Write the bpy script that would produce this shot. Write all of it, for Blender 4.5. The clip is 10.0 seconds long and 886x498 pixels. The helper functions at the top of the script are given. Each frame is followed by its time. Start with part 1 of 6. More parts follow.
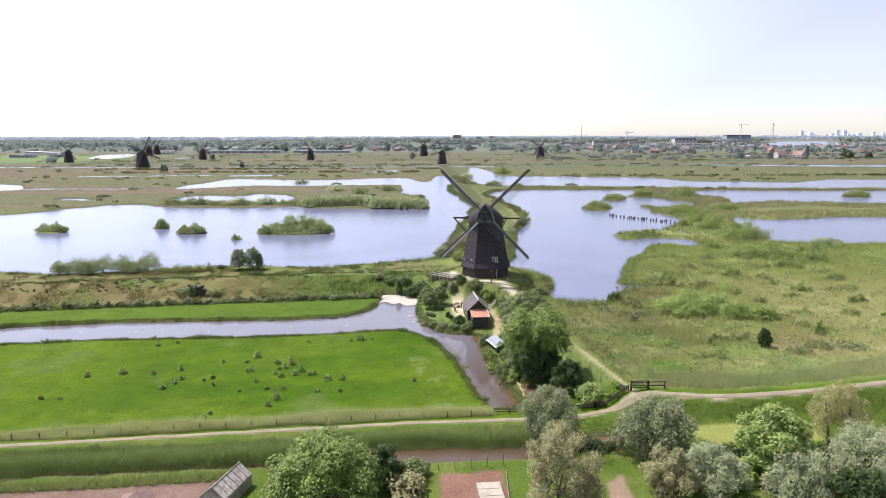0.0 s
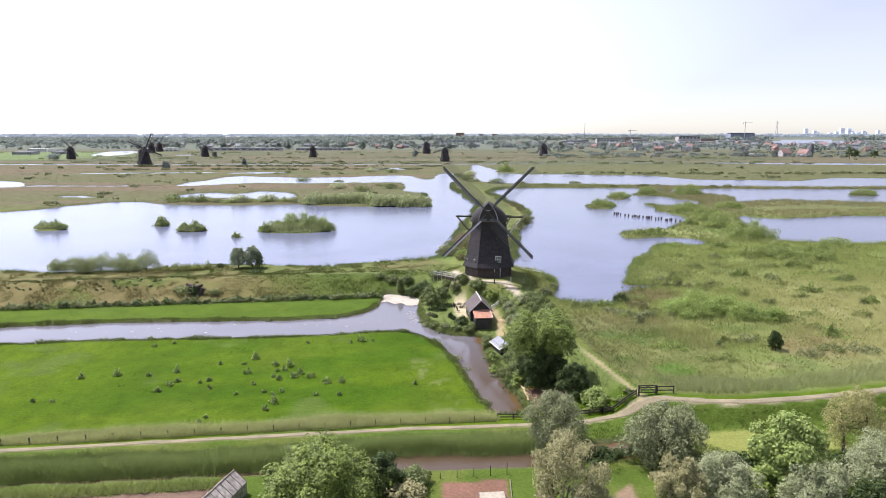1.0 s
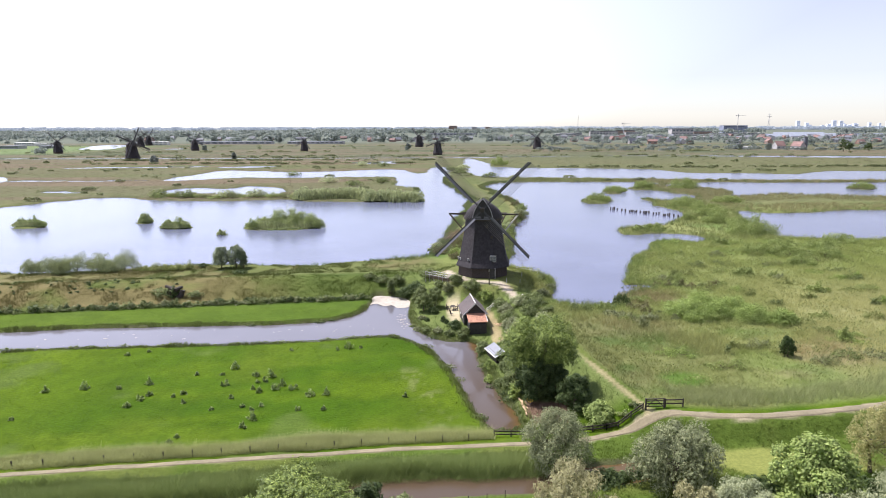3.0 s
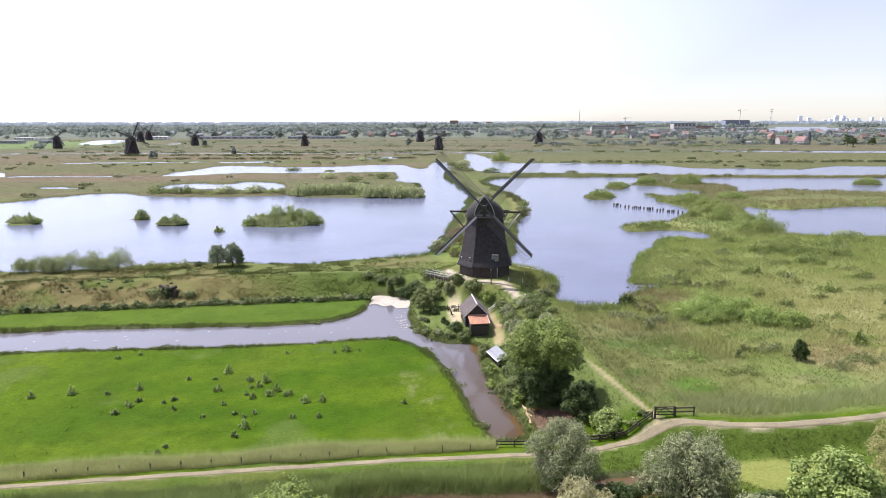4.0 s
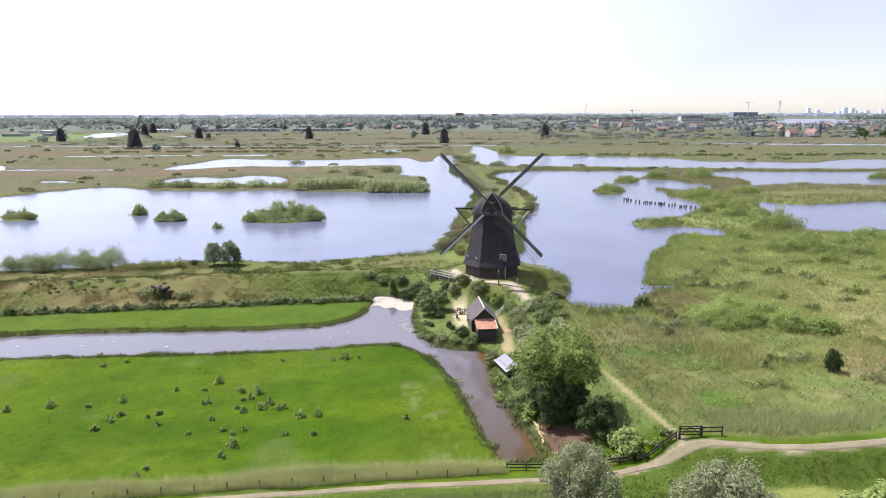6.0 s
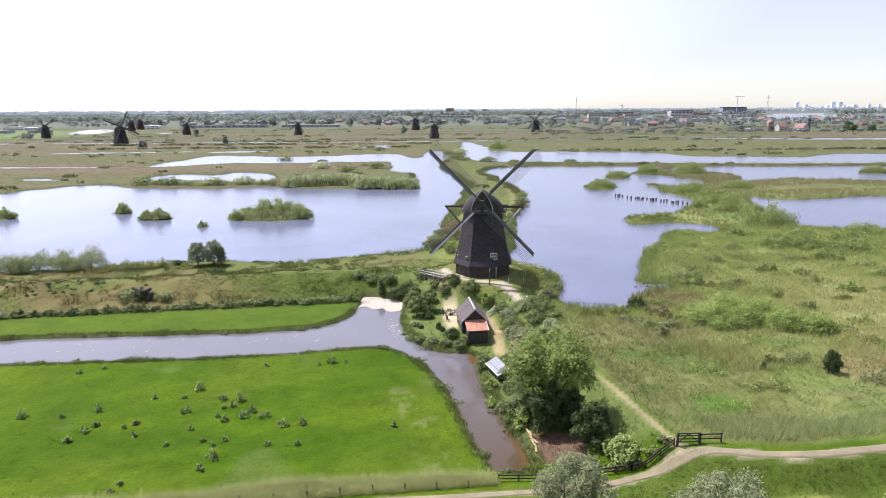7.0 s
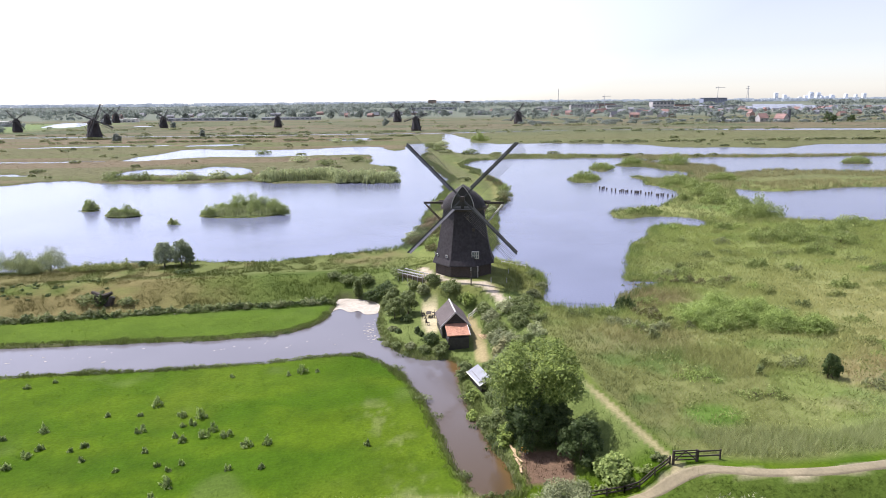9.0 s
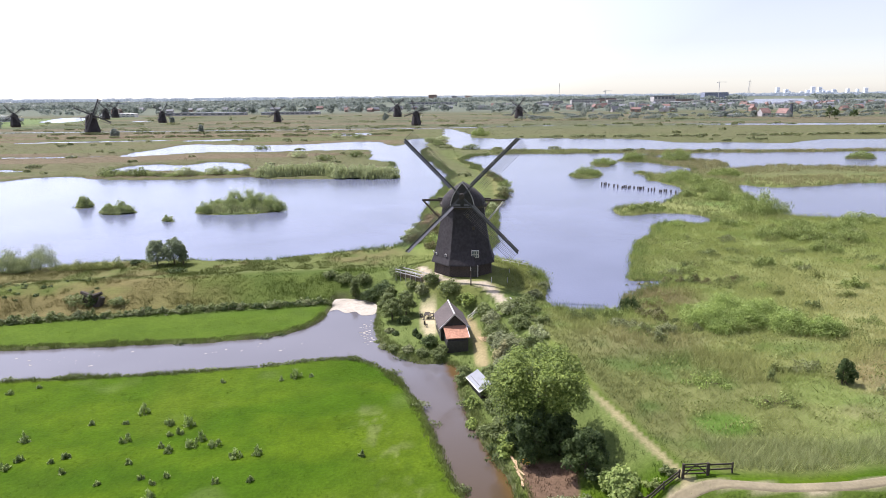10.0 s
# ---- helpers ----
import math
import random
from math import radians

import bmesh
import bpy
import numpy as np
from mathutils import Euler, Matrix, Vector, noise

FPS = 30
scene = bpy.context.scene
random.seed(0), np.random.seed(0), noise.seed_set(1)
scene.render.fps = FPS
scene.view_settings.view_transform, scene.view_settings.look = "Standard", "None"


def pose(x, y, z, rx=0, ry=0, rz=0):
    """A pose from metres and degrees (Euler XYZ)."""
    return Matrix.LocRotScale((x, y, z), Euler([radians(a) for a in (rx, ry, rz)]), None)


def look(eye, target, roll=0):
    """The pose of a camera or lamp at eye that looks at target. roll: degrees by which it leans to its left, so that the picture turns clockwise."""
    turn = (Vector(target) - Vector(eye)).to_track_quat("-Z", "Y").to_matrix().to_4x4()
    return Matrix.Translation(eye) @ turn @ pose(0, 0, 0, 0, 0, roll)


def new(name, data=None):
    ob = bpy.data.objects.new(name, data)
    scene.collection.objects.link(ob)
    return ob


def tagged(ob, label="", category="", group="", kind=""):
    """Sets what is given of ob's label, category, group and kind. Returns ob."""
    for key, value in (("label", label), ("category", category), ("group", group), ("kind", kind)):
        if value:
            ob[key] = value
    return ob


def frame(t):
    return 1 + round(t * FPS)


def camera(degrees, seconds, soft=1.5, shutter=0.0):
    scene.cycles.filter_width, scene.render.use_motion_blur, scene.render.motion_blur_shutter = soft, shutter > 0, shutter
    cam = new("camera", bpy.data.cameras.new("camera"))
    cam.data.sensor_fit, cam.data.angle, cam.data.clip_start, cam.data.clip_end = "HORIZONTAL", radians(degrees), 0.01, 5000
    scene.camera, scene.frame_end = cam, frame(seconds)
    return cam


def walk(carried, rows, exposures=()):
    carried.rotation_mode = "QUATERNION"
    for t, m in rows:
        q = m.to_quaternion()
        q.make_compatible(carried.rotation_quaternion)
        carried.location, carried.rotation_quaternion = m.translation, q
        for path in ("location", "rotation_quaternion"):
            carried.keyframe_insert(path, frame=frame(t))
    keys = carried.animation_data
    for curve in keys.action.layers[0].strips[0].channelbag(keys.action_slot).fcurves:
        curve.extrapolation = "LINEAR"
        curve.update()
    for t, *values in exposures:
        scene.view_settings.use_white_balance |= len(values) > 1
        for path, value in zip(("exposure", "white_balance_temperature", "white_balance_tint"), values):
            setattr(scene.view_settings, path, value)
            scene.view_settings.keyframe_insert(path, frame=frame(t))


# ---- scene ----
cam = camera(69.0, 10.0, 0.85)
PATH = [
    (0, (-1.762, -3.963, 34.985), (-1.729, -1.757, 34.593), -0.1),
    (0.5, (-1.706, -2.755, 34.932), (-1.679, -0.551, 34.535), -0.1),
    (1, (-1.695, -1.400, 34.857), (-1.671, 0.804, 34.457), -0.0),
    (1.5, (-1.686, 0.115, 34.843), (-1.662, 2.318, 34.437), -0.0),
    (2, (-1.580, 1.753, 34.884), (-1.549, 3.954, 34.471), -0.1),
    (2.5, (-1.476, 3.519, 34.896), (-1.429, 5.720, 34.479), -0.1),
    (4, (-1.215, 8.822, 35.031), (-1.172, 11.017, 34.591), -0.1),
    (4.5, (-1.236, 10.532, 35.056), (-1.208, 12.727, 34.608), -0.1),
    (5, (-1.211, 12.198, 35.035), (-1.207, 14.392, 34.581), -0.1),
    (5.5, (-1.174, 13.816, 35.020), (-1.163, 16.008, 34.561), -0.1),
    (7, (-0.697, 18.461, 35.028), (-0.642, 20.648, 34.548), -0.3),
    (7.5, (-0.467, 19.910, 35.011), (-0.394, 22.095, 34.523), -0.4),
    (8, (-0.251, 21.344, 35.009), (-0.149, 23.526, 34.515), -0.5),
    (8.5, (0.060, 22.866, 34.954), (0.169, 25.047, 34.455), -0.5),
    (9, (0.345, 24.474, 34.901), (0.456, 26.654, 34.394), -0.5),
    (9.5, (0.554, 26.123, 34.890), (0.665, 28.299, 34.375), -0.5),
    (10, (0.781, 27.798, 34.852), (0.890, 29.973, 34.328), -0.5),
]
walk(cam, [(t, look(eye, target, roll)) for t, eye, target, roll in PATH], [(0, 0.79, 6230, 18)])

# ---- world, sun, exposure ----
SUN_TO = Vector((-0.42, 0.27, 0.866)).normalized()
world = bpy.data.worlds.new("world")
scene.world = world
world.use_nodes = True
wn = world.node_tree.nodes
sky = wn.new("ShaderNodeTexSky")
sky.sky_type, sky.sun_disc = "NISHITA", False
sky.sun_elevation = math.asin(SUN_TO.z)
sky.sun_rotation = math.atan2(SUN_TO.x, SUN_TO.y)
sky.air_density, sky.dust_density, sky.ozone_density = 1.0, 0.35, 1.5
wn["Background"].inputs["Strength"].default_value = 0.092
milky = wn.new("ShaderNodeHueSaturation")
milky.inputs["Hue"].default_value, milky.inputs["Saturation"].default_value = 0.515, 0.48
world.node_tree.links.new(sky.outputs[0], milky.inputs["Color"])
# summer haze: the sky whitens smoothly towards the sun
way, near_sun, glow, hazy = wn.new("ShaderNodeTexCoord"), wn.new("ShaderNodeVectorMath"), wn.new("ShaderNodeMapRange"), wn.new("ShaderNodeVectorMath")
near_sun.operation, hazy.operation = "DOT_PRODUCT", "SCALE"
near_sun.inputs[1].default_value = SUN_TO
glow.inputs["From Min"].default_value, glow.inputs["From Max"].default_value = 0.15, 1.0
glow.inputs["To Min"].default_value, glow.inputs["To Max"].default_value = 1.0, 2.6
world.node_tree.links.new(way.outputs["Generated"], near_sun.inputs[0])
world.node_tree.links.new(near_sun.outputs["Value"], glow.inputs["Value"])
world.node_tree.links.new(milky.outputs[0], hazy.inputs[0])
world.node_tree.links.new(glow.outputs["Result"], hazy.inputs["Scale"])
world.node_tree.links.new(hazy.outputs[0], wn["Background"].inputs["Color"])
sun = new("sun", bpy.data.lights.new("sun", "SUN"))
sun.data.energy, sun.data.angle, sun.data.color = 4.4, radians(0.53), (1.0, 0.95, 0.87)
sun.matrix_world = look(SUN_TO * 200, (0, 0, 0))

rng = np.random.default_rng(7)


# ---- noise and plan arithmetic ----
def vnoise(x, y, size, seed=0):
    """Smooth value noise, 0 to 1, with features of about that size in metres."""
    u, v = np.asarray(x, float) / size, np.asarray(y, float) / size
    i, j = np.floor(u).astype(np.int64), np.floor(v).astype(np.int64)
    a, b = u - i, v - j
    a, b = a * a * (3 - 2 * a), b * b * (3 - 2 * b)

    def h(p, q):
        n = (p * 374761393 + q * 668265263 + seed * 974634777) & 0x7FFFFFFF
        n = ((n ^ (n >> 13)) * 1274126177) & 0x7FFFFFFF
        return ((n ^ (n >> 16)) & 0xFFFF) / 65535.0
    return (h(i, j) * (1 - a) + h(i + 1, j) * a) * (1 - b) + (h(i, j + 1) * (1 - a) + h(i + 1, j + 1) * a) * b


def fnoise(x, y, size, seed=0):
    return 0.55 * vnoise(x, y, size, seed) + 0.3 * vnoise(x, y, size * 0.43, seed + 1) + 0.15 * vnoise(x, y, size * 0.19, seed + 2)


def smooth(a, b, v):
    t = np.clip((v - a) / (b - a), 0, 1)
    return t * t * (3 - 2 * t)


def line_dist(x, y, pts):
    """Distance to a polyline."""
    best = np.full(np.shape(x), 1e9)
    for (ax, ay), (bx, by) in zip(pts, pts[1:]):
        dx, dy = bx - ax, by - ay
        t = np.clip(((x - ax) * dx + (y - ay) * dy) / (dx * dx + dy * dy), 0, 1)
        best = np.minimum(best, np.hypot(x - ax - t * dx, y - ay - t * dy))
    return best


def area_dist(x, y, pts):
    """Signed distance to a closed outline, negative inside."""
    inside = np.zeros(np.shape(x), bool)
    ring = list(pts) + [pts[0]]
    for (ax, ay), (bx, by) in zip(ring, ring[1:]):
        if ay != by:
            inside ^= ((ay > y) != (by > y)) & (x < (bx - ax) * (y - ay) / (by - ay) + ax)
    d = line_dist(x, y, ring)
    return np.where(inside, -d, d)


def rounded(pts, n=4, closed=True):
    """Catmull-Rom curve through plan points."""
    p, out, m = list(pts), [], len(pts)
    for i in range(m if closed else m - 1):
        a, b, c, d = (Vector(p[(i + k) % m] if closed else p[min(max(i + k, 0), m - 1)]) for k in (-1, 0, 1, 2))
        for s in range(n):
            t = s / n
            q = 0.5 * (2 * b + (c - a) * t + (2 * a - 5 * b + 4 * c - d) * t * t + (3 * b - a - 3 * c + d) * t ** 3)
            out.append((q.x, q.y))
    return out if closed else out + [tuple(p[-1])]


# ---- the plan: dike, paths, waters ----
LAKE, DITCH, FIELD = 0.0, -1.9, -1.5
DIKE = [(-900, 60), (-300, 122), (-101, 141.5), (-52, 148), (-25, 151), (-6, 153), (3, 149), (9, 142), (15, 131), (17.5, 120), (19.5, 108), (21.6, 95), (23.4, 88), (25.2, 81),
        (29, 78.6), (36, 77.6), (47, 78.8), (62, 82), (86, 87.5), (200, 112), (900, 250)]
POLDER = DIKE + [(900, -5000), (-900, -5000)]
TRACK = [(-300, 44), (-70.8, 65.6), (-53, 67.6), (-40.5, 69.1), (-20.6, 71.2), (-6.7, 72.7), (7.8, 73.7), (14, 74.3), (19.2, 75.9), (25.4, 78.6), (29.6, 77.6), (36, 76.5), (46.7, 77.8),
         (62, 81), (86, 86.4), (200, 111)]
RIDGE = [(25.4, 79), (23.2, 88), (21.6, 94.5), (19.8, 106), (18, 118), (16, 128), (14.6, 134.5)]
MILL = (10.4, 144.0)

# broad water between dike and marshes, the channels right of the winding spit, then shallow pools
LAKES = []
LAKES.append(rounded([(-700, 90), (-300, 139), (-139, 157), (-112, 160), (-97, 158.5), (-73, 162.5), (-57, 166.5), (-31, 165.5), (-21, 170), (-12, 172), (-2, 176), (1, 187), (3.5, 205), (4, 220), (9.5, 246), (15, 290),
     (16.5, 315), (13, 356), (8.5, 403), (10, 440), (12, 480), (13, 545), (3, 550), (-5, 487), (-12, 470), (-24, 452), (-22, 408), (-20, 385), (-10, 366), (-8, 337), (-11, 313), (-27, 303), (-58, 307), (-75, 315), (-94, 308),
     (-129, 313), (-156, 327), (-178, 307), (-186, 292), (-200, 283), (-265, 279), (-700, 275)], 3))
LAKES.append(rounded([(-176, 440), (-166, 494), (-158, 519), (-107, 504), (-72, 510), (-30, 529), (-12, 490), (-8, 470), (-27, 450), (-65, 447), (-94, 442), (-129, 443), (-165, 421)], 3))
LAKES.append(rounded([(-140, 345), (-144, 366), (-130, 376), (-117, 369), (-104, 385), (-86, 370), (-80, 343), (-90, 333), (-113, 342)], 3))
LAKES.append(rounded([(19, 165), (22, 185), (27, 220), (34, 250), (38, 283), (37.5, 306), (34, 340), (31, 370), (36, 396), (54, 405), (92, 404), (128, 402), (140, 392), (128, 385), (119.6, 376), (111, 362), (112, 353), (122.7, 349),
     (126, 335), (130, 329), (131, 316), (119, 306), (109, 303), (102.5, 312), (99, 298), (98.6, 278), (100.4, 260), (94, 247), (88, 240), (81, 229), (66, 221.5), (62.5, 215), (63, 210), (74, 211.7), (80, 210), (85, 206), (84.4, 200),
     (78, 194), (72.7, 197), (65.6, 193), (60, 182), (52, 170), (48.6, 162), (44.7, 151), (42.4, 143), (47, 142), (47.6, 139.6), (43, 138), (40, 136), (36.6, 132.5), (34, 126.5), (26, 128), (23.5, 133), (27, 146), (25.5, 155)], 3))
LAKES.append(rounded([(38, 700), (50, 640), (62, 552), (102, 538), (172, 519), (192, 480), (226, 474), (264, 463), (298, 490), (354, 492), (514, 478), (1000, 460), (1000, 380), (441, 399), (290, 404), (195, 410), (139, 419), (89, 434), (52, 438), (34, 450), (29, 500), (31, 600)], 3))
LAKES.append(rounded([(130, 376), (143, 388), (175, 399.5), (225, 396), (290, 393), (441, 386), (900, 368), (900, 300), (370, 308), (222, 315), (203, 322), (184, 327), (167, 327), (154, 319), (149, 324), (159, 346), (154, 359), (143, 364)], 3))
LAKES.append(rounded([(121, 261), (128.5, 267), (134, 258), (155, 261), (175, 267), (191, 266), (305, 273), (700, 320), (700, 240), (231, 200), (146, 196), (123, 197), (112, 200), (107, 202), (111, 217), (116, 238)], 3))
LAKES.append(rounded([(-330, 462), (-297, 459), (-268, 415), (-300, 408), (-420, 405)], 3))
LAKES.append(rounded([(-262, 429), (-190, 426), (-188, 421), (-262, 418)], 3))
LAKES.append(rounded([(-208, 358), (-186, 353), (-190, 347), (-206, 350)], 3))
LAKES.append(rounded([(-180, 560), (-150, 574), (-130, 566), (-132, 556), (-165, 548)], 3))
LAKES.append(rounded([(-76, 628), (-38, 642), (-33, 606), (-60, 600)], 3))
LAKES.append(rounded([(1080, 2350), (1750, 2600), (1750, 1950), (1180, 1800)], 3))
LAKES.append(rounded([(-590, 1180), (-540, 1190), (-480, 990), (-520, 985)], 3))
LAKES.append(rounded([(-395, 1010), (-375, 1015), (-372, 985), (-392, 980)], 3))
LAKES.append(rounded([(-300, 560), (-200, 572), (-198, 562), (-290, 548)], 3))
LAKES.append(rounded([(-700, 720), (-60, 716), (60, 724), (250, 752), (700, 690), (700, 675), (420, 690), (283, 738), (182, 742), (60, 708), (-60, 704), (-700, 706)], 3))
ISLETS = [(-52.5, 229, 13.5, 7.5, 0), (-142, 232, 6, 3, 0), (-105, 241, 3, 2.5, 0), (-89.5, 228, 5.5, 3, 0), (-69, 213.5, 1.6, 1.4, 0), (77, 302, 6, 11, -20), (97, 344, 6, 12, -25), (237, 356, 8, 4, 0),
          (60, 572, 9, 22, 0)]
DITCHES = []
DITCHES.append(rounded([(-400, 93), (-116.6, 115.2), (-86, 117.9), (-65, 120.6), (-44, 121.6), (-27, 122.4), (-19.2, 125.2), (-15.4, 129.5), (-13.4, 136.5), (-13.4, 142.5), (-6.2, 139.5), (-5.5, 130), (-4.9, 123), (-2.8, 116.4), (1.4, 112),
     (6.2, 110.9), (6.5, 106), (6.3, 101.5), (7.2, 95.6), (8.6, 88), (10.0, 82), (9.8, 78.6), (6.4, 78.4), (5.2, 81), (4.6, 84.3), (3.4, 90), (1.6, 98.5), (-1.5, 107), (-6, 113), (-12, 114), (-24, 111.8), (-38, 110.4), (-51, 109.9),
     (-66, 109), (-80, 107), (-108, 104.6), (-400, 80)], 4))
DITCHES.append(rounded([(-300, 41), (-70, 59.9), (-50, 62.1), (-37, 63.1), (-18.8, 64.8), (-5.7, 68), (7.6, 68.3), (14, 69), (22, 70.5), (22, 67), (14, 65.5), (7, 64.4), (-5.5, 64), (-18.8, 63.3), (-37, 62.0), (-50, 61.0), (-70, 58.8), (-300, 39.6)], 4))


def warp(x, y):
    k = np.clip(np.hypot(x, y) / 160, 0.35, 2.5)
    return (x + k * (3.2 * (fnoise(x, y, 11, 3) - 0.5)), y + k * (3.2 * (fnoise(x, y, 11, 9) - 0.5)))


def lake_dist(x, y):
    """Signed distance to the nearest lake shore, negative in the water."""
    wx, wy = warp(x, y)
    d = np.full(np.shape(x), 1e9)
    for ring in LAKES:
        d = np.minimum(d, area_dist(wx, wy, ring))
    for cx, cy, rx, ry, turn in ISLETS:
        c, s = math.cos(radians(turn)), math.sin(radians(turn))
        u, v = (wx - cx) * c + (wy - cy) * s, (wy - cy) * c - (wx - cx) * s
        d = np.maximum(d, (1 - np.hypot(u / rx, v / ry)) * min(rx, ry))
    return d


def ditch_dist(x, y):
    k = 0.9 * (fnoise(x, y, 4, 21) - 0.5)
    return np.minimum(*[area_dist(x + k, y - k, r) for r in DITCHES])


def dike_dist(x, y):
    """Signed distance to the main dike, positive on the lake side."""
    return area_dist(x, y, POLDER)


def survey(x, y):
    """Height and the distances that shape the ground."""
    x, y = np.asarray(x, float), np.asarray(y, float)
    d, lk, dt = dike_dist(x, y), lake_dist(x, y), ditch_dist(x, y)
    left = smooth(10, -10, x)
    crest = 0.55 + 0.45 * left + 0.7 * smooth(26, 20, x) * (1 - left)
    run = 5 + 8 * left
    z = np.where(d > 0, 0.42 + (crest - 0.42) * smooth(6, 1, d), FIELD + (crest - FIELD) * smooth(-run, -0.8, d))
    garden = smooth(3.5, 7, x) * smooth(77, 82, y) * smooth(150, 130, y) * smooth(0.5, -1, d) + smooth(-6, -3, x) * smooth(112, 116, y) * smooth(152, 140, y) * smooth(0.5, -1, d)
    z = np.where(d < 0, np.maximum(z, FIELD + 0.5 * np.clip(garden, 0, 1)), z)
    z = z - 0.8 * smooth(4.4, 5.4, x) * smooth(10.4, 9.4, x) * smooth(109, 111, y) * smooth(116.2, 115, y)
    z = z + 0.35 * smooth(2.4, 0.8, line_dist(x, y, TRACK[:8])) * smooth(-1, -4, d)
    r = np.hypot(x - MILL[0], (y - MILL[1]) * 0.95)
    z = z + (2.85 - z) * smooth(15.5, 7.5, r)
    z = z + 0.16 * (fnoise(x, y, 6, 31) - 0.5) * smooth(8, 10, r) * (1 + (d > 0))
    z = np.where(d > 1, np.minimum(z, LAKE - 0.9 + 1.3 * smooth(-1.2, 0.9, lk) + np.clip(lk - 0.5, 0, 30) * 0.35), z)
    z = np.where(d <= 1, np.minimum(z, DITCH - 0.6 + 0.75 * smooth(-0.6, 0.3, dt) + np.clip(dt, 0, 9) * 0.9), z)
    return z, d, lk, dt


def mix(a, b, m):
    return a * (1 - m[..., None]) + np.array(b) * m[..., None]


def tone(x, y, d, lk, dt):
    """Plain colour of what grows or lies at each place."""
    x, y = np.asarray(x, float), np.asarray(y, float)
    n1, n2, n3 = fnoise(x, y, 9, 41), fnoise(x, y, 40, 47), fnoise(x * 0.14, y, 26, 53)
    c = np.empty(x.shape + (3,))
    c[...] = (0.038, 0.08, 0.003)
    c = mix(c, (0.056, 0.097, 0.004), smooth(0.4, 0.7, fnoise(x * 0.4, y, 5, 61)))
    c = mix(c, (0.033, 0.072, 0.003), smooth(0.5, 0.7, fnoise(x * 0.5, y, 14, 63)) * 0.7)
    c = mix(c, (0.074, 0.11, 0.008), smooth(0.5, 0.7, fnoise(x, y, 22, 65)) * 0.6)
    c = mix(c, (0.074, 0.115, 0.005), smooth(-34, -66, x + 18 * (n2 - 0.5)) * 0.65)
    c = mix(c, (0.03, 0.06, 0.004), smooth(0.56, 0.7, fnoise(x, y, 0.9, 66)) * 0.35)
    c = mix(c, (0.072, 0.103, 0.024), smooth(0.62, 0.8, n1) * 0.6)
    c = mix(c, (0.062, 0.1, 0.014), smooth(112, 122, y) * 0.7)
    tr = line_dist(x, y, TRACK)
    fore = smooth(0.6, -0.6, (y - np.interp(x, [p[0] for p in TRACK], [p[1] for p in TRACK])))
    c = mix(c, (0.062, 0.096, 0.016), fore)
    c = mix(c, (0.1, 0.115, 0.03), fore * smooth(0.5, 0.7, n1) * 0.6)
    slope = smooth(-14, -11, d) * smooth(12, 4, x)
    c = mix(c, (0.1, 0.114, 0.035), slope)
    c = mix(c, (0.072, 0.098, 0.024), slope * smooth(-48, -26, x + 14 * (n1 - 0.5)))
    c = mix(c, (0.06, 0.088, 0.02), slope * smooth(0.48, 0.66, fnoise(x * 0.35, y, 3.2, 69)) * 0.7)
    c = mix(c, (0.13, 0.112, 0.05), slope * smooth(-15, -60, x) * smooth(0.3, 0.55, n1))
    c = mix(c, (0.07, 0.1, 0.03), smooth(1.6, 0.4, np.abs(d + 13.5)) * smooth(-8, -14, x) * 0.8)
    worn = smooth(3.2, 0.8, line_dist(x, y, [(-5, 97), (-2, 90.5), (-0.6, 84), (0.4, 79)]))
    c = mix(c, (0.16, 0.17, 0.075), worn * smooth(0.52, 0.7, fnoise(x, y, 1.3, 67)) * 0.35)
    gd = smooth(-0.3, 0.6, x - np.interp(y, [78, 85, 95, 104, 112, 118, 140], [8, 7, 5, 3.5, 0, -4, -9])) * smooth(79, 84, y) * (dt > 0.3) * smooth(0.6, -0.4, d) * (y < 150)
    c = mix(c, (0.1, 0.13, 0.04), gd)
    wet = smooth(0, 2, d)
    land = np.empty_like(c)
    land[...] = (0.134, 0.158, 0.05)
    land = mix(land, (0.15, 0.165, 0.062), smooth(0.42, 0.62, n2))
    land = mix(land, (0.08, 0.135, 0.035), smooth(0.55, 0.75, n1) * 0.7)
    land = mix(land, (0.175, 0.135, 0.09), smooth(0.34, 0.5, n3) * smooth(-5, -60, x) * smooth(265, 330, y) * 0.9)
    land = mix(land, (0.17, 0.14, 0.09), smooth(0.4, 0.6, n3) * smooth(60, 110, x) * smooth(230, 420, y) * 0.7)
    land = mix(land, (0.095, 0.112, 0.038), smooth(24, 16, d) * smooth(4, -6, x))
    land = mix(land, (0.13, 0.115, 0.055), smooth(24, 16, d) * smooth(4, -6, x) * smooth(0.45, 0.65, n1) * 0.8)
    land = mix(land, (0.11, 0.152, 0.04), smooth(0.6, 0.75, fnoise(x, y, 16, 83)) * smooth(210, 190, y) * smooth(18, 26, x) * 0.6)
    land = mix(land, (0.16, 0.14, 0.08), smooth(0.62, 0.78, fnoise(x, y, 13, 87)) * smooth(210, 190, y) * smooth(18, 26, x) * 0.45)
    land = mix(land, (0.185, 0.15, 0.085), smooth(7, 3, np.hypot((x - 60) * 0.7, y - 98)) * 0.7)
    land = mix(land, (0.15, 0.13, 0.075), smooth(13, 5, np.hypot(x - 33, (y - 113) * 1.3)) * 0.55)
    land = mix(land, (0.09, 0.094, 0.048), smooth(250, 330, y) * 0.85)
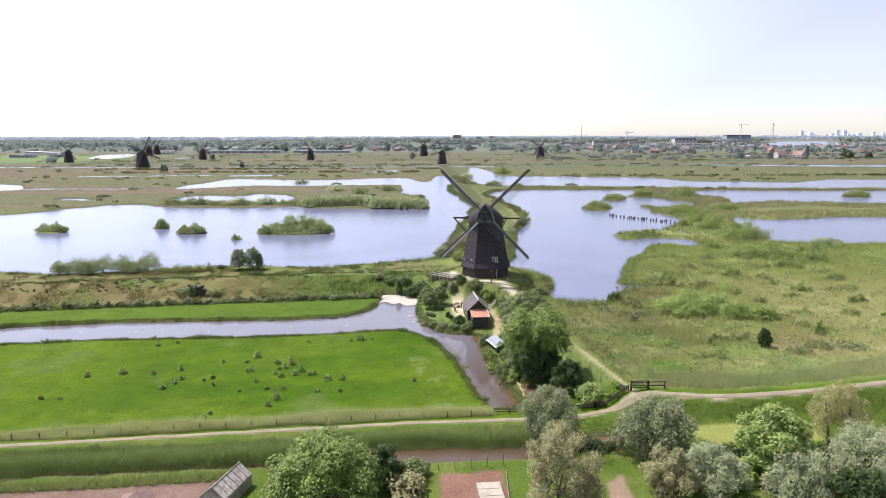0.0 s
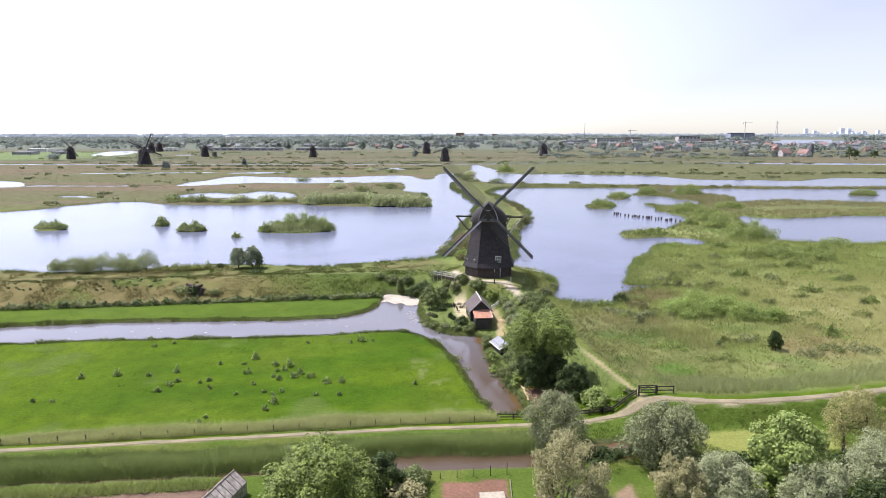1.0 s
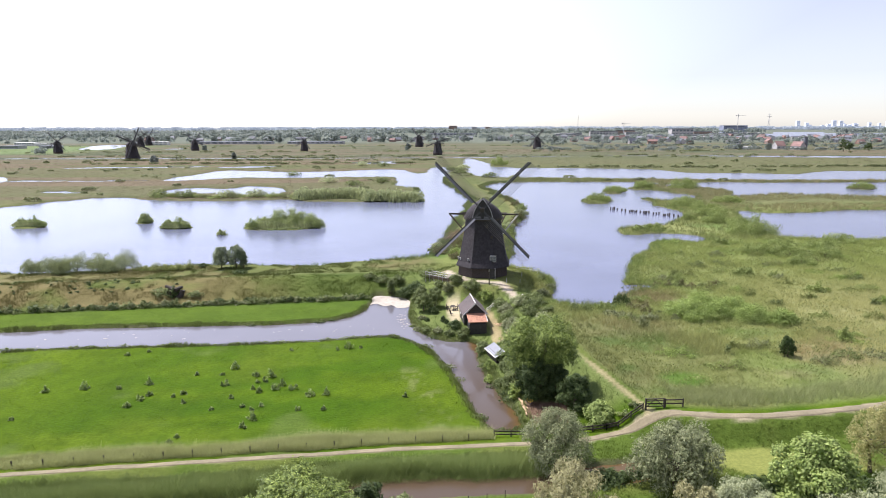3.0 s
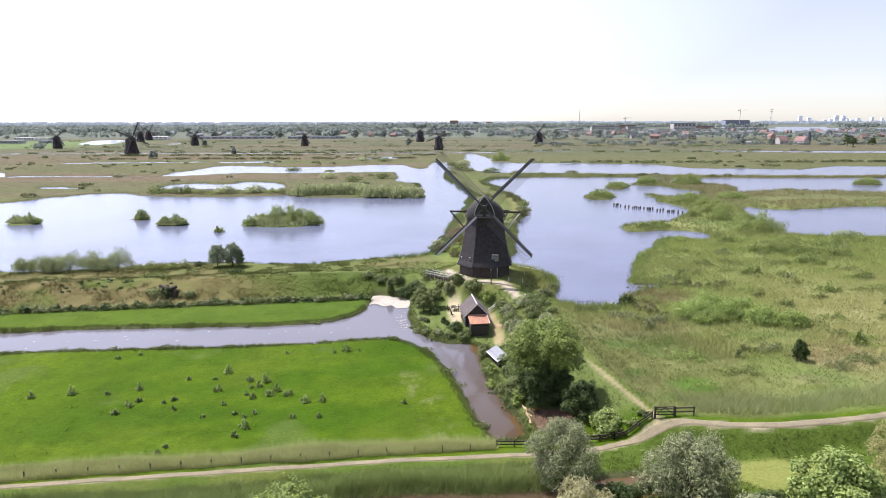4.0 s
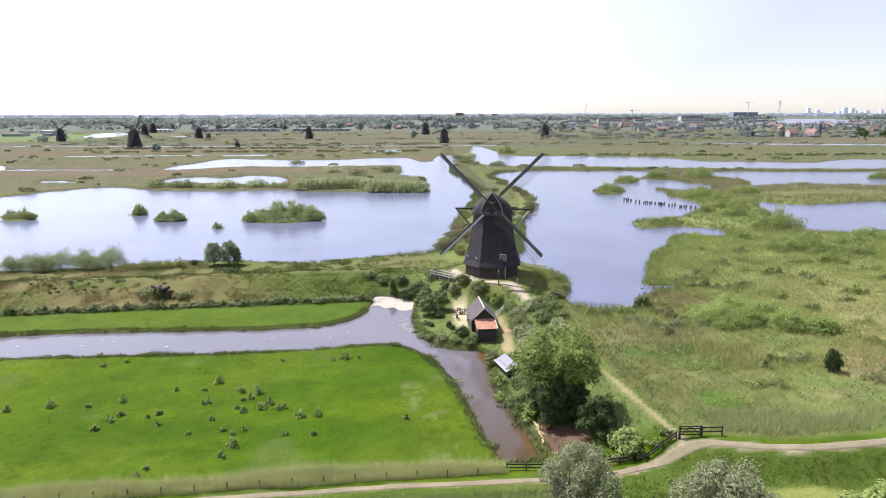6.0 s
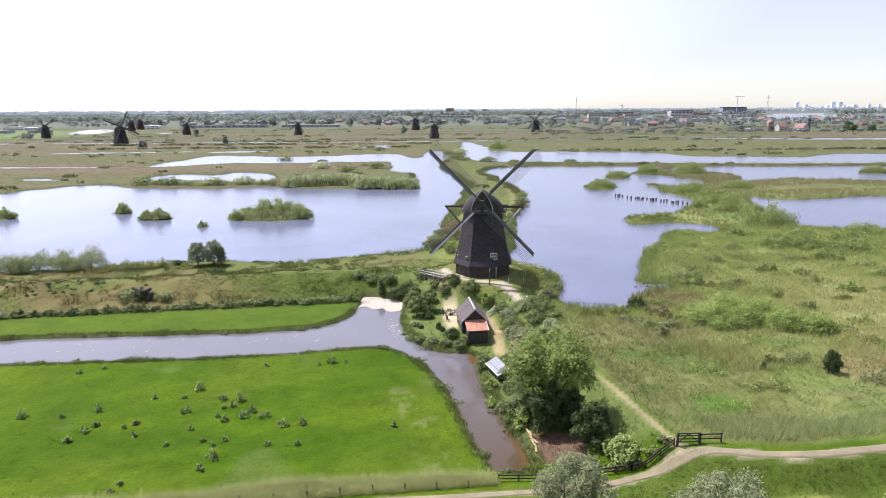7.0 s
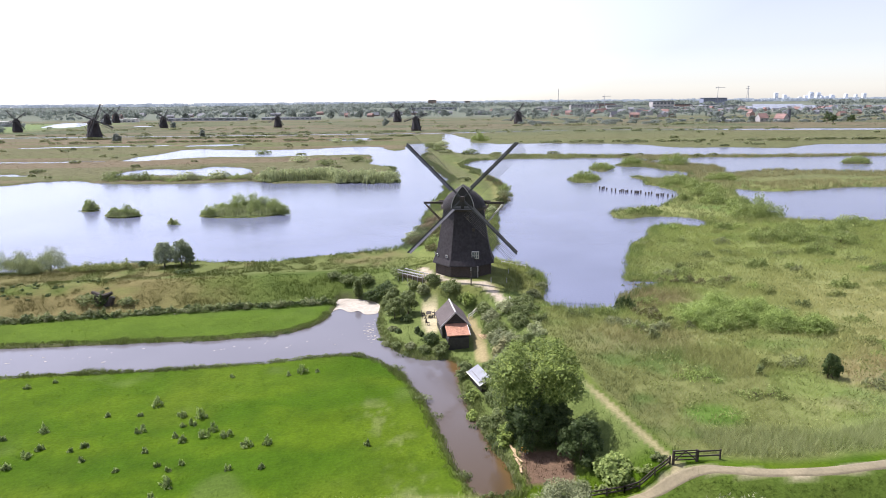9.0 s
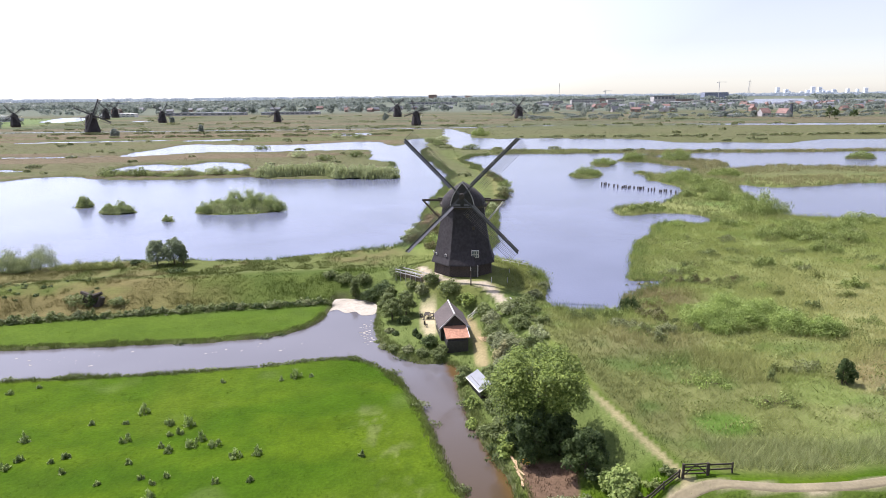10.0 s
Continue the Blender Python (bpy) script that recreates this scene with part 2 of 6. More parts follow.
    land = mix(land, (0.13, 0.1, 0.07), smooth(0.46, 0.58, fnoise(x * 0.1, y, 20, 91)) * smooth(280, 340, y) * smooth(40, -20, x) * 0.8)
    land = mix(land, (0.122, 0.152, 0.046), smooth(104, 128, y + 14 * (n1 - 0.5)) * smooth(215, 200, y) * smooth(20, 28, x) * 0.65)
    land = mix(land, (0.12, 0.1, 0.055), smooth(9, 4, np.hypot((x - 40) * 0.6, y - 131) + 5 * (n1 - 0.5)) * 0.8)
    land = mix(land, (0.21, 0.205, 0.095), smooth(50, 76, x + 16 * (n1 - 0.5)) * smooth(170, 120, y) * 0.75)
    land = land * (1 - 0.2 * smooth(48, 38, x + 14 * (n1 - 0.5)) * smooth(116, 104, y) * smooth(20, 24, x))[..., None]
    land = mix(land, (0.07, 0.135, 0.022), smooth(3.4, 1.4, np.hypot((x - 33.5) * 0.8, y - 88.5) + 2 * (n1 - 0.5)) * 0.8)
    land = land * (1 + 0.08 * smooth(22, 40, x) * smooth(260, 200, y))[..., None]
    land = land * (1 - 0.06 * smooth(20, 26, x) * smooth(215, 200, y) * (lk < 900))[..., None]
    far = smooth(620, 760, y)
    land = mix(land, (0.088, 0.096, 0.055), far)
    land = mix(land, (0.065, 0.08, 0.045), far * smooth(0.52, 0.64, fnoise(x * 0.08, y, 22, 57)))
    land = mix(land, (0.125, 0.105, 0.072), far * smooth(0.5, 0.62, n3) * 0.8)
    land = mix(land, (0.12, 0.16, 0.07), smooth(-420, -520, x) * smooth(780, 850, y) * smooth(1180, 1100, y))
    land = mix(land, (0.11, 0.125, 0.1), smooth(1180, 1400, y))
    spit = smooth(7.5, 4.5, line_dist(x, y, [(13, 165), (22, 200), (31, 240), (36, 285), (35, 330), (28, 380), (24, 430)]))
    land = mix(land, (0.095, 0.112, 0.042), spit)
    land = mix(land, (0.15, 0.15, 0.062), smooth(2.4, 0.6, line_dist(x, y, [(13, 165), (21, 200), (30, 240), (35, 285), (33, 330), (26, 385)]) + 2 * (n1 - 0.5)))
    c = c * (1 - wet[..., None]) + land * wet[..., None]
    # trodden and bare ground
    c = mix(c, (0.11, 0.125, 0.04), smooth(13, 10, np.hypot(x - 11, y - 143)))
    edge = 0.26 * (fnoise(x, y, 2.2, 71) - 0.5)
    c = mix(c, (0.27, 0.235, 0.165), smooth(0.3, 0.0, tr + edge - 0.14 - 0.16 * smooth(5, 20, x)) * (0.7 + 0.3 * smooth(5, 20, x)))
    c = mix(c, (0.24, 0.25, 0.1), smooth(0.35, 0.1, tr + edge) * 0.25)
    c = mix(c, (0.235, 0.21, 0.115), smooth(0.8, 0.35, line_dist(x, y, RIDGE) + 2 * edge) * (1 - 0.75 * smooth(93, 97, y) * smooth(129, 126, y)))
    front = line_dist(x, y, [(2.5, 146), (5, 138.6), (9, 136.3), (13.5, 134.8), (15.5, 130), (17, 127)])
    c = mix(c, (0.36, 0.31, 0.25), smooth(1.1, 0.6, front + edge))
    c = mix(c, (0.36, 0.31, 0.25), smooth(2.6, 1.8, np.hypot(x - 4.2, y - 140.5) + edge))
    c = mix(c, (0.42, 0.36, 0.25), smooth(1.5, 0.9, np.abs(x - 3.4 + 2.5 * edge)) * smooth(119.5, 122, y) * smooth(135, 131, y) * 0.9)
    c = mix(c, (0.27, 0.215, 0.125), smooth(1.2, 0.5, line_dist(x, y, [(9.8, 127), (10.3, 121), (10.4, 114), (10.2, 109)]) + edge) * 0.85)
    c = mix(c, (0.13, 0.085, 0.06), smooth(0.15, -0.25, area_dist(x, y, [(11, 79), (15.8, 79), (16.6, 84.5), (10.8, 85.5)]) + edge))
    c = mix(c, (0.175, 0.19, 0.055), smooth(0.6, -0.6, area_dist(x, y, [(28, 70.6), (31, 72.4), (37, 72.6), (46, 70.5), (48, 68), (33, 66.6)]) + 3 * edge) * 0.85)
    # vegetable plots
    c = mix(c, (0.165, 0.092, 0.068), smooth(0.1, -0.1, area_dist(x, y, [(-1.2, 60.8), (5.6, 61.6), (6.2, 40), (-1, 40)])))
    c = mix(c, (0.145, 0.098, 0.078), smooth(0.1, -0.1, area_dist(x, y, [(-75, 55.6), (-24.5, 60.0), (-24, 40), (-75, 38)]) + edge))
    c = mix(c, (0.22, 0.155, 0.11), smooth(0.3, -0.3, area_dist(x, y, [(16.5, 58.5), (18.6, 60.5), (18.4, 50), (15, 50)]) + edge))
    c = mix(c, (0.075, 0.078, 0.04), smooth(0.7, 0.0, np.where(d > 0, lk, dt) - 0.15))
    return c


# ---- materials ----
def nodes_of(name):
    m = bpy.data.materials.new(name)
    m.use_nodes = True
    t = m.node_tree
    return m, t.nodes, t.links, t.nodes["Principled BSDF"]


def noise_node(n, l, size, detail=4.0, vec=None):
    t = n.new("ShaderNodeTexNoise")
    t.inputs["Scale"].default_value, t.inputs["Detail"].default_value = 1.0 / size, detail
    g = n.new("ShaderNodeNewGeometry") if vec is None else None
    l.new(g.outputs["Position"] if vec is None else vec, t.inputs["Vector"])
    return t.outputs["Fac"]


def ramp(n, l, fac, a, b, lo=0.3, hi=0.7):
    r = n.new("ShaderNodeValToRGB")
    r.color_ramp.elements[0].position, r.color_ramp.elements[1].position = lo, hi
    r.color_ramp.elements[0].color, r.color_ramp.elements[1].color = (*a, 1), (*b, 1)
    l.new(fac, r.inputs["Fac"])
    return r.outputs["Color"]


def times(n, l, a, b):
    m = n.new("ShaderNodeMix")
    m.data_type, m.blend_type = "RGBA", "MULTIPLY"
    m.inputs["Factor"].default_value = 1.0
    l.new(a, m.inputs["A"]), l.new(b, m.inputs["B"])
    return m.outputs["Result"]


def bump(n, l, p, fac, strength, dist):
    b = n.new("ShaderNodeBump")
    b.inputs["Strength"].default_value, b.inputs["Distance"].default_value = strength, dist
    l.new(fac, b.inputs["Height"]), l.new(b.outputs["Normal"], p.inputs["Normal"])


def plain(name, colour, rough=0.8, size=0.4, vary=0.25, metal=0.0, relief=0.02):
    """A weathered surface: colour varied at two scales, with fine relief."""
    m, n, l, p = nodes_of(name)
    lo, hi = [tuple(min(1, v * k) for v in colour) for k in (1 - vary, 1 + vary)]
    a = ramp(n, l, noise_node(n, l, size), lo, hi)
    b = ramp(n, l, noise_node(n, l, size * 7, 2.0), (0.82, 0.82, 0.8), (1.12, 1.1, 1.08))
    l.new(times(n, l, a, b), p.inputs["Base Color"])
    p.inputs["Roughness"].default_value, p.inputs["Metallic"].default_value = rough, metal
    if relief:
        bump(n, l, p, noise_node(n, l, size * 0.3), 0.6, relief)
    return m


def softened(n, l, up):
    """Normal of small leaves and blades, leant upwards as a loose mass of them catches the light."""
    g, a, b = n.new("ShaderNodeNewGeometry"), n.new("ShaderNodeVectorMath"), n.new("ShaderNodeVectorMath")
    b.operation = "NORMALIZE"
    a.inputs[1].default_value = (0, 0, up)
    l.new(g.outputs["Normal"], a.inputs[0]), l.new(a.outputs[0], b.inputs[0])
    return b.outputs[0]


def leafy(name, dark, light, through_light=0.42, up=0.0):
    """Leaves: each one its own shade, some light passing through."""
    m, n, l, p = nodes_of(name)
    g = n.new("ShaderNodeNewGeometry")
    c = ramp(n, l, g.outputs["Random Per Island"], dark, light, 0.0, 1.0)
    c = times(n, l, c, ramp(n, l, noise_node(n, l, 1.4, 2.0), (0.75, 0.78, 0.75), (1.2, 1.2, 1.15)))
    l.new(c, p.inputs["Base Color"])
    p.inputs["Roughness"].default_value = 0.6
    p.inputs["Specular IOR Level"].default_value = 0.25
    if up:
        l.new(softened(n, l, up), p.inputs["Normal"])
    t, s = n.new("ShaderNodeBsdfTranslucent"), n.new("ShaderNodeMixShader")
    l.new(c, t.inputs["Color"])
    s.inputs[0].default_value = through_light
    l.new(p.outputs[0], s.inputs[1]), l.new(t.outputs[0], s.inputs[2])
    l.new(s.outputs[0], n["Material Output"].inputs["Surface"])
    return m


def zoned(name, blades, up=1.4, through_light=0.4):
    """Ground or grass that takes its plain colour from the plan."""
    m, n, l, p = nodes_of(name)
    a = n.new("ShaderNodeAttribute")
    a.attribute_name = "tone"
    c = a.outputs["Color"]
    if blades:
        g = n.new("ShaderNodeNewGeometry")
        c = times(n, l, c, ramp(n, l, g.outputs["Random Per Island"], (0.88, 0.89, 0.86), (1.15, 1.14, 1.1), 0.0, 1.0))
        t, s = n.new("ShaderNodeBsdfTranslucent"), n.new("ShaderNodeMixShader")
        l.new(c, t.inputs["Color"])
        l.new(softened(n, l, up), p.inputs["Normal"])
        s.inputs[0].default_value = through_light
        l.new(p.outputs[0], s.inputs[1]), l.new(t.outputs[0], s.inputs[2])
        l.new(s.outputs[0], n["Material Output"].inputs["Surface"])
        p.inputs["Roughness"].default_value = 0.65
    else:
        c = times(n, l, c, ramp(n, l, noise_node(n, l, 0.35), (0.84, 0.85, 0.82), (1.15, 1.14, 1.12)))
        c = times(n, l, c, ramp(n, l, noise_node(n, l, 3.5, 3.0), (0.85, 0.87, 0.82), (1.13, 1.12, 1.1)))
        bump(n, l, p, noise_node(n, l, 0.3, 5.0), 0.8, 0.12)
        p.inputs["Roughness"].default_value = 0.95
    p.inputs["Specular IOR Level"].default_value = 0.06
    l.new(c, p.inputs["Base Color"])
    return m


def water(name, body, wave, size, rough, mud=None):
    m, n, l, p = nodes_of(name)
    c = ramp(n, l, noise_node(n, l, 25, 2.0), body, tuple(v * 1.25 for v in body))
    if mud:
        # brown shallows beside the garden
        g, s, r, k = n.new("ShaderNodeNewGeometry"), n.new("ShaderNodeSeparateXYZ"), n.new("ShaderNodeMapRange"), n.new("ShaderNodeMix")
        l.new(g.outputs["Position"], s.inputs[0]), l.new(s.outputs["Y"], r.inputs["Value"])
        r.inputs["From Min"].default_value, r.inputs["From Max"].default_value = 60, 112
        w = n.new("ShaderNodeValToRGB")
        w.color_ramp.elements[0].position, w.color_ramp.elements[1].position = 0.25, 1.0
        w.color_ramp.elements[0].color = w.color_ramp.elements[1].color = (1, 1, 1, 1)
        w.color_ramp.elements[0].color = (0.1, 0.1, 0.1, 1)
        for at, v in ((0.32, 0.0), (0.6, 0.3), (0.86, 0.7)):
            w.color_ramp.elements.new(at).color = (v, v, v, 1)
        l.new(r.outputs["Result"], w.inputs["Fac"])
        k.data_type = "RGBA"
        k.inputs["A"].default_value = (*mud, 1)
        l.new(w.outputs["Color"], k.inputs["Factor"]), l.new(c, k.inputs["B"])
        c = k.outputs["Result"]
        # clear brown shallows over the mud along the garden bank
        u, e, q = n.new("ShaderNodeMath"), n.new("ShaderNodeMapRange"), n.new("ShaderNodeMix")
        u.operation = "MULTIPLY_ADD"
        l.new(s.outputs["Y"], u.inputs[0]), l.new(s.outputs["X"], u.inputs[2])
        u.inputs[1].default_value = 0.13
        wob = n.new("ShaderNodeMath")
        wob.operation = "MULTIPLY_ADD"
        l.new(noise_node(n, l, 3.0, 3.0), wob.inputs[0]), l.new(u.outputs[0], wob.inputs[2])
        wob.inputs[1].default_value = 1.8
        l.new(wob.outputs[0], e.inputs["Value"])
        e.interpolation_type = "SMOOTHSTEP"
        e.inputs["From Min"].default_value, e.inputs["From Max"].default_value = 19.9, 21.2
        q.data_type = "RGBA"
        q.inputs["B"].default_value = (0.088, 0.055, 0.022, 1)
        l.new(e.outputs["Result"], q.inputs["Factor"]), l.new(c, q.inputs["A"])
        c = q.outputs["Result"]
    l.new(c, p.inputs["Base Color"])
    p.inputs["Roughness"].default_value, p.inputs["IOR"].default_value = rough, 1.333
    p.inputs["Specular IOR Level"].default_value = 0.5
    bump(n, l, p, noise_node(n, l, size, 3.0), 1.0, wave)
    return m


GROUND, BLADES, STALKS = zoned("ground_cover", False), zoned("grass_blades", True), zoned("reed_stalks", True, 0.45, 0.2)
LAKE_WATER = water("lake_water", (0.094, 0.104, 0.155), 0.03, 0.8, 0.2)
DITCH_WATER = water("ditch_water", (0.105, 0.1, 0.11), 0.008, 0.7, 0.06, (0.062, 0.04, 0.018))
THATCH = plain("dark_thatch", (0.034, 0.03, 0.034), 0.95, 0.5, 0.3, relief=0.05)
BRICK_OLD = plain("old_brick", (0.048, 0.036, 0.032), 0.9, 0.2, 0.35)
TAR = plain("tarred_boards", (0.03, 0.028, 0.027), 0.7, 0.3, 0.3)
TIMBER = plain("weathered_timber", (0.17, 0.135, 0.1), 0.85, 0.15, 0.35)
DARK_TIMBER = plain("dark_timber", (0.05, 0.04, 0.032), 0.85, 0.15, 0.35)
SAIL_WOOD = plain("painted_sail_timber", (0.055, 0.055, 0.058), 0.6, 0.3, 0.2, relief=0.0)
LATH = plain("sail_laths", (0.1, 0.09, 0.085), 0.7, 0.3, 0.2, relief=0.0)
WHITE = plain("white_paint", (0.74, 0.73, 0.7), 0.5, 0.3, 0.08, relief=0.004)
PANE = plain("window_glass", (0.1, 0.12, 0.14), 0.08, 2.0, 0.1, relief=0.0)
GREY_PAINT = plain("pale_painted_boards", (0.42, 0.41, 0.4), 0.6, 0.3, 0.1)
ROOF_DARK = plain("dark_roof_tiles", (0.085, 0.068, 0.066), 0.85, 0.3, 0.3)
ROOF_RED = plain("red_roof_tiles", (0.33, 0.165, 0.105), 0.85, 0.3, 0.3)
SHEET = plain("grey_sheet_roof", (0.13, 0.145, 0.17), 0.75, 0.6, 0.12)
BARK = plain("bark", (0.09, 0.07, 0.05), 0.95, 0.12, 0.4, relief=0.03)
STEEL = plain("painted_steel", (0.35, 0.36, 0.38), 0.5, 0.5, 0.1, relief=0.0)
CONCRETE = plain("concrete", (0.42, 0.42, 0.42), 0.85, 2.0, 0.12, relief=0.0)
FAR_WALL = plain("far_walls", (0.4, 0.385, 0.38), 0.85, 6.0, 0.2, relief=0.0)
FAR_BRICK = plain("far_brick", (0.3, 0.2, 0.16), 0.9, 4.0, 0.25, relief=0.0)
FAR_BLUE = plain("haze_glow_tower_walls", (0.62, 0.65, 0.7), 0.7, 30.0, 0.1, relief=0.0)
# blue emission on the tower walls stands in for distance haze
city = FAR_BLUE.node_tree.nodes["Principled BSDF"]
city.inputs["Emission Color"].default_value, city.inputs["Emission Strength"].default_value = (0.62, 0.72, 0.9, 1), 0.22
FAR_DARK = plain("dark_cladding", (0.1, 0.11, 0.13), 0.7, 6.0, 0.2, relief=0.0)
FAR_SLATE = plain("slate_cladding", (0.24, 0.27, 0.36), 0.7, 6.0, 0.15, relief=0.0)
FAR_ROOF = plain("far_roofs", (0.2, 0.125, 0.11), 0.9, 4.0, 0.3, relief=0.0)
LEAF_GREEN = leafy("fresh_leaves", (0.065, 0.1, 0.016), (0.22, 0.28, 0.055), 0.14, 0.6)
LEAF_DARK = leafy("dark_leaves", (0.04, 0.065, 0.02), (0.1, 0.14, 0.045))
LEAF_MID = leafy("garden_leaves", (0.1, 0.13, 0.042), (0.22, 0.26, 0.1), 0.42)
LEAF_WILLOW = leafy("willow_leaves", (0.27, 0.3, 0.155), (0.45, 0.475, 0.27), 0.45)
LEAF_SILVER = leafy("silvery_willow_leaves", (0.19, 0.215, 0.11), (0.4, 0.425, 0.25), 0.35, 0.4)
LEAF_DUSKY = leafy("dusky_willow_leaves", (0.11, 0.13, 0.06), (0.3, 0.32, 0.17), 0.35, 0.3)
LEAF_OSIER = leafy("osier_leaves", (0.17, 0.2, 0.09), (0.35, 0.385, 0.19), 0.42, 0.5)
LEAF_OLIVE = leafy("olive_leaves", (0.2, 0.19, 0.092), (0.39, 0.365, 0.185), 0.35, 0.3)
LEAF_YELLOW = leafy("yellowish_leaves", (0.25, 0.24, 0.095), (0.47, 0.44, 0.2), 0.45)
LEAF_FRESH = leafy("pale_fresh_leaves", (0.19, 0.26, 0.07), (0.39, 0.46, 0.15), 0.42)
# far foliage: distance haze is mixed into this paler, greyer leaf colour
LEAF_FAR_HAZE = leafy("haze_paled_far_leaves", (0.17, 0.2, 0.18), (0.27, 0.3, 0.27), 0.5)
# horizon trees: bluish colour and a faint glow paint in the haze
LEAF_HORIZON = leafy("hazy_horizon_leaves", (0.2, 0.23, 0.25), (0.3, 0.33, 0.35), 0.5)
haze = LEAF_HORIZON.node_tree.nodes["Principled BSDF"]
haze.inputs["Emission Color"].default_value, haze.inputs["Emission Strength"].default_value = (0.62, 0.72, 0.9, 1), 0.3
REED_LIGHT = leafy("reed_leaves", (0.25, 0.285, 0.135), (0.44, 0.47, 0.255), 0.45)
LEAF_SCRUB = leafy("scrub_leaves", (0.155, 0.2, 0.055), (0.345, 0.4, 0.14), 0.45)
LEAF_HERB = leafy("marsh_herb_leaves", (0.15, 0.18, 0.05), (0.31, 0.335, 0.125), 0.42)
LEAF_LIME = leafy("lime_green_leaves", (0.17, 0.24, 0.055), (0.37, 0.45, 0.14), 0.45)
LEAF_POLLARD = leafy("pollard_leaves", (0.13, 0.165, 0.085), (0.29, 0.335, 0.19), 0.4, 0.5)
LEAF_ISLET = leafy("islet_willow_leaves", (0.17, 0.215, 0.065), (0.36, 0.42, 0.16), 0.42, 0.7)
LEAF_RUSH = leafy("brown_rush_leaves", (0.11, 0.105, 0.045), (0.24, 0.225, 0.1), 0.35)
LEAF_SEDGE = leafy("grey_sedge_leaves", (0.14, 0.16, 0.075), (0.28, 0.3, 0.14), 0.35)
LEAF_WEED = leafy("weed_leaves", (0.06, 0.1, 0.02), (0.34, 0.42, 0.14), 0.4, 0.5)
TRODDEN = plain("trodden_sand", (0.2, 0.172, 0.108), 0.95, 0.3, 0.12, relief=0.02)
BOARD_GREY = plain("grey_sail_boards", (0.125, 0.125, 0.14), 0.5, 0.3, 0.12, relief=0.0)
LEAF_RUST = leafy("rusty_leaves", (0.16, 0.12, 0.07), (0.33, 0.25, 0.15), 0.4)


# ---- mesh helpers ----
def mesh_np(name, verts, faces, material, colours=None, flat=True):
    """A mesh from arrays; faces all with the same number of corners."""
    me = bpy.data.meshes.new(name)
    k = faces.shape[1]
    me.vertices.add(len(verts)), me.loops.add(faces.size), me.polygons.add(len(faces))
    me.vertices.foreach_set("co", np.ascontiguousarray(verts, np.float32).ravel())
    me.loops.foreach_set("vertex_index", np.ascontiguousarray(faces, np.int32).ravel())
    me.polygons.foreach_set("loop_start", np.arange(0, faces.size, k, dtype=np.int32))
    me.polygons.foreach_set("use_smooth", np.full(len(faces), not flat))
    if colours is not None:
        a = me.attributes.new("tone", "FLOAT_COLOR", "POINT")
        a.data.foreach_set("color", np.concatenate([colours, np.ones((len(colours), 1))], 1).astype(np.float32).ravel())
    me.update()
    me.materials.append(material)
    return me


class Geo:
    """Collects simple solids into one mesh."""

    def __init__(self):
        self.v, self.f = [], []

    def loft(self, loops, cap=True):
        base, n = len(self.v), len(loops[0])
        for lp in loops:
            self.v += [tuple(p) for p in lp]
        for i in range(len(loops) - 1):
            for j in range(n):
                a, b = base + i * n + j, base + i * n + (j + 1) % n
                self.f.append((a, b, b + n, a + n))
        if cap:
            self.f.append(tuple(base + j for j in reversed(range(n))))
            self.f.append(tuple(base + (len(loops) - 1) * n + j for j in range(n)))
        return self

    def box(self, x, y, z, sx, sy, sz, m=None, taper=1.0):
        """A box standing on z, with slightly eased upper edges."""
        e = min(sx, sy, sz) * 0.12
        def ring(h, gx, gy):
            return [Vector((x + i * gx / 2, y + j * gy / 2, h)) for i, j in ((-1, -1), (1, -1), (1, 1), (-1, 1))]
        loops = [ring(z, sx, sy), ring(z + sz - e, sx * taper, sy * taper), ring(z + sz, sx * taper - 2 * e, sy * taper - 2 * e)]
        return self.loft([[m @ p for p in lp] for lp in loops] if m else loops)

    def tube(self, a, b, r0, r1=None, n=6):
        a, b, r1 = Vector(a), Vector(b), r0 if r1 is None else r1
        q = (b - a).to_track_quat("Z", "Y")
        ring = [Vector((math.cos(2 * math.pi * i / n), math.sin(2 * math.pi * i / n), 0)) for i in range(n)]
        return self.loft([[a + q @ (p * r0) for p in ring], [b + q @ (p * r1) for p in ring]])

    def beam(self, a, b, w, h):
        """A squared timber from a to b."""
        a, b = Vector(a), Vector(b)
        q = (b - a).to_track_quat("Z", "Y")
        ring = [Vector((i * w / 2, j * h / 2, 0)) for i, j in ((-1, -1), (1, -1), (1, 1), (-1, 1))]
        return self.loft([[a + q @ p for p in ring], [b + q @ p for p in ring]])

    def mesh(self, name, material):
        me = bpy.data.meshes.new(name)
        me.from_pydata(self.v, [], self.f)
        me.materials.append(material)
        return me


def part(name, geo, material, parent, label=""):
    ob = new(name, geo.mesh(name, material) if isinstance(geo, Geo) else geo)
    ob.parent = parent
    return tagged(ob, label) if label else ob


def thing(name, label, category, group="", at=None, kind=""):
    ob = new(name)
    if at is not None:
        ob.matrix_world = at
    return tagged(ob, label, category, group, kind)


def height(x, y):
    """Height of the ground at one place, from the ground's own grid."""
    j = int(np.clip(np.searchsorted(Y, y) - 1, 0, len(Y) - 2))
    t = (y - Y[j]) / (Y[j + 1] - Y[j])
    a, b = (np.interp(x, X[k], ground_z[k]) for k in (j, j + 1))
    return float(a + (b - a) * t)


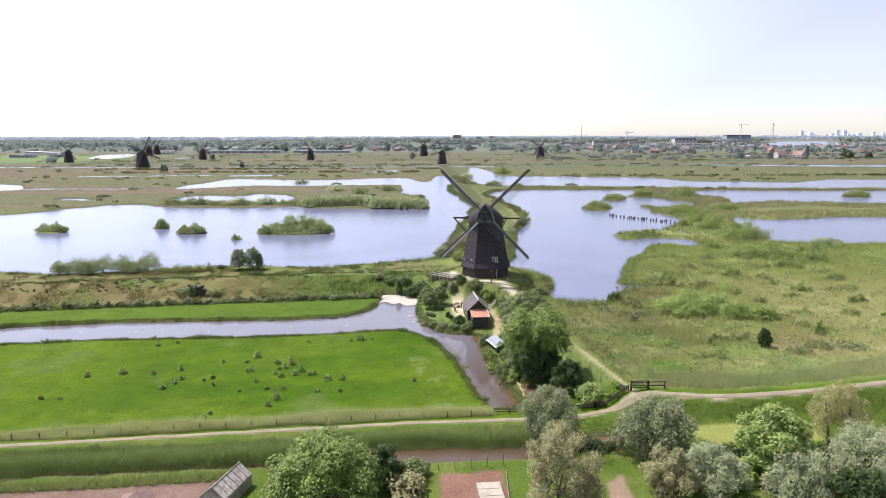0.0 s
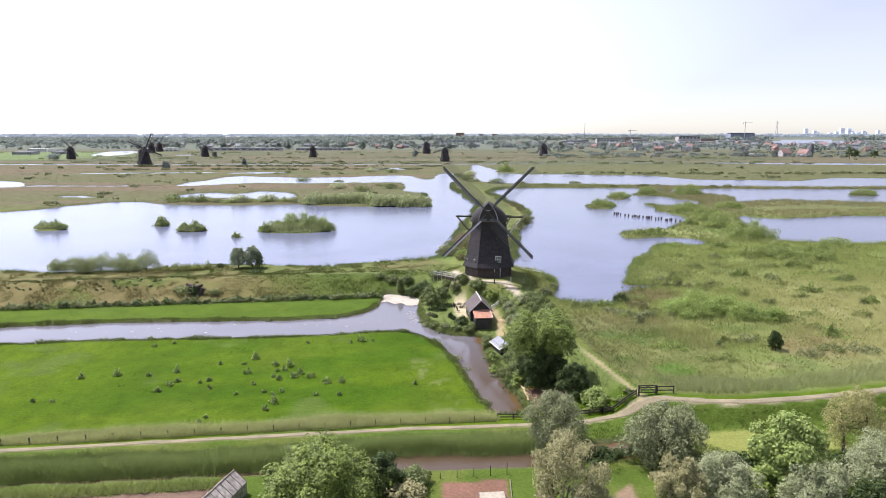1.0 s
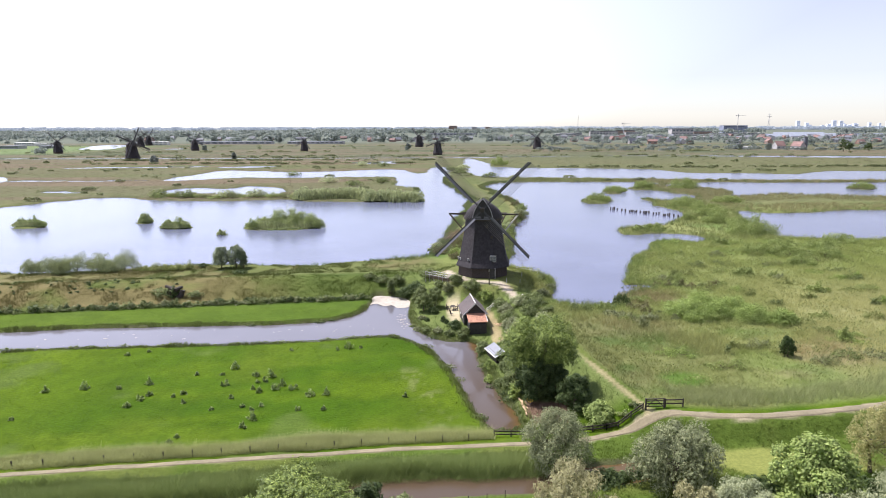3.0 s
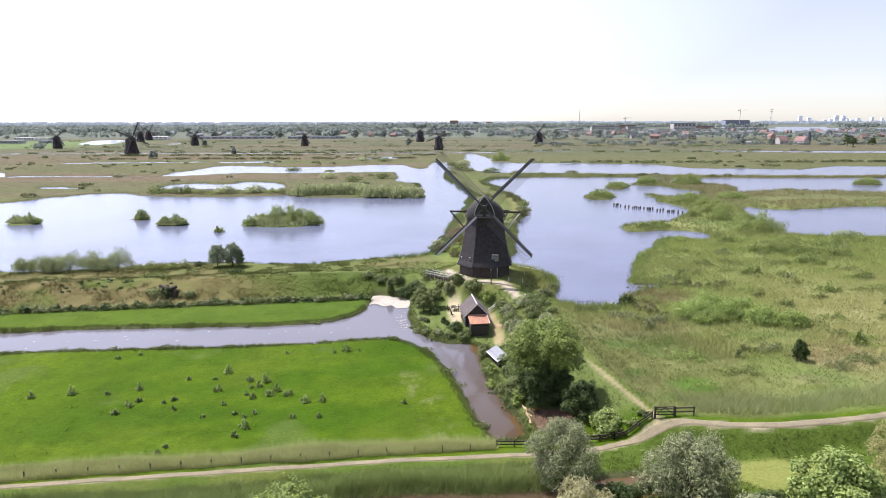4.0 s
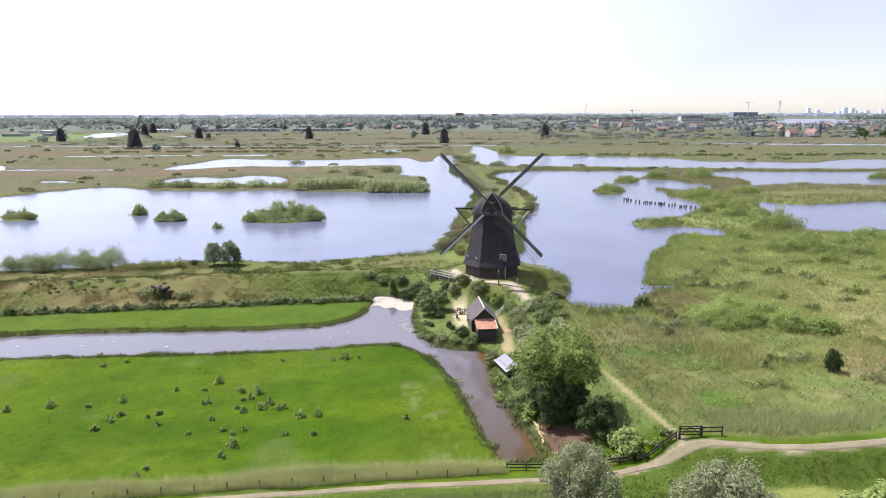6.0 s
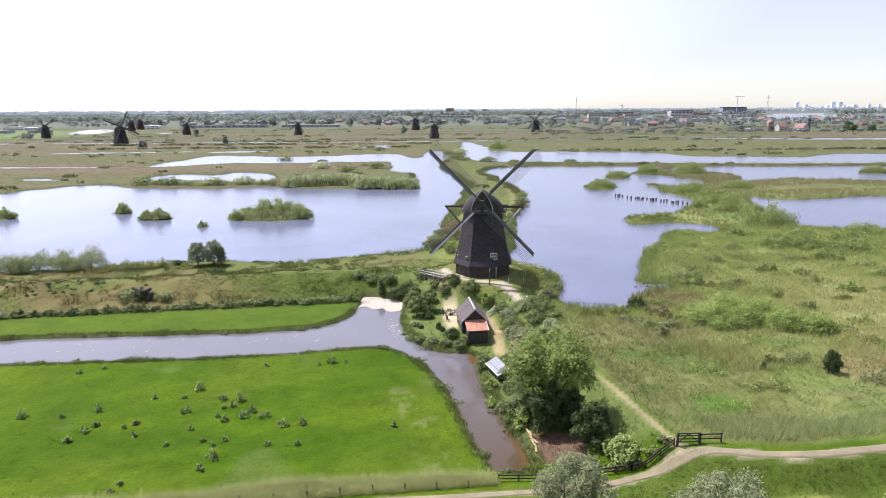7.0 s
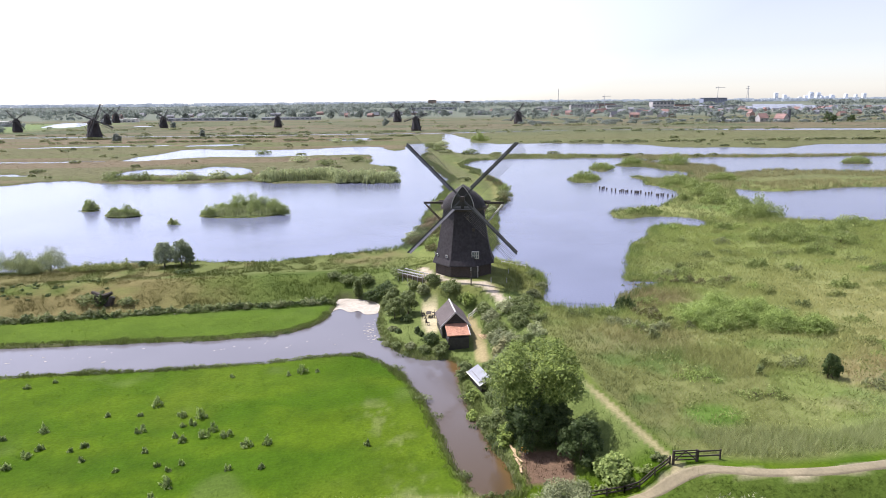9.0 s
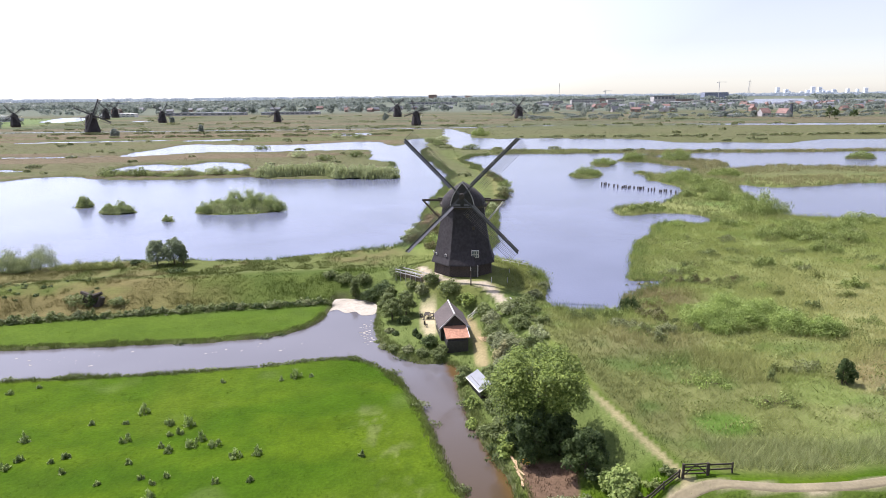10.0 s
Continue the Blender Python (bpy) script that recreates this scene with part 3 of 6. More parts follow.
# ---- ground and waters ----
Y = np.concatenate([[-4900, -2500, -1000, -400, -150, -60, -20, 5, 20, 30], 50 * np.exp(np.linspace(0, math.log(4900 / 50), 680))[1:] - 20])
U = np.linspace(-0.95, 0.95, 430)
span = np.maximum(Y + 20, 50)[:, None]
X = U[None, :] * span
wide = 0.95 * span
outer = [wide + s * (5000 - wide) for s in (0.004, 0.012, 0.03, 0.08, 0.25, 1.0)]
X = np.concatenate([-o for o in reversed(outer)] + [X] + outer, 1)
YY = np.repeat(Y[:, None], X.shape[1], 1)
Z, DD, LK, DT = survey(X.ravel(), YY.ravel())
ny, nx = X.shape
ground_z = Z.reshape(ny, nx)
index = np.arange(ny * nx).reshape(ny, nx)
quads = np.stack([index[:-1, :-1], index[:-1, 1:], index[1:, 1:], index[1:, :-1]], -1).reshape(-1, 4)
P3 = np.stack([X.ravel(), YY.ravel(), Z], 1)
ground = new("ground", mesh_np("ground", P3, quads, GROUND, tone(X.ravel(), YY.ravel(), DD, LK, DT), False))
tagged(ground, "flat green polder meadows, reed marsh and grassy dikes", "ground", kind="structure")


def water_sheet(name, level, keep, material, label):
    """A level sheet under all the coarse cells that touch the water."""
    st = 5
    iy, ix = np.r_[0:ny - 1:st, ny - 1], np.r_[0:nx - 1:st, nx - 1]
    sub = index[np.ix_(iy, ix)]
    rows = []
    k2 = keep.reshape(ny, nx)
    for a in range(len(iy) - 1):
        for b in range(len(ix) - 1):
            if k2[iy[a]:iy[a + 1] + 1, ix[b]:ix[b + 1] + 1].any():
                rows.append((sub[a, b], sub[a, b + 1], sub[a + 1, b + 1], sub[a + 1, b]))
    f = np.array(rows)
    used, inv = np.unique(f, return_inverse=True)
    v = P3[used].copy()
    v[:, 2] = level
    return tagged(new(name, mesh_np(name, v, inv.reshape(-1, 4), material)), label, "water", kind="structure")


water_sheet("water_lake", LAKE, (Z < LAKE) & (DD > 1.0), LAKE_WATER, "wide calm shallow lake reflecting the pale sky")
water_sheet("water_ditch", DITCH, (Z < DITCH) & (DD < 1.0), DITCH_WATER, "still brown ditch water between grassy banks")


# ---- grass, reeds, leaves ----
def scatter(n, x0, x1, y0, y1, fan=False):
    """Random places in a stretch of the plan; fan: thinner and wider with the distance."""
    if fan:
        y = (y0 + 20) * np.exp(rng.random(n) * math.log((y1 + 20) / (y0 + 20))) - 20
        return (x0 + (x1 - x0) * rng.random(n)) * (y + 20), y
    return x0 + (x1 - x0) * rng.random(n), y0 + (y1 - y0) * rng.random(n)


def tufts(x, y, z, high, blades, width, colour, spread=0.3, lean=0.35):
    """Tapered blades in tufts; all arguments by tuft."""
    n = len(x)
    rep = lambda a: np.repeat(np.broadcast_to(a, (n,)), blades)
    m = n * blades
    ang, off = rng.random(m) * 2 * np.pi, rng.random(m) * 2 * np.pi
    px, py = rep(x) + rep(spread) * rng.normal(0, 0.6, m), rep(y) + rep(spread) * rng.normal(0, 0.6, m)
    pz, h, w = rep(z) - 0.03, rep(high) * (0.55 + 0.6 * rng.random(m)), rep(width) * (0.6 + 0.8 * rng.random(m))
    v = np.empty((m, 3, 3))
    v[:, 0] = np.stack([px - w * np.cos(ang), py - w * np.sin(ang), pz], 1)
    v[:, 1] = np.stack([px + w * np.cos(ang), py + w * np.sin(ang), pz], 1)
    v[:, 2] = np.stack([px + lean * h * np.cos(off), py + lean * h * np.sin(off), pz + h], 1)
    return v.reshape(-1, 3), np.arange(m * 3).reshape(-1, 3), np.repeat(np.repeat(colour, blades, 0), 3, 0)


def meadow(name, label, category, x, y, high, blades, width, keep, tint=(1, 1, 1), add=None, spread=0.3, lean=0.35, material=None):
    """One stretch of grass or reed, grown where keep() says."""
    z, d, lk, dt = survey(x, y)
    ok = keep(x, y, z, d, lk, dt)
    x, y, z, d, lk, dt = (a[ok] for a in (x, y, z, d, lk, dt))
    c = tone(x, y, d, np.maximum(lk, 2), np.maximum(dt, 2)) * np.array(tint)
    if add is not None:
        c = c * 0.35 + np.array(add) * 0.65 * (0.8 + 0.4 * rng.random((len(x), 1)))
    pick = lambda a: a(x, y) if callable(a) else a
    v, f, col = tufts(x, y, z, pick(high), blades, pick(width), c, pick(spread), lean)
    return tagged(new(name, mesh_np(name, v, f, material or BLADES, col)), label, category, kind="stuff")


def leaf_cloud(lobes, n, size, seed, rough=0.25, slim=0.55, inner=0.62, upright=0.0):
    """Leaves spread through rounded lobes (x, y, z, rx, ry, rz), thick at the outside."""
    g = np.random.default_rng(seed)
    L = np.array(lobes, float)
    wgt = (L[:, 3] * L[:, 4] + L[:, 3] * L[:, 5])
    k = g.choice(len(L), n, p=wgt / wgt.sum())
    u = g.normal(size=(n, 3))
    u /= np.linalg.norm(u, axis=1)[:, None]
    u[:, 2] = np.where(u[:, 2] < -0.5, -u[:, 2], u[:, 2])
    # twig-sized bunches with gaps between them
    cell = np.floor(u * 3.5 + k[:, None] * 7.3)
    hsh = np.abs(np.sin(cell @ np.array([12.9898, 78.233, 37.719]) + seed)) * 43758.5453 % 1
    rad = (inner + (1 - inner) * g.random(n) ** 0.6) * (1 - rough + 2 * rough * hsh)
    c = L[k, :3] + u * L[k, 3:] * rad[:, None]
    nrm = u + np.array((0, 0, 0.55)) + g.normal(size=(n, 3)) * 0.5
    nrm /= np.linalg.norm(nrm, axis=1)[:, None]
    t = np.cross(nrm, g.normal(size=(n, 3)))
    t = t * (1 - upright) + np.array((0, 0, 1.6)) * upright
    nrm = nrm - t * (nrm * t).sum(1)[:, None] / (t * t).sum(1)[:, None]
    nrm /= np.linalg.norm(nrm, axis=1)[:, None] + 1e-6
    t /= np.linalg.norm(t, axis=1)[:, None]
    b = np.cross(nrm, t)
    s = size * (0.6 + 0.8 * g.random((n, 1)))
    v = np.stack([c - t * s, c - b * s * slim, c + t * s, c + b * s * slim], 1).reshape(-1, 3)
    return v, np.arange(n * 4).reshape(-1, 4)


def crown_lobes(r, h0, h1, n, seed, flat=1.0, wide=0.38):
    """Lobes filling a crown of radius r between two heights."""
    g = random.Random(seed)
    out, hh = [], h1 - h0
    out.append((0, 0, h0 + hh * 0.45, r * 0.62, r * 0.62, hh * 0.42))
    for i in range(n):
        a, k = 2 * math.pi * (i * 0.618 + 0.12 * g.random()), (i + 0.5) / n
        zz = h0 + hh * (0.1 + 0.78 * k)
        reach = r * 0.78 * math.sqrt(max(0.04, 1 - ((k - wide) / 0.62) ** 2)) * (0.7 + 0.5 * g.random())
        s = r * (0.17 + 0.17 * g.random()) * (1.2 - 0.3 * k)
        out.append((reach * math.cos(a), reach * math.sin(a), zz, s, s, s * flat * (0.8 + 0.3 * g.random())))
    return out


def tree(x, y, high, r, material, label, leaves=5000, leaf=0.16, bare=0.22, lobes=14, seed=1, name="tree", category="tree", slim=0.55, stems=1, group="", z=None, upright=0.0, wide=0.38):
    """Trunk with limbs, and a crown of single leaves."""
    z = height(x, y) - 0.05 if z is None else z
    root = thing(name, label, category, group, pose(x, y, z, 0, 0, seed * 47 % 360))
    g = random.Random(seed)
    lob = crown_lobes(r, high * bare, high, lobes, seed, 1.0 + upright, wide)
    wood = Geo()
    rt = max(0.05, high * 0.022)
    for s in range(stems):
        a = 2 * math.pi * s / max(1, stems)
        foot = Vector((0.25 * r * math.cos(a), 0.25 * r * math.sin(a), 0)) if stems > 1 else Vector((0, 0, 0))
        mid = foot * 1.4 + Vector((g.uniform(-0.1, 0.1) * r, g.uniform(-0.1, 0.1) * r, high * (bare + 0.18)))
        top = mid + Vector((g.uniform(-0.2, 0.2) * r, g.uniform(-0.2, 0.2) * r, high * 0.4))
        wood.tube(foot, mid, rt * 1.25, rt * 0.8, 7).tube(mid, top, rt * 0.8, rt * 0.25, 6)
        for lb in lob[1 + s::stems][:7]:
            wood.tube(mid.lerp(top, g.random() * 0.5), lb[:3], rt * 0.42, rt * 0.1, 5)
    part("trunk", wood, BARK, root)
    fine = high > 4 and leaf < 0.16 and y < 80
    v, f = leaf_cloud(lob, int(leaves * 1.2) if fine else int(leaves * 0.85), leaf * 0.88 if fine else leaf * 1.06, seed, slim=slim, upright=upright, rough=0.3)
    v[:, 2] = np.maximum(v[:, 2], 0.03)
    part("crown", mesh_np("crown", v, f, material), None, root)
    return root


def bush(x, y, r, high, material, label, leaves=900, leaf=0.14, seed=1, stretch=1.0, turn=0.0, name="bush", category="bush", group="", lobes=8, upright=0.0, ragged=0.0):
    """A low shrub: short stems and rounded, uneven foliage down to the ground."""
    root = thing(name, label, category, group, pose(x, y, height(x, y) - 0.05, 0, 0, turn))
    g = random.Random(seed)
    lob = []
    for i in range(lobes):
        a, q = 2 * math.pi * i * 0.618, math.sqrt((i + 0.3) / lobes)
        s = r * (0.3 + 0.2 * g.random())
        hz = high * (0.42 + 0.5 * (1 - q * q) * g.uniform(0.75, 1.1)) * (1 + ragged * g.uniform(-1, 0.6))
        a, s = a + ragged * g.uniform(-1, 1), s * (1 - 0.45 * ragged)
        lob.append((q * r * 0.72 * math.cos(a) * stretch, q * r * 0.72 * math.sin(a), hz * 0.52, s * math.sqrt(stretch), s, hz * 0.62))
    wood = Geo()
    for lb in lob[:5]:
        wood.tube((lb[0] * 0.2, lb[1] * 0.2, 0), lb[:3], 0.035 * r, 0.012 * r, 5)
    part("stem", wood, BARK, root)
    v, f = leaf_cloud(lob, int(leaves * 0.72), leaf * 1.15, seed, upright=upright, slim=0.55 - 0.3 * upright, rough=0.25 + 0.2 * ragged)
    v[:, 2] = np.maximum(v[:, 2], 0.02)
    part("foliage", mesh_np("foliage", v, f, material), None, root)
    return root


def reed_clump(x, y, rx, ry, high, label, n, seed, group="", turn=0.0, width=0.1):
    """A stand of upright reed and osier: tall blades, longest in the middle, with leafy tops."""
    root = thing("reed_clump", label, "reeds", group, pose(x, y, max(height(x, y), -0.1) - 0.05, 0, 0, turn))
    g = np.random.default_rng(seed)
    a, q = g.random(n) * 2 * np.pi, np.sqrt(g.random(n))
    px, py = rx * q * np.cos(a), ry * q * np.sin(a)
    h = 0.85 * high * (0.28 + 0.72 * (1 - q ** 3)) * (0.5 + 0.65 * vnoise(px + seed, py, 2.2, seed)) * (0.75 + 0.4 * g.random(n))
    off, w = g.random(n) * 2 * np.pi, width * (0.6 + 0.8 * g.random(n))
    fx, fy = np.cos(off), np.sin(off)
    lx, ly = h * 0.14 * g.normal(size=n), h * 0.14 * g.normal(size=n)
    v = np.stack([np.stack([px - w * fx * 0.4, py - w * fy * 0.4, 0 * h], 1), np.stack([px + w * fx * 0.4, py + w * fy * 0.4, 0 * h], 1),
                  np.stack([px + lx * 0.6 + w * fx, py + ly * 0.6 + w * fy, h * 0.62], 1), np.stack([px + lx, py + ly, h], 1),
                  np.stack([px + lx * 0.6 - w * fx, py + ly * 0.6 - w * fy, h * 0.62], 1)], 1).reshape(-1, 3)
    part("reed_stand", mesh_np("reed_stand", v, np.arange(n * 5).reshape(-1, 5), REED_LIGHT), None, root)
    lob = [(rx * 0.7 * math.cos(i * 2.4) * math.sqrt(i / 9), ry * 0.7 * math.sin(i * 2.4) * math.sqrt(i / 9), high * 0.5, rx * 0.32, ry * 0.4, high * 0.34) for i in range(9)]
    lob = [(a * 1.15, b * 1.15, c * (0.75 + 0.5 * vnoise(k * 3.1, seed, 1, 5)), p * 1.05, q, r * (0.8 + 0.6 * vnoise(k * 2.7, seed, 1, 6))) for k, (a, b, c, p, q, r) in enumerate(lob)]
    v, f = leaf_cloud(lob, n * 2, width * 1.15, seed, slim=0.4, upright=0.5, rough=0.35)
    tagged(part("leafy_top", mesh_np("leafy_top", v, f, REED_LIGHT), None, root), kind="stuff")
    return root


# ---- windmill ----
def ring8(r, z, turn=22.5, n=8, oy=0.0):
    return [Vector((r * math.cos(radians(turn + 360 * i / n)), oy + r * math.sin(radians(turn + 360 * i / n)), z)) for i in range(n)]


def sail(root, hub, swing, R, lean, fine):
    """One sail: stock, wind boards on the leading side, lattice on the other."""
    m = Matrix.Translation(hub) @ pose(0, 0, 0, lean) @ pose(0, 0, 0, 0, swing, 0)
    s = new("sail", Geo().beam((0, 0, -0.2), (0, 0, R), 0.3 if fine else 0.8, 0.28 if fine else 0.8).mesh("sail", SAIL_WOOD))
    s.parent, s.matrix_local = root, m
    tagged(s, "long tarred wooden sail arm with lattice and boards")
    boards = Geo()
    for i in range(4):
        a = 2.4 + (R - 2.6) * i / 4
        boards.box(-0.36, -0.06, a + 0.02, 0.5, 0.05, (R - 2.6) / 4 - 0.07, pose(0, 0, 0, 0, 0, 28))
    part("wind_board", boards, BOARD_GREY, s, "grey painted wind boards along the stock")
    lat = Geo()
    n = 40 if fine else 14
    w = 0.05 if fine else 0.24
    for i in range(n):
        a = 2.3 + (R - 2.35) * i / (n - 1)
        lat.beam((-0.1, 0.1, a), (1.95, 0.1 + 0.22 * (1 - i / n), a), w, w)
    for q in ((0.7, 1.35, 1.93) if fine else (1.9,)):
        lat.beam((q, 0.1 + 0.1 * q, 2.3), (q, 0.1, R), w * (0.6 if fine else 1), w * 0.6)
    part("lattice", lat, LATH, s, "open lattice of thin dark laths")
    return s


def windmill(at, swing, label, fine=True, R=13.9, group=""):
    """Octagonal thatched polder mill; local -y is the sails' side."""
    root = thing("windmill", label, "windmill", group, at)
    walls = Geo().loft([ring8(5.75, -0.6), ring8(5.7, 0.0), ring8(5.6, 2.2), ring8(5.55, 2.35)])
    part("brick_base", walls, BRICK_OLD, root, "low dark brick octagonal base")
    body = []
    for r, z in ((6.25, 2.1), (6.2, 2.3), (5.75, 3.2), (5.3, 4.8), (4.9, 6.8), (4.5, 9.0), (4.2, 11.0), (4.05, 12.0), (3.95, 12.35)):
        body.append(ring8(r, z))
    part("thatched_body", Geo().loft(body), THATCH, root, "tapering dark thatched octagonal body")
    part("curb_ring", Geo().loft([ring8(4.3, 12.1, 0, 20), ring8(4.3, 12.6, 0, 20), ring8(4.1, 12.7, 0, 20)]), DARK_TIMBER, root)
    # boat-shaped cap
    loops = []
    for k in range(13):
        y = -4.1 + 8.6 * k / 12
        w = 4.0 * math.sqrt(max(0.04, 1 - ((y - 0.7) / 5.6) ** 2)) if y > -1.5 else 2.15 + 1.7 * (1 - ((y + 1.5) / 2.6) ** 2)
        top = 4.4 - 0.045 * (y + 4.1) ** 2 * 0.6
        lp = []
        for j in range(17):
            s = 1 - abs(j - 8) / 8
            lp.append(Vector(((1 if j < 8 else -1) * w * (1 - s ** 1.9), y, 12.6 + top * s)))
        loops.append(lp)
    cap = Geo().loft([list(reversed(lp)) for lp in loops])
    part("cap", cap, THATCH, root, "rounded thatched rotating cap")
    # front boards under the cap's brow, with pale trim
    front = Geo().loft([[Vector((p.x * 0.9, -4.22, 12.7 + (p.z - 12.7) * 0.93)) for p in loops[0]], [Vector((p.x * 0.9, -4.1, 12.7 + (p.z - 12.7) * 0.93)) for p in loops[0]]])
    part("front_board", front, TAR, root, "tarred boards closing the cap front")
    trim = Geo()
    brow = [Vector((p.x * 0.97, -4.24, 12.7 + (p.z - 12.7) * 0.97)) for p in loops[0]]
    for a, b in zip(brow, brow[1:]):
        trim.beam(a, b, 0.12, 0.14)
    part("brow_trim", trim, GREY_PAINT, root, "pale weathered edging round the cap front")
    part("beard_board", Geo().box(0, -4.35, 12.45, 4.2, 0.12, 0.14).box(-0.95, -4.42, 12.72, 1.3, 0.06, 0.42).box(0.95, -4.42, 12.72, 1.3, 0.06, 0.42), BOARD_GREY, root, "pale board below the windshaft")
    hub = Vector((0, -6.0, 14.75))
    shaft = Geo().tube((0, -3.2, 14.45), hub + Vector((0, -0.55, 0.05)), 0.36, 0.34, 10)
    shaft.box(0, -6.05, 14.3, 0.85, 0.85, 0.9)
    part("windshaft", shaft, DARK_TIMBER, root, "iron-banded windshaft and hub")
    for i in range(4):
        sail(root, hub + Vector((0, -0.18 if i % 2 else 0.18, 0)), swing + 90 * i, R, -6, fine)
    # cross beams, tail pole and braces behind
    cross = Geo().beam((-7.6, 0.6, 13.0), (7.6, 0.6, 13.0), 0.34, 0.36)
    part("cross_beam", cross, DARK_TIMBER, root)
    part("short_beam", Geo().beam((-5.0, 3.2, 12.9), (5.0, 3.2, 12.9), 0.3, 0.3), DARK_TIMBER, root)
    part("tail_pole", Geo().beam((0, 3.8, 13.2), (0, 11.8, 1.2), 0.4, 0.4), TIMBER, root)
    for sx in (-1, 1):
        part("brace", Geo().beam((sx * 7.4, 0.6, 12.9), (sx * 0.3, 11.2, 2.1), 0.24, 0.24), WHITE if sx > 0 else TIMBER, root, "long slanting tail brace")
        part("brace", Geo().beam((sx * 4.8, 3.2, 12.8), (sx * 0.3, 11.0, 2.4), 0.22, 0.22), TIMBER, root, "long slanting tail brace")
    if fine:
        win = part("window", Geo().box(0, 0, 0, 1.35, 0.16, 1.45), GREY_PAINT, root, "white-framed window in the thatch")
        win.matrix_local = pose(2.35, -4.98, 3.55, 12)
        for i in (-1, 0, 1):
            for k in (0, 1):
                part("pane", Geo().box(i * 0.4, -0.085, 0.12 + 0.64 * k, 0.3, 0.03, 0.54), PANE, win)
        door = part("door", Geo().box(0, 0, 0, 1.15, 0.2, 2.05), TAR, root, "dark door in the brick base")
        door.matrix_local = pose(2.2, -5.3, 0.05)
        part("door_frame", Geo().box(-0.64, -0.02, 0, 0.12, 0.24, 2.15).box(0.64, -0.02, 0, 0.12, 0.24, 2.15).box(0, -0.02, 2.07, 1.4, 0.24, 0.12), GREY_PAINT, door)
        for px, py, pz in ((-2.9, -4.6, 3.6), (-4.75, -2.6, 3.4), (-5.35, -1.0, 3.3)):
            w = part("window", Geo().box(0, 0, 0, 0.42, 0.16, 0.5), GREY_PAINT, root, "small pale window in the thatch")
            w.matrix_local = pose(px, py, pz, 10, 0, math.degrees(math.atan2(py, px)) + 90)
            part("pane", Geo().box(0, -0.085, 0.07, 0.3, 0.03, 0.36), PANE, w)
        for px, pz in ((2.0, 8.5), (0.9, 10.6)):
            h = part("hatch", Geo().box(0, 0, 0, 0.5, 0.2, 0.6), DARK_TIMBER, root)
            h.matrix_local = pose(px, -4.25 + 0.17 * (pz - 8.5), pz, 10)
    return root


# ---- the mill on its mound, and far mills ----
mill_face = -7.5
windmill(pose(MILL[0], MILL[1], 2.85, 0, 0, mill_face), 45, "dark thatched octagonal windmill with four lattice sails on a mound")
for x, y, swing, face, k in ((-300, 667, 25, 38, 1.2), (-471, 841, 52, 25, 1), (-498, 1175, 30, 30, 1.05), (-472, 1082, 48, 30, 1.05), (-330, 929, 33, 30, 0.95), (-172, 902, 55, 10, 0.95), (-17, 1059, 50, -15, 1.15),
                             (9, 773, 70, -5, 1.0), (156, 950, 35, -22, 1.1)):
    windmill(pose(x, y, 0.5, 0, 0, face) @ Matrix.Diagonal((k, k, k, 1)), swing, "distant dark windmill standing in flat reed land", fine=False, group="far mills across the marsh")


# ---- house, sheds, bridge, gate ----
def pitched(name, at, L, W, eave, ridge, wall, roof, label, over=0.3, category="house", panes=(), door=False, chimney=False):
    """A gabled building, ridge along local y."""
    root = thing(name, label, category, at=at)
    g = Geo()
    prof = [(-W / 2, -0.8), (W / 2, -0.8), (W / 2, eave), (0, ridge - 0.08), (-W / 2, eave)]
    g.loft([[Vector((x, -L / 2, z)) for x, z in prof], [Vector((x, L / 2, z)) for x, z in prof]])
    part("wall", g, wall, root)
    s = (ridge - eave) / (W / 2)
    for sx in (-1, 1):
        q = Geo()
        lo = Vector((sx * (W / 2 + over), 0, eave - s * over))
        hi = Vector((0, 0, ridge))
        a, b = Vector((0, -L / 2 - over, 0)), Vector((0, L / 2 + over, 0))
        up = Vector((0, 0, 0.14))
        lp = lambda e: [lo + e, hi + e, hi + e + up, lo + e + up]
        q.loft([lp(a), lp(b)] if sx > 0 else [lp(b), lp(a)])
        part("roof", q, roof, root)
    for sx in (-1, 1):
        part("barge_board", Geo().beam((sx * (W / 2 + over), -L / 2 - over - 0.03, eave - s * over + 0.08), (0, -L / 2 - over - 0.03, ridge + 0.1), 0.07, 0.2), GREY_PAINT, root, "pale barge board")
    part("ridge_tiles", Geo().tube((0, -L / 2 - over, ridge + 0.1), (0, L / 2 + over, ridge + 0.1), 0.13, None, 8), GREY_PAINT, root, "pale ridge cap")
    for px, side, z, w, h in panes:
        f = part("window", Geo().box(0, 0, 0, w, 0.12, h), WHITE, root)
        f.matrix_local = pose(px, -L / 2, z) if side == 0 else pose(side * W / 2, px, z, 0, 0, 90 * side)
        part("pane", Geo().box(0, -0.065, 0.08, w - 0.16, 0.03, h - 0.16), PANE, f)
    if chimney:
        part("chimney", Geo().box(0, L / 4, ridge - 0.4, 0.6, 0.6, 1.4), FAR_BRICK, root)
    return root


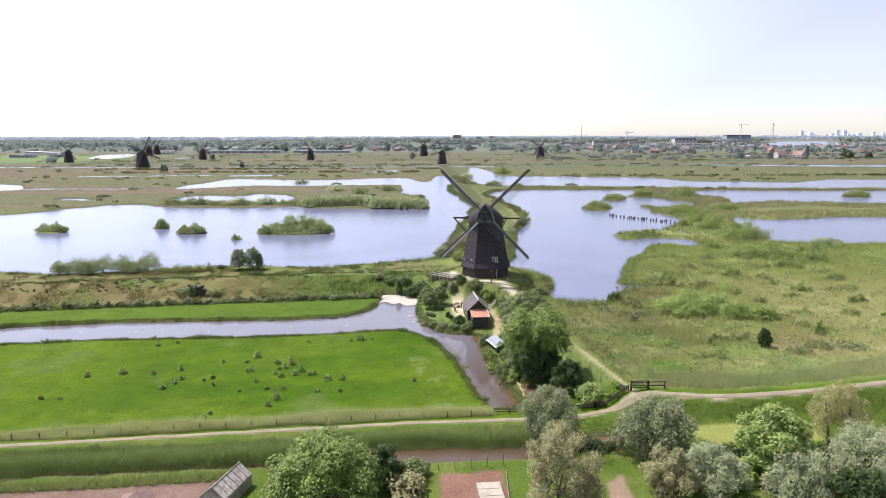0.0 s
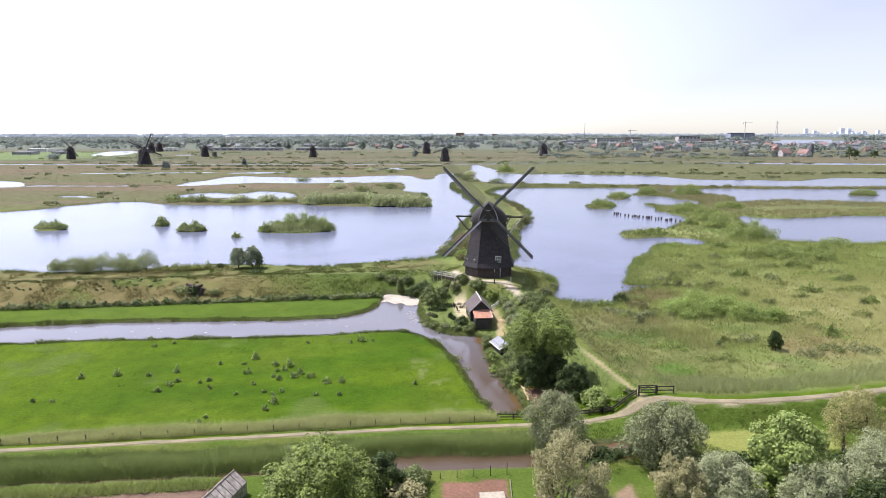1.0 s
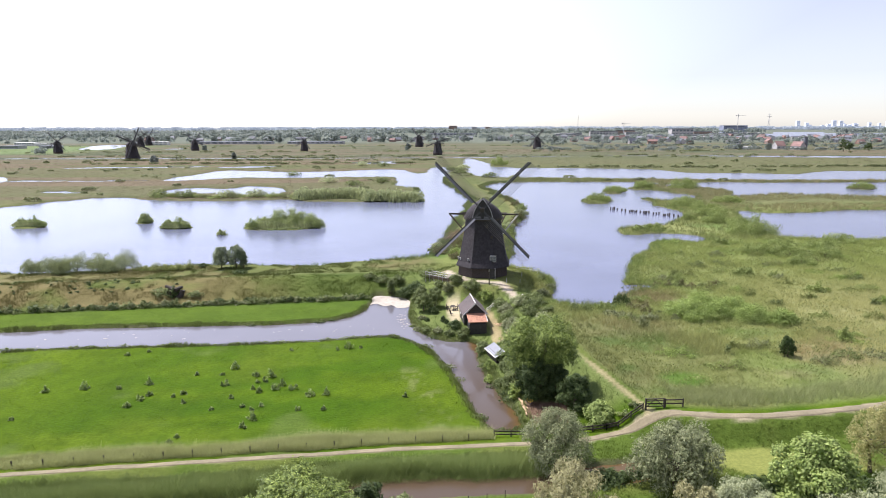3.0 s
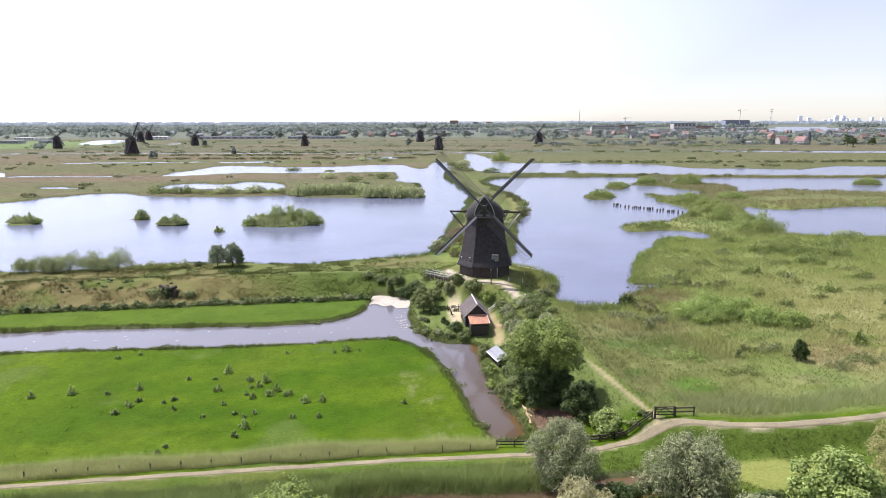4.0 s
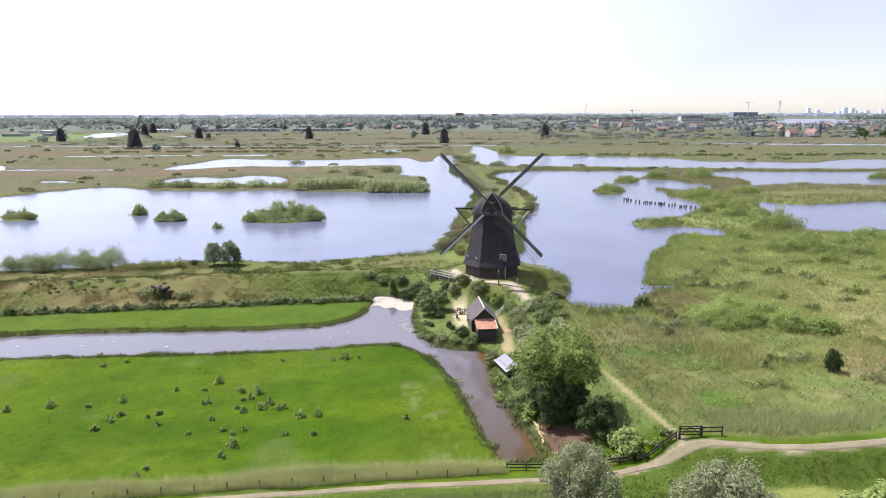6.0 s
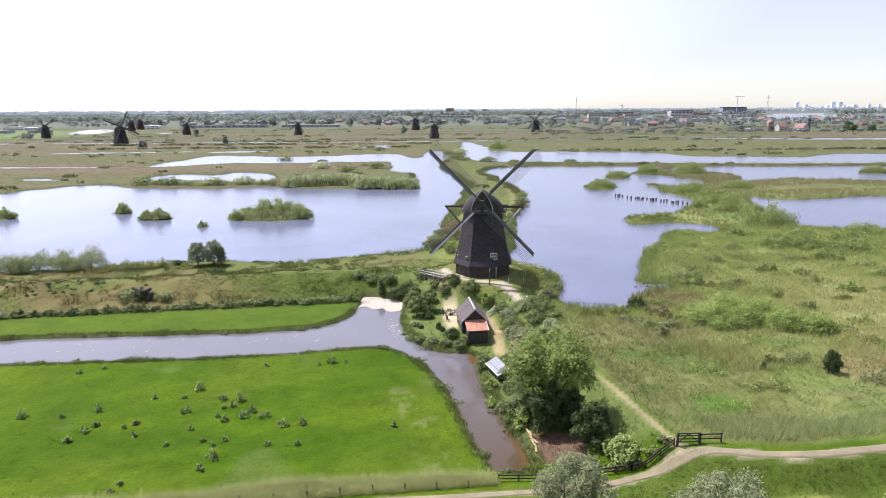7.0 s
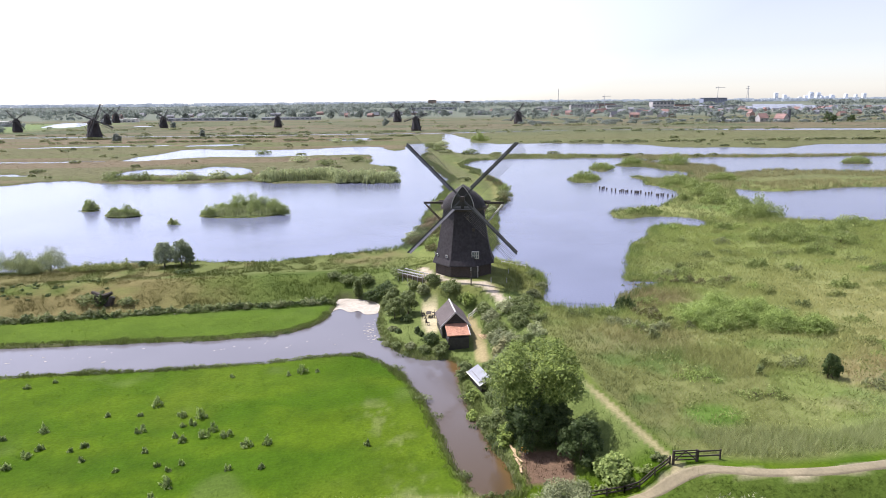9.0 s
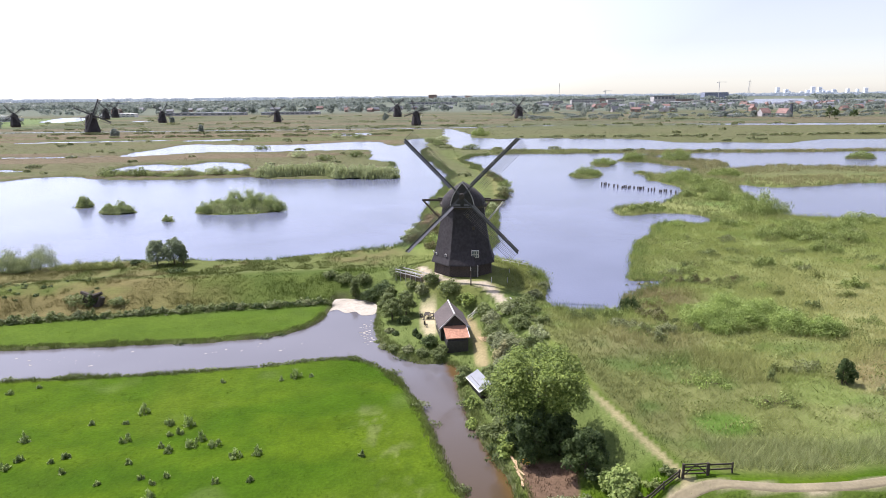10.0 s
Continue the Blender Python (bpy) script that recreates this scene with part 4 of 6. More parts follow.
hz = height(6.6, 121)
house = pitched("house", pose(6.65, 121.2, hz + 0.15, 0, 0, 5), 6.2, 4.1, 2.0, 3.95, TAR, ROOF_DARK, "small dark wooden house with a steep tiled roof beside the ditch", panes=((1.6, -1, 0.8, 0.8, 0.9), (-1.2, -1, 0.8, 0.8, 0.9)), chimney=False)
lean = Geo()
lean.loft([[Vector((x, y, z)) for y, z in ((-3.05, 2.2), (-6.3, 1.45), (-6.3, 1.32), (-3.05, 2.07))] for x in (-1.7, 1.7)])
part("lean_to_roof", lean, ROOF_RED, house, "orange-red tiled lean-to roof")
part("lean_to_wall", Geo().box(0, -4.6, -2.2, 3.1, 3.1, 3.5), TAR, house, "black tarred lean-to walls")
part("gutter", Geo().tube((1.76, -3.1, 2.2), (1.76, -6.35, 1.45), 0.06), GREY_PAINT, house)
sz = height(8.6, 100.5)
shed = thing("shed", "low garden shed with a pale grey sheet roof", "shed", at=pose(8.85, 101.0, sz, 0, 0, 16) @ Matrix.Diagonal((0.82, 0.9, 1, 1)))
part("shed_wall", Geo().box(-0.05, 0, -0.3, 1.4, 4.4, 1.65), DARK_TIMBER, shed)
SHED_SHEET = plain("pale_shed_sheet", (0.2, 0.21, 0.235), 0.45, 0.6, 0.1, relief=0.004)
part("sheet_roof", Geo().loft([[Vector((-1.15, y, 1.0)), Vector((0.75, y, 1.85)), Vector((0.75, y, 1.93)), Vector((-1.15, y, 1.08))] for y in (-2.5, 2.5)]), SHED_SHEET, shed, "pale corrugated sheet roof")
part("roof_edge", Geo().beam((-1.18, -2.5, 1.05), (-1.18, 2.5, 1.05), 0.1, 0.12), WHITE, shed)
part("roof_edge", Geo().beam((-1.15, -2.53, 1.05), (0.75, -2.53, 1.9), 0.1, 0.1), WHITE, shed)

# glazed lean greenhouse of old panes beside the plots
gz = height(-22.3, 56.6)
green = thing("greenhouse", "weathered old greenhouse with dusty panes and timber bars", "greenhouse", at=pose(-23.0, 57.0, gz, 0, 0, -14))
GLASSY = plain("dusty_glass", (0.3, 0.275, 0.245), 0.55, 0.35, 0.5, relief=0.0)
for sx in (-1, 1):
    for i in range(6):
        y0 = -2.6 + i * 0.87
        a, b = Vector((sx * 1.35, y0 + 0.03, 1.25)), Vector((sx * 0.03, y0 + 0.03, 2.35))
        e, t = Vector((0, 0.8, 0)), Vector((0.02 * sx, 0, 0.03))
        lo = [a, a + e, b + e, b] if sx > 0 else [a + e, a, b, b + e]
        part("pane", Geo().loft([lo, [p + t for p in lo]]), GLASSY, green)
    part("side_wall", Geo().box(sx * 1.33, 0, -0.2, 0.06, 5.2, 1.45), GLASSY, green)
    for i in range(7):
        part("glazing_bar", Geo().beam((sx * 1.38, -2.6 + i * 0.87, 1.27), (0, -2.6 + i * 0.87, 2.42), 0.06, 0.07), TIMBER, green)
for y0 in (-2.6, 2.6):
    part("gable", Geo().loft([[Vector((x, y0 + k, z)) for x, z in ((-1.3, -0.2), (1.3, -0.2), (1.3, 1.25), (0, 2.33), (-1.3, 1.25))] for k in (-0.03, 0.03)]), GLASSY, green)
part("ridge_bar", Geo().beam((0, -2.7, 2.42), (0, 2.7, 2.42), 0.1, 0.1), TIMBER, green)

# hut with a low hipped roof at the bottom edge
hut = thing("garden_hut", "small brown garden hut with a low hipped roof", "hut", at=pose(-30.6, 53.4, height(-30.6, 53.4), 0, 0, 8))
part("hut_wall", Geo().box(0, 0, -0.2, 2.6, 2.6, 2.0), DARK_TIMBER, hut)
hp = plain("brown_felt_roof", (0.17, 0.11, 0.09), 0.9, 0.4, 0.25)
part("hipped_roof", Geo().loft([[Vector((i * 1.6, j * 1.6, 1.7)) for i, j in ((-1, -1), (1, -1), (1, 1), (-1, 1))], [Vector((i * 0.06, j * 0.06, 2.75)) for i, j in ((-1, -1), (1, -1), (1, 1), (-1, 1))]]), hp, hut)

# wooden ramp bridge beside the mill
br = thing("footbridge", "weathered wooden footbridge with pale handrails beside the mill", "bridge")
bz = 2.3
A, B = Vector((-1.6, 145.6, 1.9)), Vector((3.0, 138.4, 2.6))
for i in range(16):
    q = A.lerp(B, (i + 0.5) / 16)
    side = Vector((B - A).normalized().cross(Vector((0, 0, 1))))
    part("plank", Geo().beam(q - side * 0.8, q + side * 0.8, 0.05, 0.5), TIMBER, br)
for s in (-0.8, 0.8):
    side = (B - A).normalized().cross(Vector((0, 0, 1))) * s
    for i in range(6):
        q = A.lerp(B, i / 5) + side
        part("post", Geo().beam(q - Vector((0, 0, 2.4)), q + Vector((0, 0, 1.05)), 0.1, 0.1), GREY_PAINT, br)
    for hgt in (0.55, 1.02):
        part("handrail", Geo().beam(A + side + Vector((0, 0, hgt)), B + side + Vector((0, 0, hgt)), 0.09, 0.12), GREY_PAINT, br)
for t in (0.25, 0.6):
    q = A.lerp(B, t)
    side = (B - A).normalized().cross(Vector((0, 0, 1)))
    for s in (-1, 1):
        part("trestle", Geo().beam(q + side * s * 0.75, q - side * s * 0.9 - Vector((0, 0, 2.6)), 0.2, 0.2), DARK_TIMBER, br, "dark crossed trestle under the deck")


def fence_run(pts, name, label, material, high=1.1, step=2.2, rails=(0.45, 0.95), cat="fence"):
    root = thing(name, label, cat)
    for (ax, ay), (bx, by) in zip(pts, pts[1:]):
        n = max(1, round(math.hypot(bx - ax, by - ay) / step))
        ps = [(ax + (bx - ax) * i / n, ay + (by - ay) * i / n) for i in range(n + 1)]
        zs = [height(*p) for p in ps]
        for (px, py), pz in zip(ps, zs):
            part("post", Geo().box(px, py, pz - 0.3, 0.13, 0.13, high + 0.3), material, root)
        for (p, z0), (q, z1) in zip(zip(ps, zs), list(zip(ps, zs))[1:]):
            for r in rails:
                part("rail", Geo().beam((*p, z0 + r), (*q, z1 + r), 0.06, 0.14), material, root)
    return root


# gate where the path leaves the track
gate = thing("field_gate", "dark wooden field gate with cross bars", "gate", at=pose(25.2, 79.2, height(26.2, 79.2), 0, 0, 1))
for px in (0, 2.3):
    part("gate_post", Geo().box(px, 0, -0.3, 0.2, 0.2, 1.65), DARK_TIMBER, gate)
for hgt in (0.3, 0.65, 1.0, 1.25):
    part("bar", Geo().beam((0.12, 0, hgt), (2.18, 0, hgt), 0.06, 0.12), DARK_TIMBER, gate)
part("bar", Geo().beam((0.12, -0.05, 0.3), (1.15, -0.05, 1.25), 0.05, 0.1), DARK_TIMBER, gate)
part("bar", Geo().beam((2.18, -0.05, 0.3), (1.15, -0.05, 1.25), 0.05, 0.1), DARK_TIMBER, gate)
fence_run([(27.7, 79.4), (29.9, 79.4)], "fence", "dark wooden rail fence beside the gate", DARK_TIMBER)
fence_run([(6.2, 76.3), (10.2, 76.2), (14.6, 76.6), (20, 77.6), (24.9, 79.3)], "fence", "dark wooden rail fence along the track", DARK_TIMBER, 0.85, rails=(0.3, 0.68), step=1.9)
for i, (x, y, r, h) in enumerate(((13.2, 77.6, 0.9, 0.8), (16.0, 78.2, 1.1, 1.0), (18.0, 78.0, 0.8, 0.7), (20.8, 78.6, 1.0, 0.9), (22.6, 79.4, 0.9, 0.8), (24.2, 80.0, 0.8, 0.6))):
    bush(x, y, r, h, LEAF_MID if i % 2 else LEAF_SCRUB, "rough weeds grown through the track fence", 420, 0.11, 700 + i, 1.5, group="weeds along the track fence", ragged=0.6)
posts = thing("post_row", "row of short weathered fence posts in tall grass", "fence posts")
for i in range(22):
    px = -62 + i * 3.1
    py = np.interp(px, [p[0] for p in TRACK], [p[1] for p in TRACK]) + 1.7
    part("post", Geo().box(px, py, height(px, py) - 0.2, 0.12, 0.12, 1.05), DARK_TIMBER, posts)
stakes = thing("stake_row", "row of dark mooring stakes standing in the lake", "stakes")
for i in range(26):
    t = i / 25
    sx, sy = 75 + 19 * t + rng.normal(0, 0.4), 273 - 23.5 * t + rng.normal(0, 1.4)
    part("stake", Geo().tube((sx, sy, -0.8), (sx, sy, 0.7 + 0.5 * rng.random()), 0.34, 0.26), DARK_TIMBER, stakes)

# ---- garden and yard things ----
def garden_table(x, y, turn):
    root = thing("garden_table", "dark wooden garden table on the terrace", "table", at=pose(x, y, height(x, y), 0, 0, turn))
    part("tabletop", Geo().box(0, 0, 0.7, 1.6, 0.85, 0.05), DARK_TIMBER, root)
    for i in (-0.65, 0.65):
        for k in (-0.32, 0.32):
            part("leg", Geo().box(i, k, 0, 0.07, 0.07, 0.7), DARK_TIMBER, root)


def garden_chair(x, y, turn):
    root = thing("garden_chair", "dark wooden garden chair on the terrace", "chair", "chairs on the terrace", pose(x, y, height(x, y), 0, 0, turn))
    part("seat", Geo().box(0, 0, 0.42, 0.5, 0.48, 0.05), DARK_TIMBER, root)
    part("backrest", Geo().box(0, 0.24, 0.47, 0.5, 0.05, 0.5), DARK_TIMBER, root)
    for i in (-0.22, 0.22):
        for k in (-0.2, 0.2):
            part("leg", Geo().box(i, k, 0, 0.05, 0.05, 0.42), DARK_TIMBER, root)


garden_table(3.1, 128.4, 80)
for x, y, a in ((2.2, 129.0, 100), (2.3, 127.6, 80), (3.9, 129.2, -90), (3.9, 127.8, -100), (2.8, 124.2, 60)):
    garden_chair(x, y, a)
PLANKY = plain("fresh_sawn_planks", (0.4, 0.29, 0.17), 0.8, 0.2, 0.2)
pile = thing("plank_pile", "loose pile of fresh sawn planks beside the house", "planks", at=pose(11.5, 118.4, height(11.5, 118.4), 0, 0, -65))
for i in range(7):
    part("plank", Geo().box(0.05 * i, -0.7 + 0.22 * i, 0.03 + 0.05 * (i % 3), 2.2 - 0.15 * i, 0.16, 0.05, pose(0, 0, 0, 0, 0, 9 * (i % 3 - 1))), PLANKY, pile)
yard = thing("plank_pile", "weathered planks lying along the ditch bank", "planks", at=pose(10.9, 83.2, height(10.9, 83.2), 0, 0, 100))
for i in range(5):
    part("plank", Geo().box(-1.6 + 0.9 * i, 0.3 * (i % 2), 0.04 + 0.05 * (i % 2), 1.7, 0.22, 0.06, pose(0, 0, 0, 0, 0, 14 * (i % 3 - 1))), PLANKY, yard)
YELLOW = plain("yellow_paint", (0.7, 0.42, 0.05), 0.5, 0.3, 0.12)
bar = thing("wheelbarrow", "yellow wheelbarrow standing in the shaded yard", "wheelbarrow", at=pose(11.7, 84.3, height(11.7, 84.3), 0, 0, 40) @ Matrix.Diagonal((0.7, 0.7, 0.8, 1)))
part("tray", Geo().loft([[Vector((i * 0.28, k * 0.4, 0.35)) for i, k in ((-1, -1), (1, -1), (1, 1), (-1, 1))], [Vector((i * 0.42, k * 0.6, 0.72)) for i, k in ((-1, -1), (1, -1), (1, 1), (-1, 1))]]), YELLOW, bar)
part("wheel", Geo().tube((-0.06, 0.75, 0.2), (0.06, 0.75, 0.2), 0.2, None, 14), TAR, bar)
for s in (-0.25, 0.25):
    part("shaft", Geo().beam((s, 0.7, 0.25), (s * 1.3, -1.0, 0.6), 0.05, 0.05), TIMBER, bar)
    part("leg", Geo().beam((s, -0.3, 0.4), (s, -0.35, 0), 0.04, 0.04), STEEL, bar)
frame_bed = thing("cold_frame", "low cold frame with pale glazed lights on the plot", "cold frame", at=pose(4.0, 56.6, height(4.0, 56.6), 0, 0, 4))
for sx in (-1, 1):
    part("side_board", Geo().box(sx * 1.3, 0, -0.05, 0.08, 4.0, 0.4), TIMBER, frame_bed)
    part("end_board", Geo().box(0, sx * 2.0, -0.05, 2.6, 0.08, 0.4), TIMBER, frame_bed)
for i in range(3):
    part("glazed_light", Geo().box(0, -1.32 + 1.32 * i, 0.36, 2.5, 1.25, 0.05), plain("dusty_net", (0.3, 0.27, 0.21), 0.8, 0.2, 0.2) if i == 0 else bpy.data.materials["dusty_net"], frame_bed)
for i in range(9):
    px = -1.3 + i * 0.9
    if i % 2 == 0:
        p = thing("fence_post", "thin weathered post behind the vegetable plot", "post", "posts behind the plot")
        part("post", Geo().box(px, 61.8 + 0.1 * i, height(px, 61.8) - 0.2, 0.07, 0.07, 0.9 + 0.08 * i), DARK_TIMBER, p)
edge_board = thing("plot_board", "long weathered board edging the vegetable plot", "board", at=pose(5.9, 58, height(5.9, 58), 0, 0, -3))
part("board", Geo().box(0, 0, 0, 0.1, 6.5, 0.2), TIMBER, edge_board)
for x, y, hh in ((10.9, 134.4, 2.6), (6.2, 134.2, 1.0), (14.6, 135.4, 1.0), (18.6, 141.0, 0.9), (17.6, 136.6, 0.9)):
    p = thing("mooring_post", "upright timber post on the mill mound", "post", "posts on the mound")
    part("post", Geo().tube((x, y, height(x, y) - 0.3), (x, y, height(x, y) + hh), 0.11 if hh > 2 else 0.06, 0.1 if hh > 2 else 0.06, 8), DARK_TIMBER if hh > 2 else GREY_PAINT, p)
fence_run([(16.9, 128.6), (17.9, 125.2)], "fence", "short white painted rail beside the path", WHITE, 0.9, 1.7, (0.75,))
fence_run([(9.7, 126.6), (11.4, 129.2)], "fence", "short white painted rail beside the house", WHITE, 0.9, 1.6, (0.4, 0.8))
fence_run([(19.5, 156.5), (24.0, 152.6)], "fence", "short white painted rail at the lake edge", WHITE, 0.9, 1.9, (0.8,))

# ---- trees and shrubs near the track and garden ----
WIL = "silvery grey-green willow with upright feathery crown"
tree(12.2, 69.5, 6.6, 3.6, LEAF_DUSKY, "dusky grey-green willow with upright feathery crown", 15000, 0.15, 0.0, 22, 3, slim=0.3, stems=3, upright=0.25)
tree(10.4, 52.8, 10.0, 4.0, LEAF_OLIVE, "olive-grey willow with a dense upright crown", 20000, 0.15, 0.0, 26, 5, slim=0.32, stems=3, upright=0.25)
tree(23.8, 65.0, 6.8, 4.6, LEAF_DUSKY, "dusky grey-green willow with upright feathery crown", 20000, 0.16, 0.0, 26, 7, slim=0.3, stems=4, upright=0.25)
tree(27.6, 57.4, 4.9, 3.3, LEAF_SILVER, WIL, 11000, 0.15, 0.0, 16, 8, slim=0.3, stems=3, upright=0.25)
tree(22.4, 57.2, 4.4, 3.0, LEAF_OLIVE, "olive-grey willow with a dense upright crown", 9000, 0.15, 0.0, 16, 28, slim=0.32, stems=3, upright=0.25)
tree(34.4, 59.4, 8.8, 4.0, LEAF_FRESH, "bright green broadleaf tree with rounded crown", 20000, 0.16, 0.0, 26, 9)
tree(34.6, 54.8, 5.6, 3.6, LEAF_SILVER, WIL, 11000, 0.15, 0.0, 16, 10, slim=0.3, stems=3, upright=0.25)
tree(46.2, 67.0, 8.2, 3.3, LEAF_YELLOW, "loose yellow-green tree with thin trunks", 10000, 0.14, 0.12, 20, 11, slim=0.3, stems=2, upright=0.3)
tree(43.2, 56.4, 7.4, 4.8, LEAF_SILVER, WIL, 16000, 0.15, 0.0, 20, 12, slim=0.3, stems=3, upright=0.25)
tree(39.6, 53.0, 5.0, 2.8, LEAF_DARK, "dark dense tree among the willows", 7000, 0.15, 0.0, 14, 27)
tree(50.5, 60.5, 6.0, 3.6, LEAF_SILVER, WIL, 9000, 0.15, 0.0, 16, 29, slim=0.3, stems=3, upright=0.25)
tree(-12.8, 54.6, 7.7, 5.6, LEAF_GREEN, "broad fresh green tree with dense foliage", 36000, 0.13, 0.0, 34, 13)
tree(-6.9, 58.8, 5.0, 2.0, LEAF_DARK, "narrow dark evergreen shrub tree", 6500, 0.13, 0.0, 12, 14)
tree(13.7, 88.6, 10.6, 4.8, LEAF_GREEN, "large bright green tree over the garden", 52000, 0.105, 0.24, 48, 15, wide=0.55)
# two added dark-leaved crowns put shade on the garden tree's lower front
tree(12.6, 85.8, 6.2, 2.7, LEAF_DARK, "added dark crown for the garden tree's shaded side", 12000, 0.12, 0.0, 22, 41)
tree(15.4, 86.0, 5.2, 2.2, LEAF_DARK, "added dark crown for the garden tree's shaded side", 8000, 0.12, 0.0, 16, 42)
tree(17.2, 82.8, 5.0, 2.4, LEAF_DARK, "small leafy garden tree", 9000, 0.12, 0.0, 14, 16)
bush(19.6, 79.9, 2.2, 2.5, LEAF_FRESH, "bright green rounded shrub beside the fence", 3600, 0.14, 17)
bush(-4.2, 60.4, 2.4, 2.2, LEAF_MID, "rough green shrub at the ditch bank", 3000, 0.13, 18)
bush(-4.6, 57.0, 2.4, 2.4, LEAF_OLIVE, "pale rough shrub beside the plot", 3000, 0.13, 24)
bush(-9.0, 61.6, 2.0, 1.8, LEAF_MID, "rough shrub at the ditch bank", 2000, 0.13, 19)
bush(-17.8, 59.6, 1.6, 1.6, LEAF_MID, "rough green shrub beside the greenhouse", 1500, 0.13, 25)
bush(30.5, 62.6, 2.6, 2.4, LEAF_DARK, "dark green low shrub among the willows", 3200, 0.15, 20, 1.7)
bush(16.8, 66.3, 2.0, 1.9, LEAF_DARK, "dark green shrub by the ditch", 2800, 0.14, 21, 1.7)
bush(38.8, 62.2, 2.6, 2.4, LEAF_GREEN, "green undergrowth beneath the trees", 3200, 0.15, 22, 1.5)
bush(30.2, 59.0, 2.4, 2.6, LEAF_GREEN, "green undergrowth beneath the trees", 3200, 0.15, 26, 1.3)
bush(50.5, 65.0, 2.8, 2.4, LEAF_MID, "green undergrowth beneath the trees", 2600, 0.15, 23, 1.5)
bush(42.0, 62.6, 2.2, 2.2, LEAF_DARK, "dark undergrowth beneath the trees", 2400, 0.15, 31, 1.4)
for i in range(9):
    bush(13.4 + i * 1.5, 66.9 + 0.16 * i + 0.3 * (i % 2), 1.2, 1.5, LEAF_DARK, "dark hedge shrub along the ditch", 900, 0.12, 400 + i, 1.2, group="dark hedge along the ditch")
GARDEN = "leafy green garden shrub beside the water"
SHRUBS_DITCH = (
    (12.2, 93.0, 2.6, 3.4, LEAF_MID), (10.2, 95.5, 1.7, 2.2, LEAF_MID), (9.6, 90.2, 1.4, 1.8, LEAF_MID), (9.9, 86.6, 1.1, 1.3, LEAF_GREEN), (11.6, 97.8, 2.0, 2.6, LEAF_DARK), (7.6, 97.2, 1.1, 1.4, LEAF_GREEN), (6.9, 103.8, 1.2, 1.5, LEAF_MID), (11.0, 91.0, 2.0, 2.4, LEAF_MID), (10.6, 88.4, 1.3, 1.6, LEAF_GREEN), (10.3, 99.0, 1.8, 2.6, LEAF_MID), (10.9, 102.4, 1.7, 2.2, LEAF_MID), (7.3, 94.0, 0.9, 1.2, LEAF_GREEN), (8.4, 91.4, 0.9, 1.1, LEAF_MID), (7.4, 106.4, 1.1, 1.2, LEAF_MID), (10.6, 105.6, 1.3, 1.5, LEAF_MID))
SHRUBS_GARDEN = (
    (-4.6, 120.6, 0.7, 0.6, LEAF_MID), (-3.6, 118.2, 0.9, 0.7, LEAF_SEDGE), (-2.0, 116.2, 1.0, 0.8, LEAF_MID), (0.0, 114.8, 1.1, 0.9, LEAF_SEDGE), (2.0, 113.8, 1.2, 1.1, LEAF_MID), (4.2, 113.0, 1.3, 1.4, LEAF_MID), (3.2, 116.2, 1.5, 1.8, LEAF_DARK), (4.9, 114.8, 1.0, 1.3, LEAF_MID), (1.1, 120.6, 0.55, 1.2, LEAF_DARK), (1.7, 119.4, 0.5, 0.9, LEAF_DARK), (-1.9, 121.2, 0.6, 0.7, LEAF_DARK), (-2.9, 122.4, 0.9, 0.8, LEAF_SEDGE), (-0.6, 126.2, 1.2, 1.4, LEAF_DARK), (13.2, 118.0, 2.6, 3.0, LEAF_MID), (14.4, 112.5, 2.9, 3.0, LEAF_DUSKY), (13.2, 123.5, 2.2, 2.4, LEAF_DUSKY), (15.8, 106.5, 2.4, 2.6, LEAF_MID), (12.8, 107.2, 1.6, 2.0, LEAF_DUSKY), (13.2, 115.2, 2.0, 2.6, LEAF_DUSKY), (16.6, 117.5, 2.2, 2.0, LEAF_MID), (12.8, 126.6, 1.8, 1.9, LEAF_MID), (17.5, 126.0, 2.4, 1.7, LEAF_MID))
SHRUBS_MOUND = (
    (4.2, 137.2, 1.7, 2.0, LEAF_MID), (7.2, 133.6, 2.2, 2.4, LEAF_MID), (9.9, 131.2, 2.1, 1.9, LEAF_GREEN), (2.4, 135.2, 1.5, 2.2, LEAF_SEDGE), (0.6, 138.6, 1.4, 1.4, LEAF_MID), (-4.4, 142.4, 2.6, 2.6, LEAF_DARK), (-1.6, 146.5, 2.4, 2.2, LEAF_MID), (-9.9, 142.6, 1.2, 3.6, LEAF_MID), (-6.9, 140.6, 2.0, 2.3, LEAF_DARK), (-12.0, 147.0, 2.2, 1.8, LEAF_MID), (-3.2, 139.8, 1.6, 2.0, LEAF_MID), (-8.6, 146.6, 1.8, 2.2, LEAF_MID), (-15.0, 148.6, 1.8, 1.4, LEAF_MID), (12.5, 128.4, 1.8, 1.6, LEAF_MID), (19.8, 130.0, 2.0, 1.5, LEAF_MID), (22.0, 133.5, 1.8, 1.5, LEAF_SEDGE), (24.6, 139.0, 1.5, 1.4, LEAF_SEDGE), (23.8, 146.0, 1.5, 1.3, LEAF_MID))
for i, (x, y, r, h, m) in enumerate(SHRUBS_DITCH + SHRUBS_GARDEN + SHRUBS_MOUND):
    bush(x, y, r, h, m, GARDEN, int(500 + 330 * r * h), 0.13, 30 + i, group="garden shrubs round the house", name="garden_shrub")
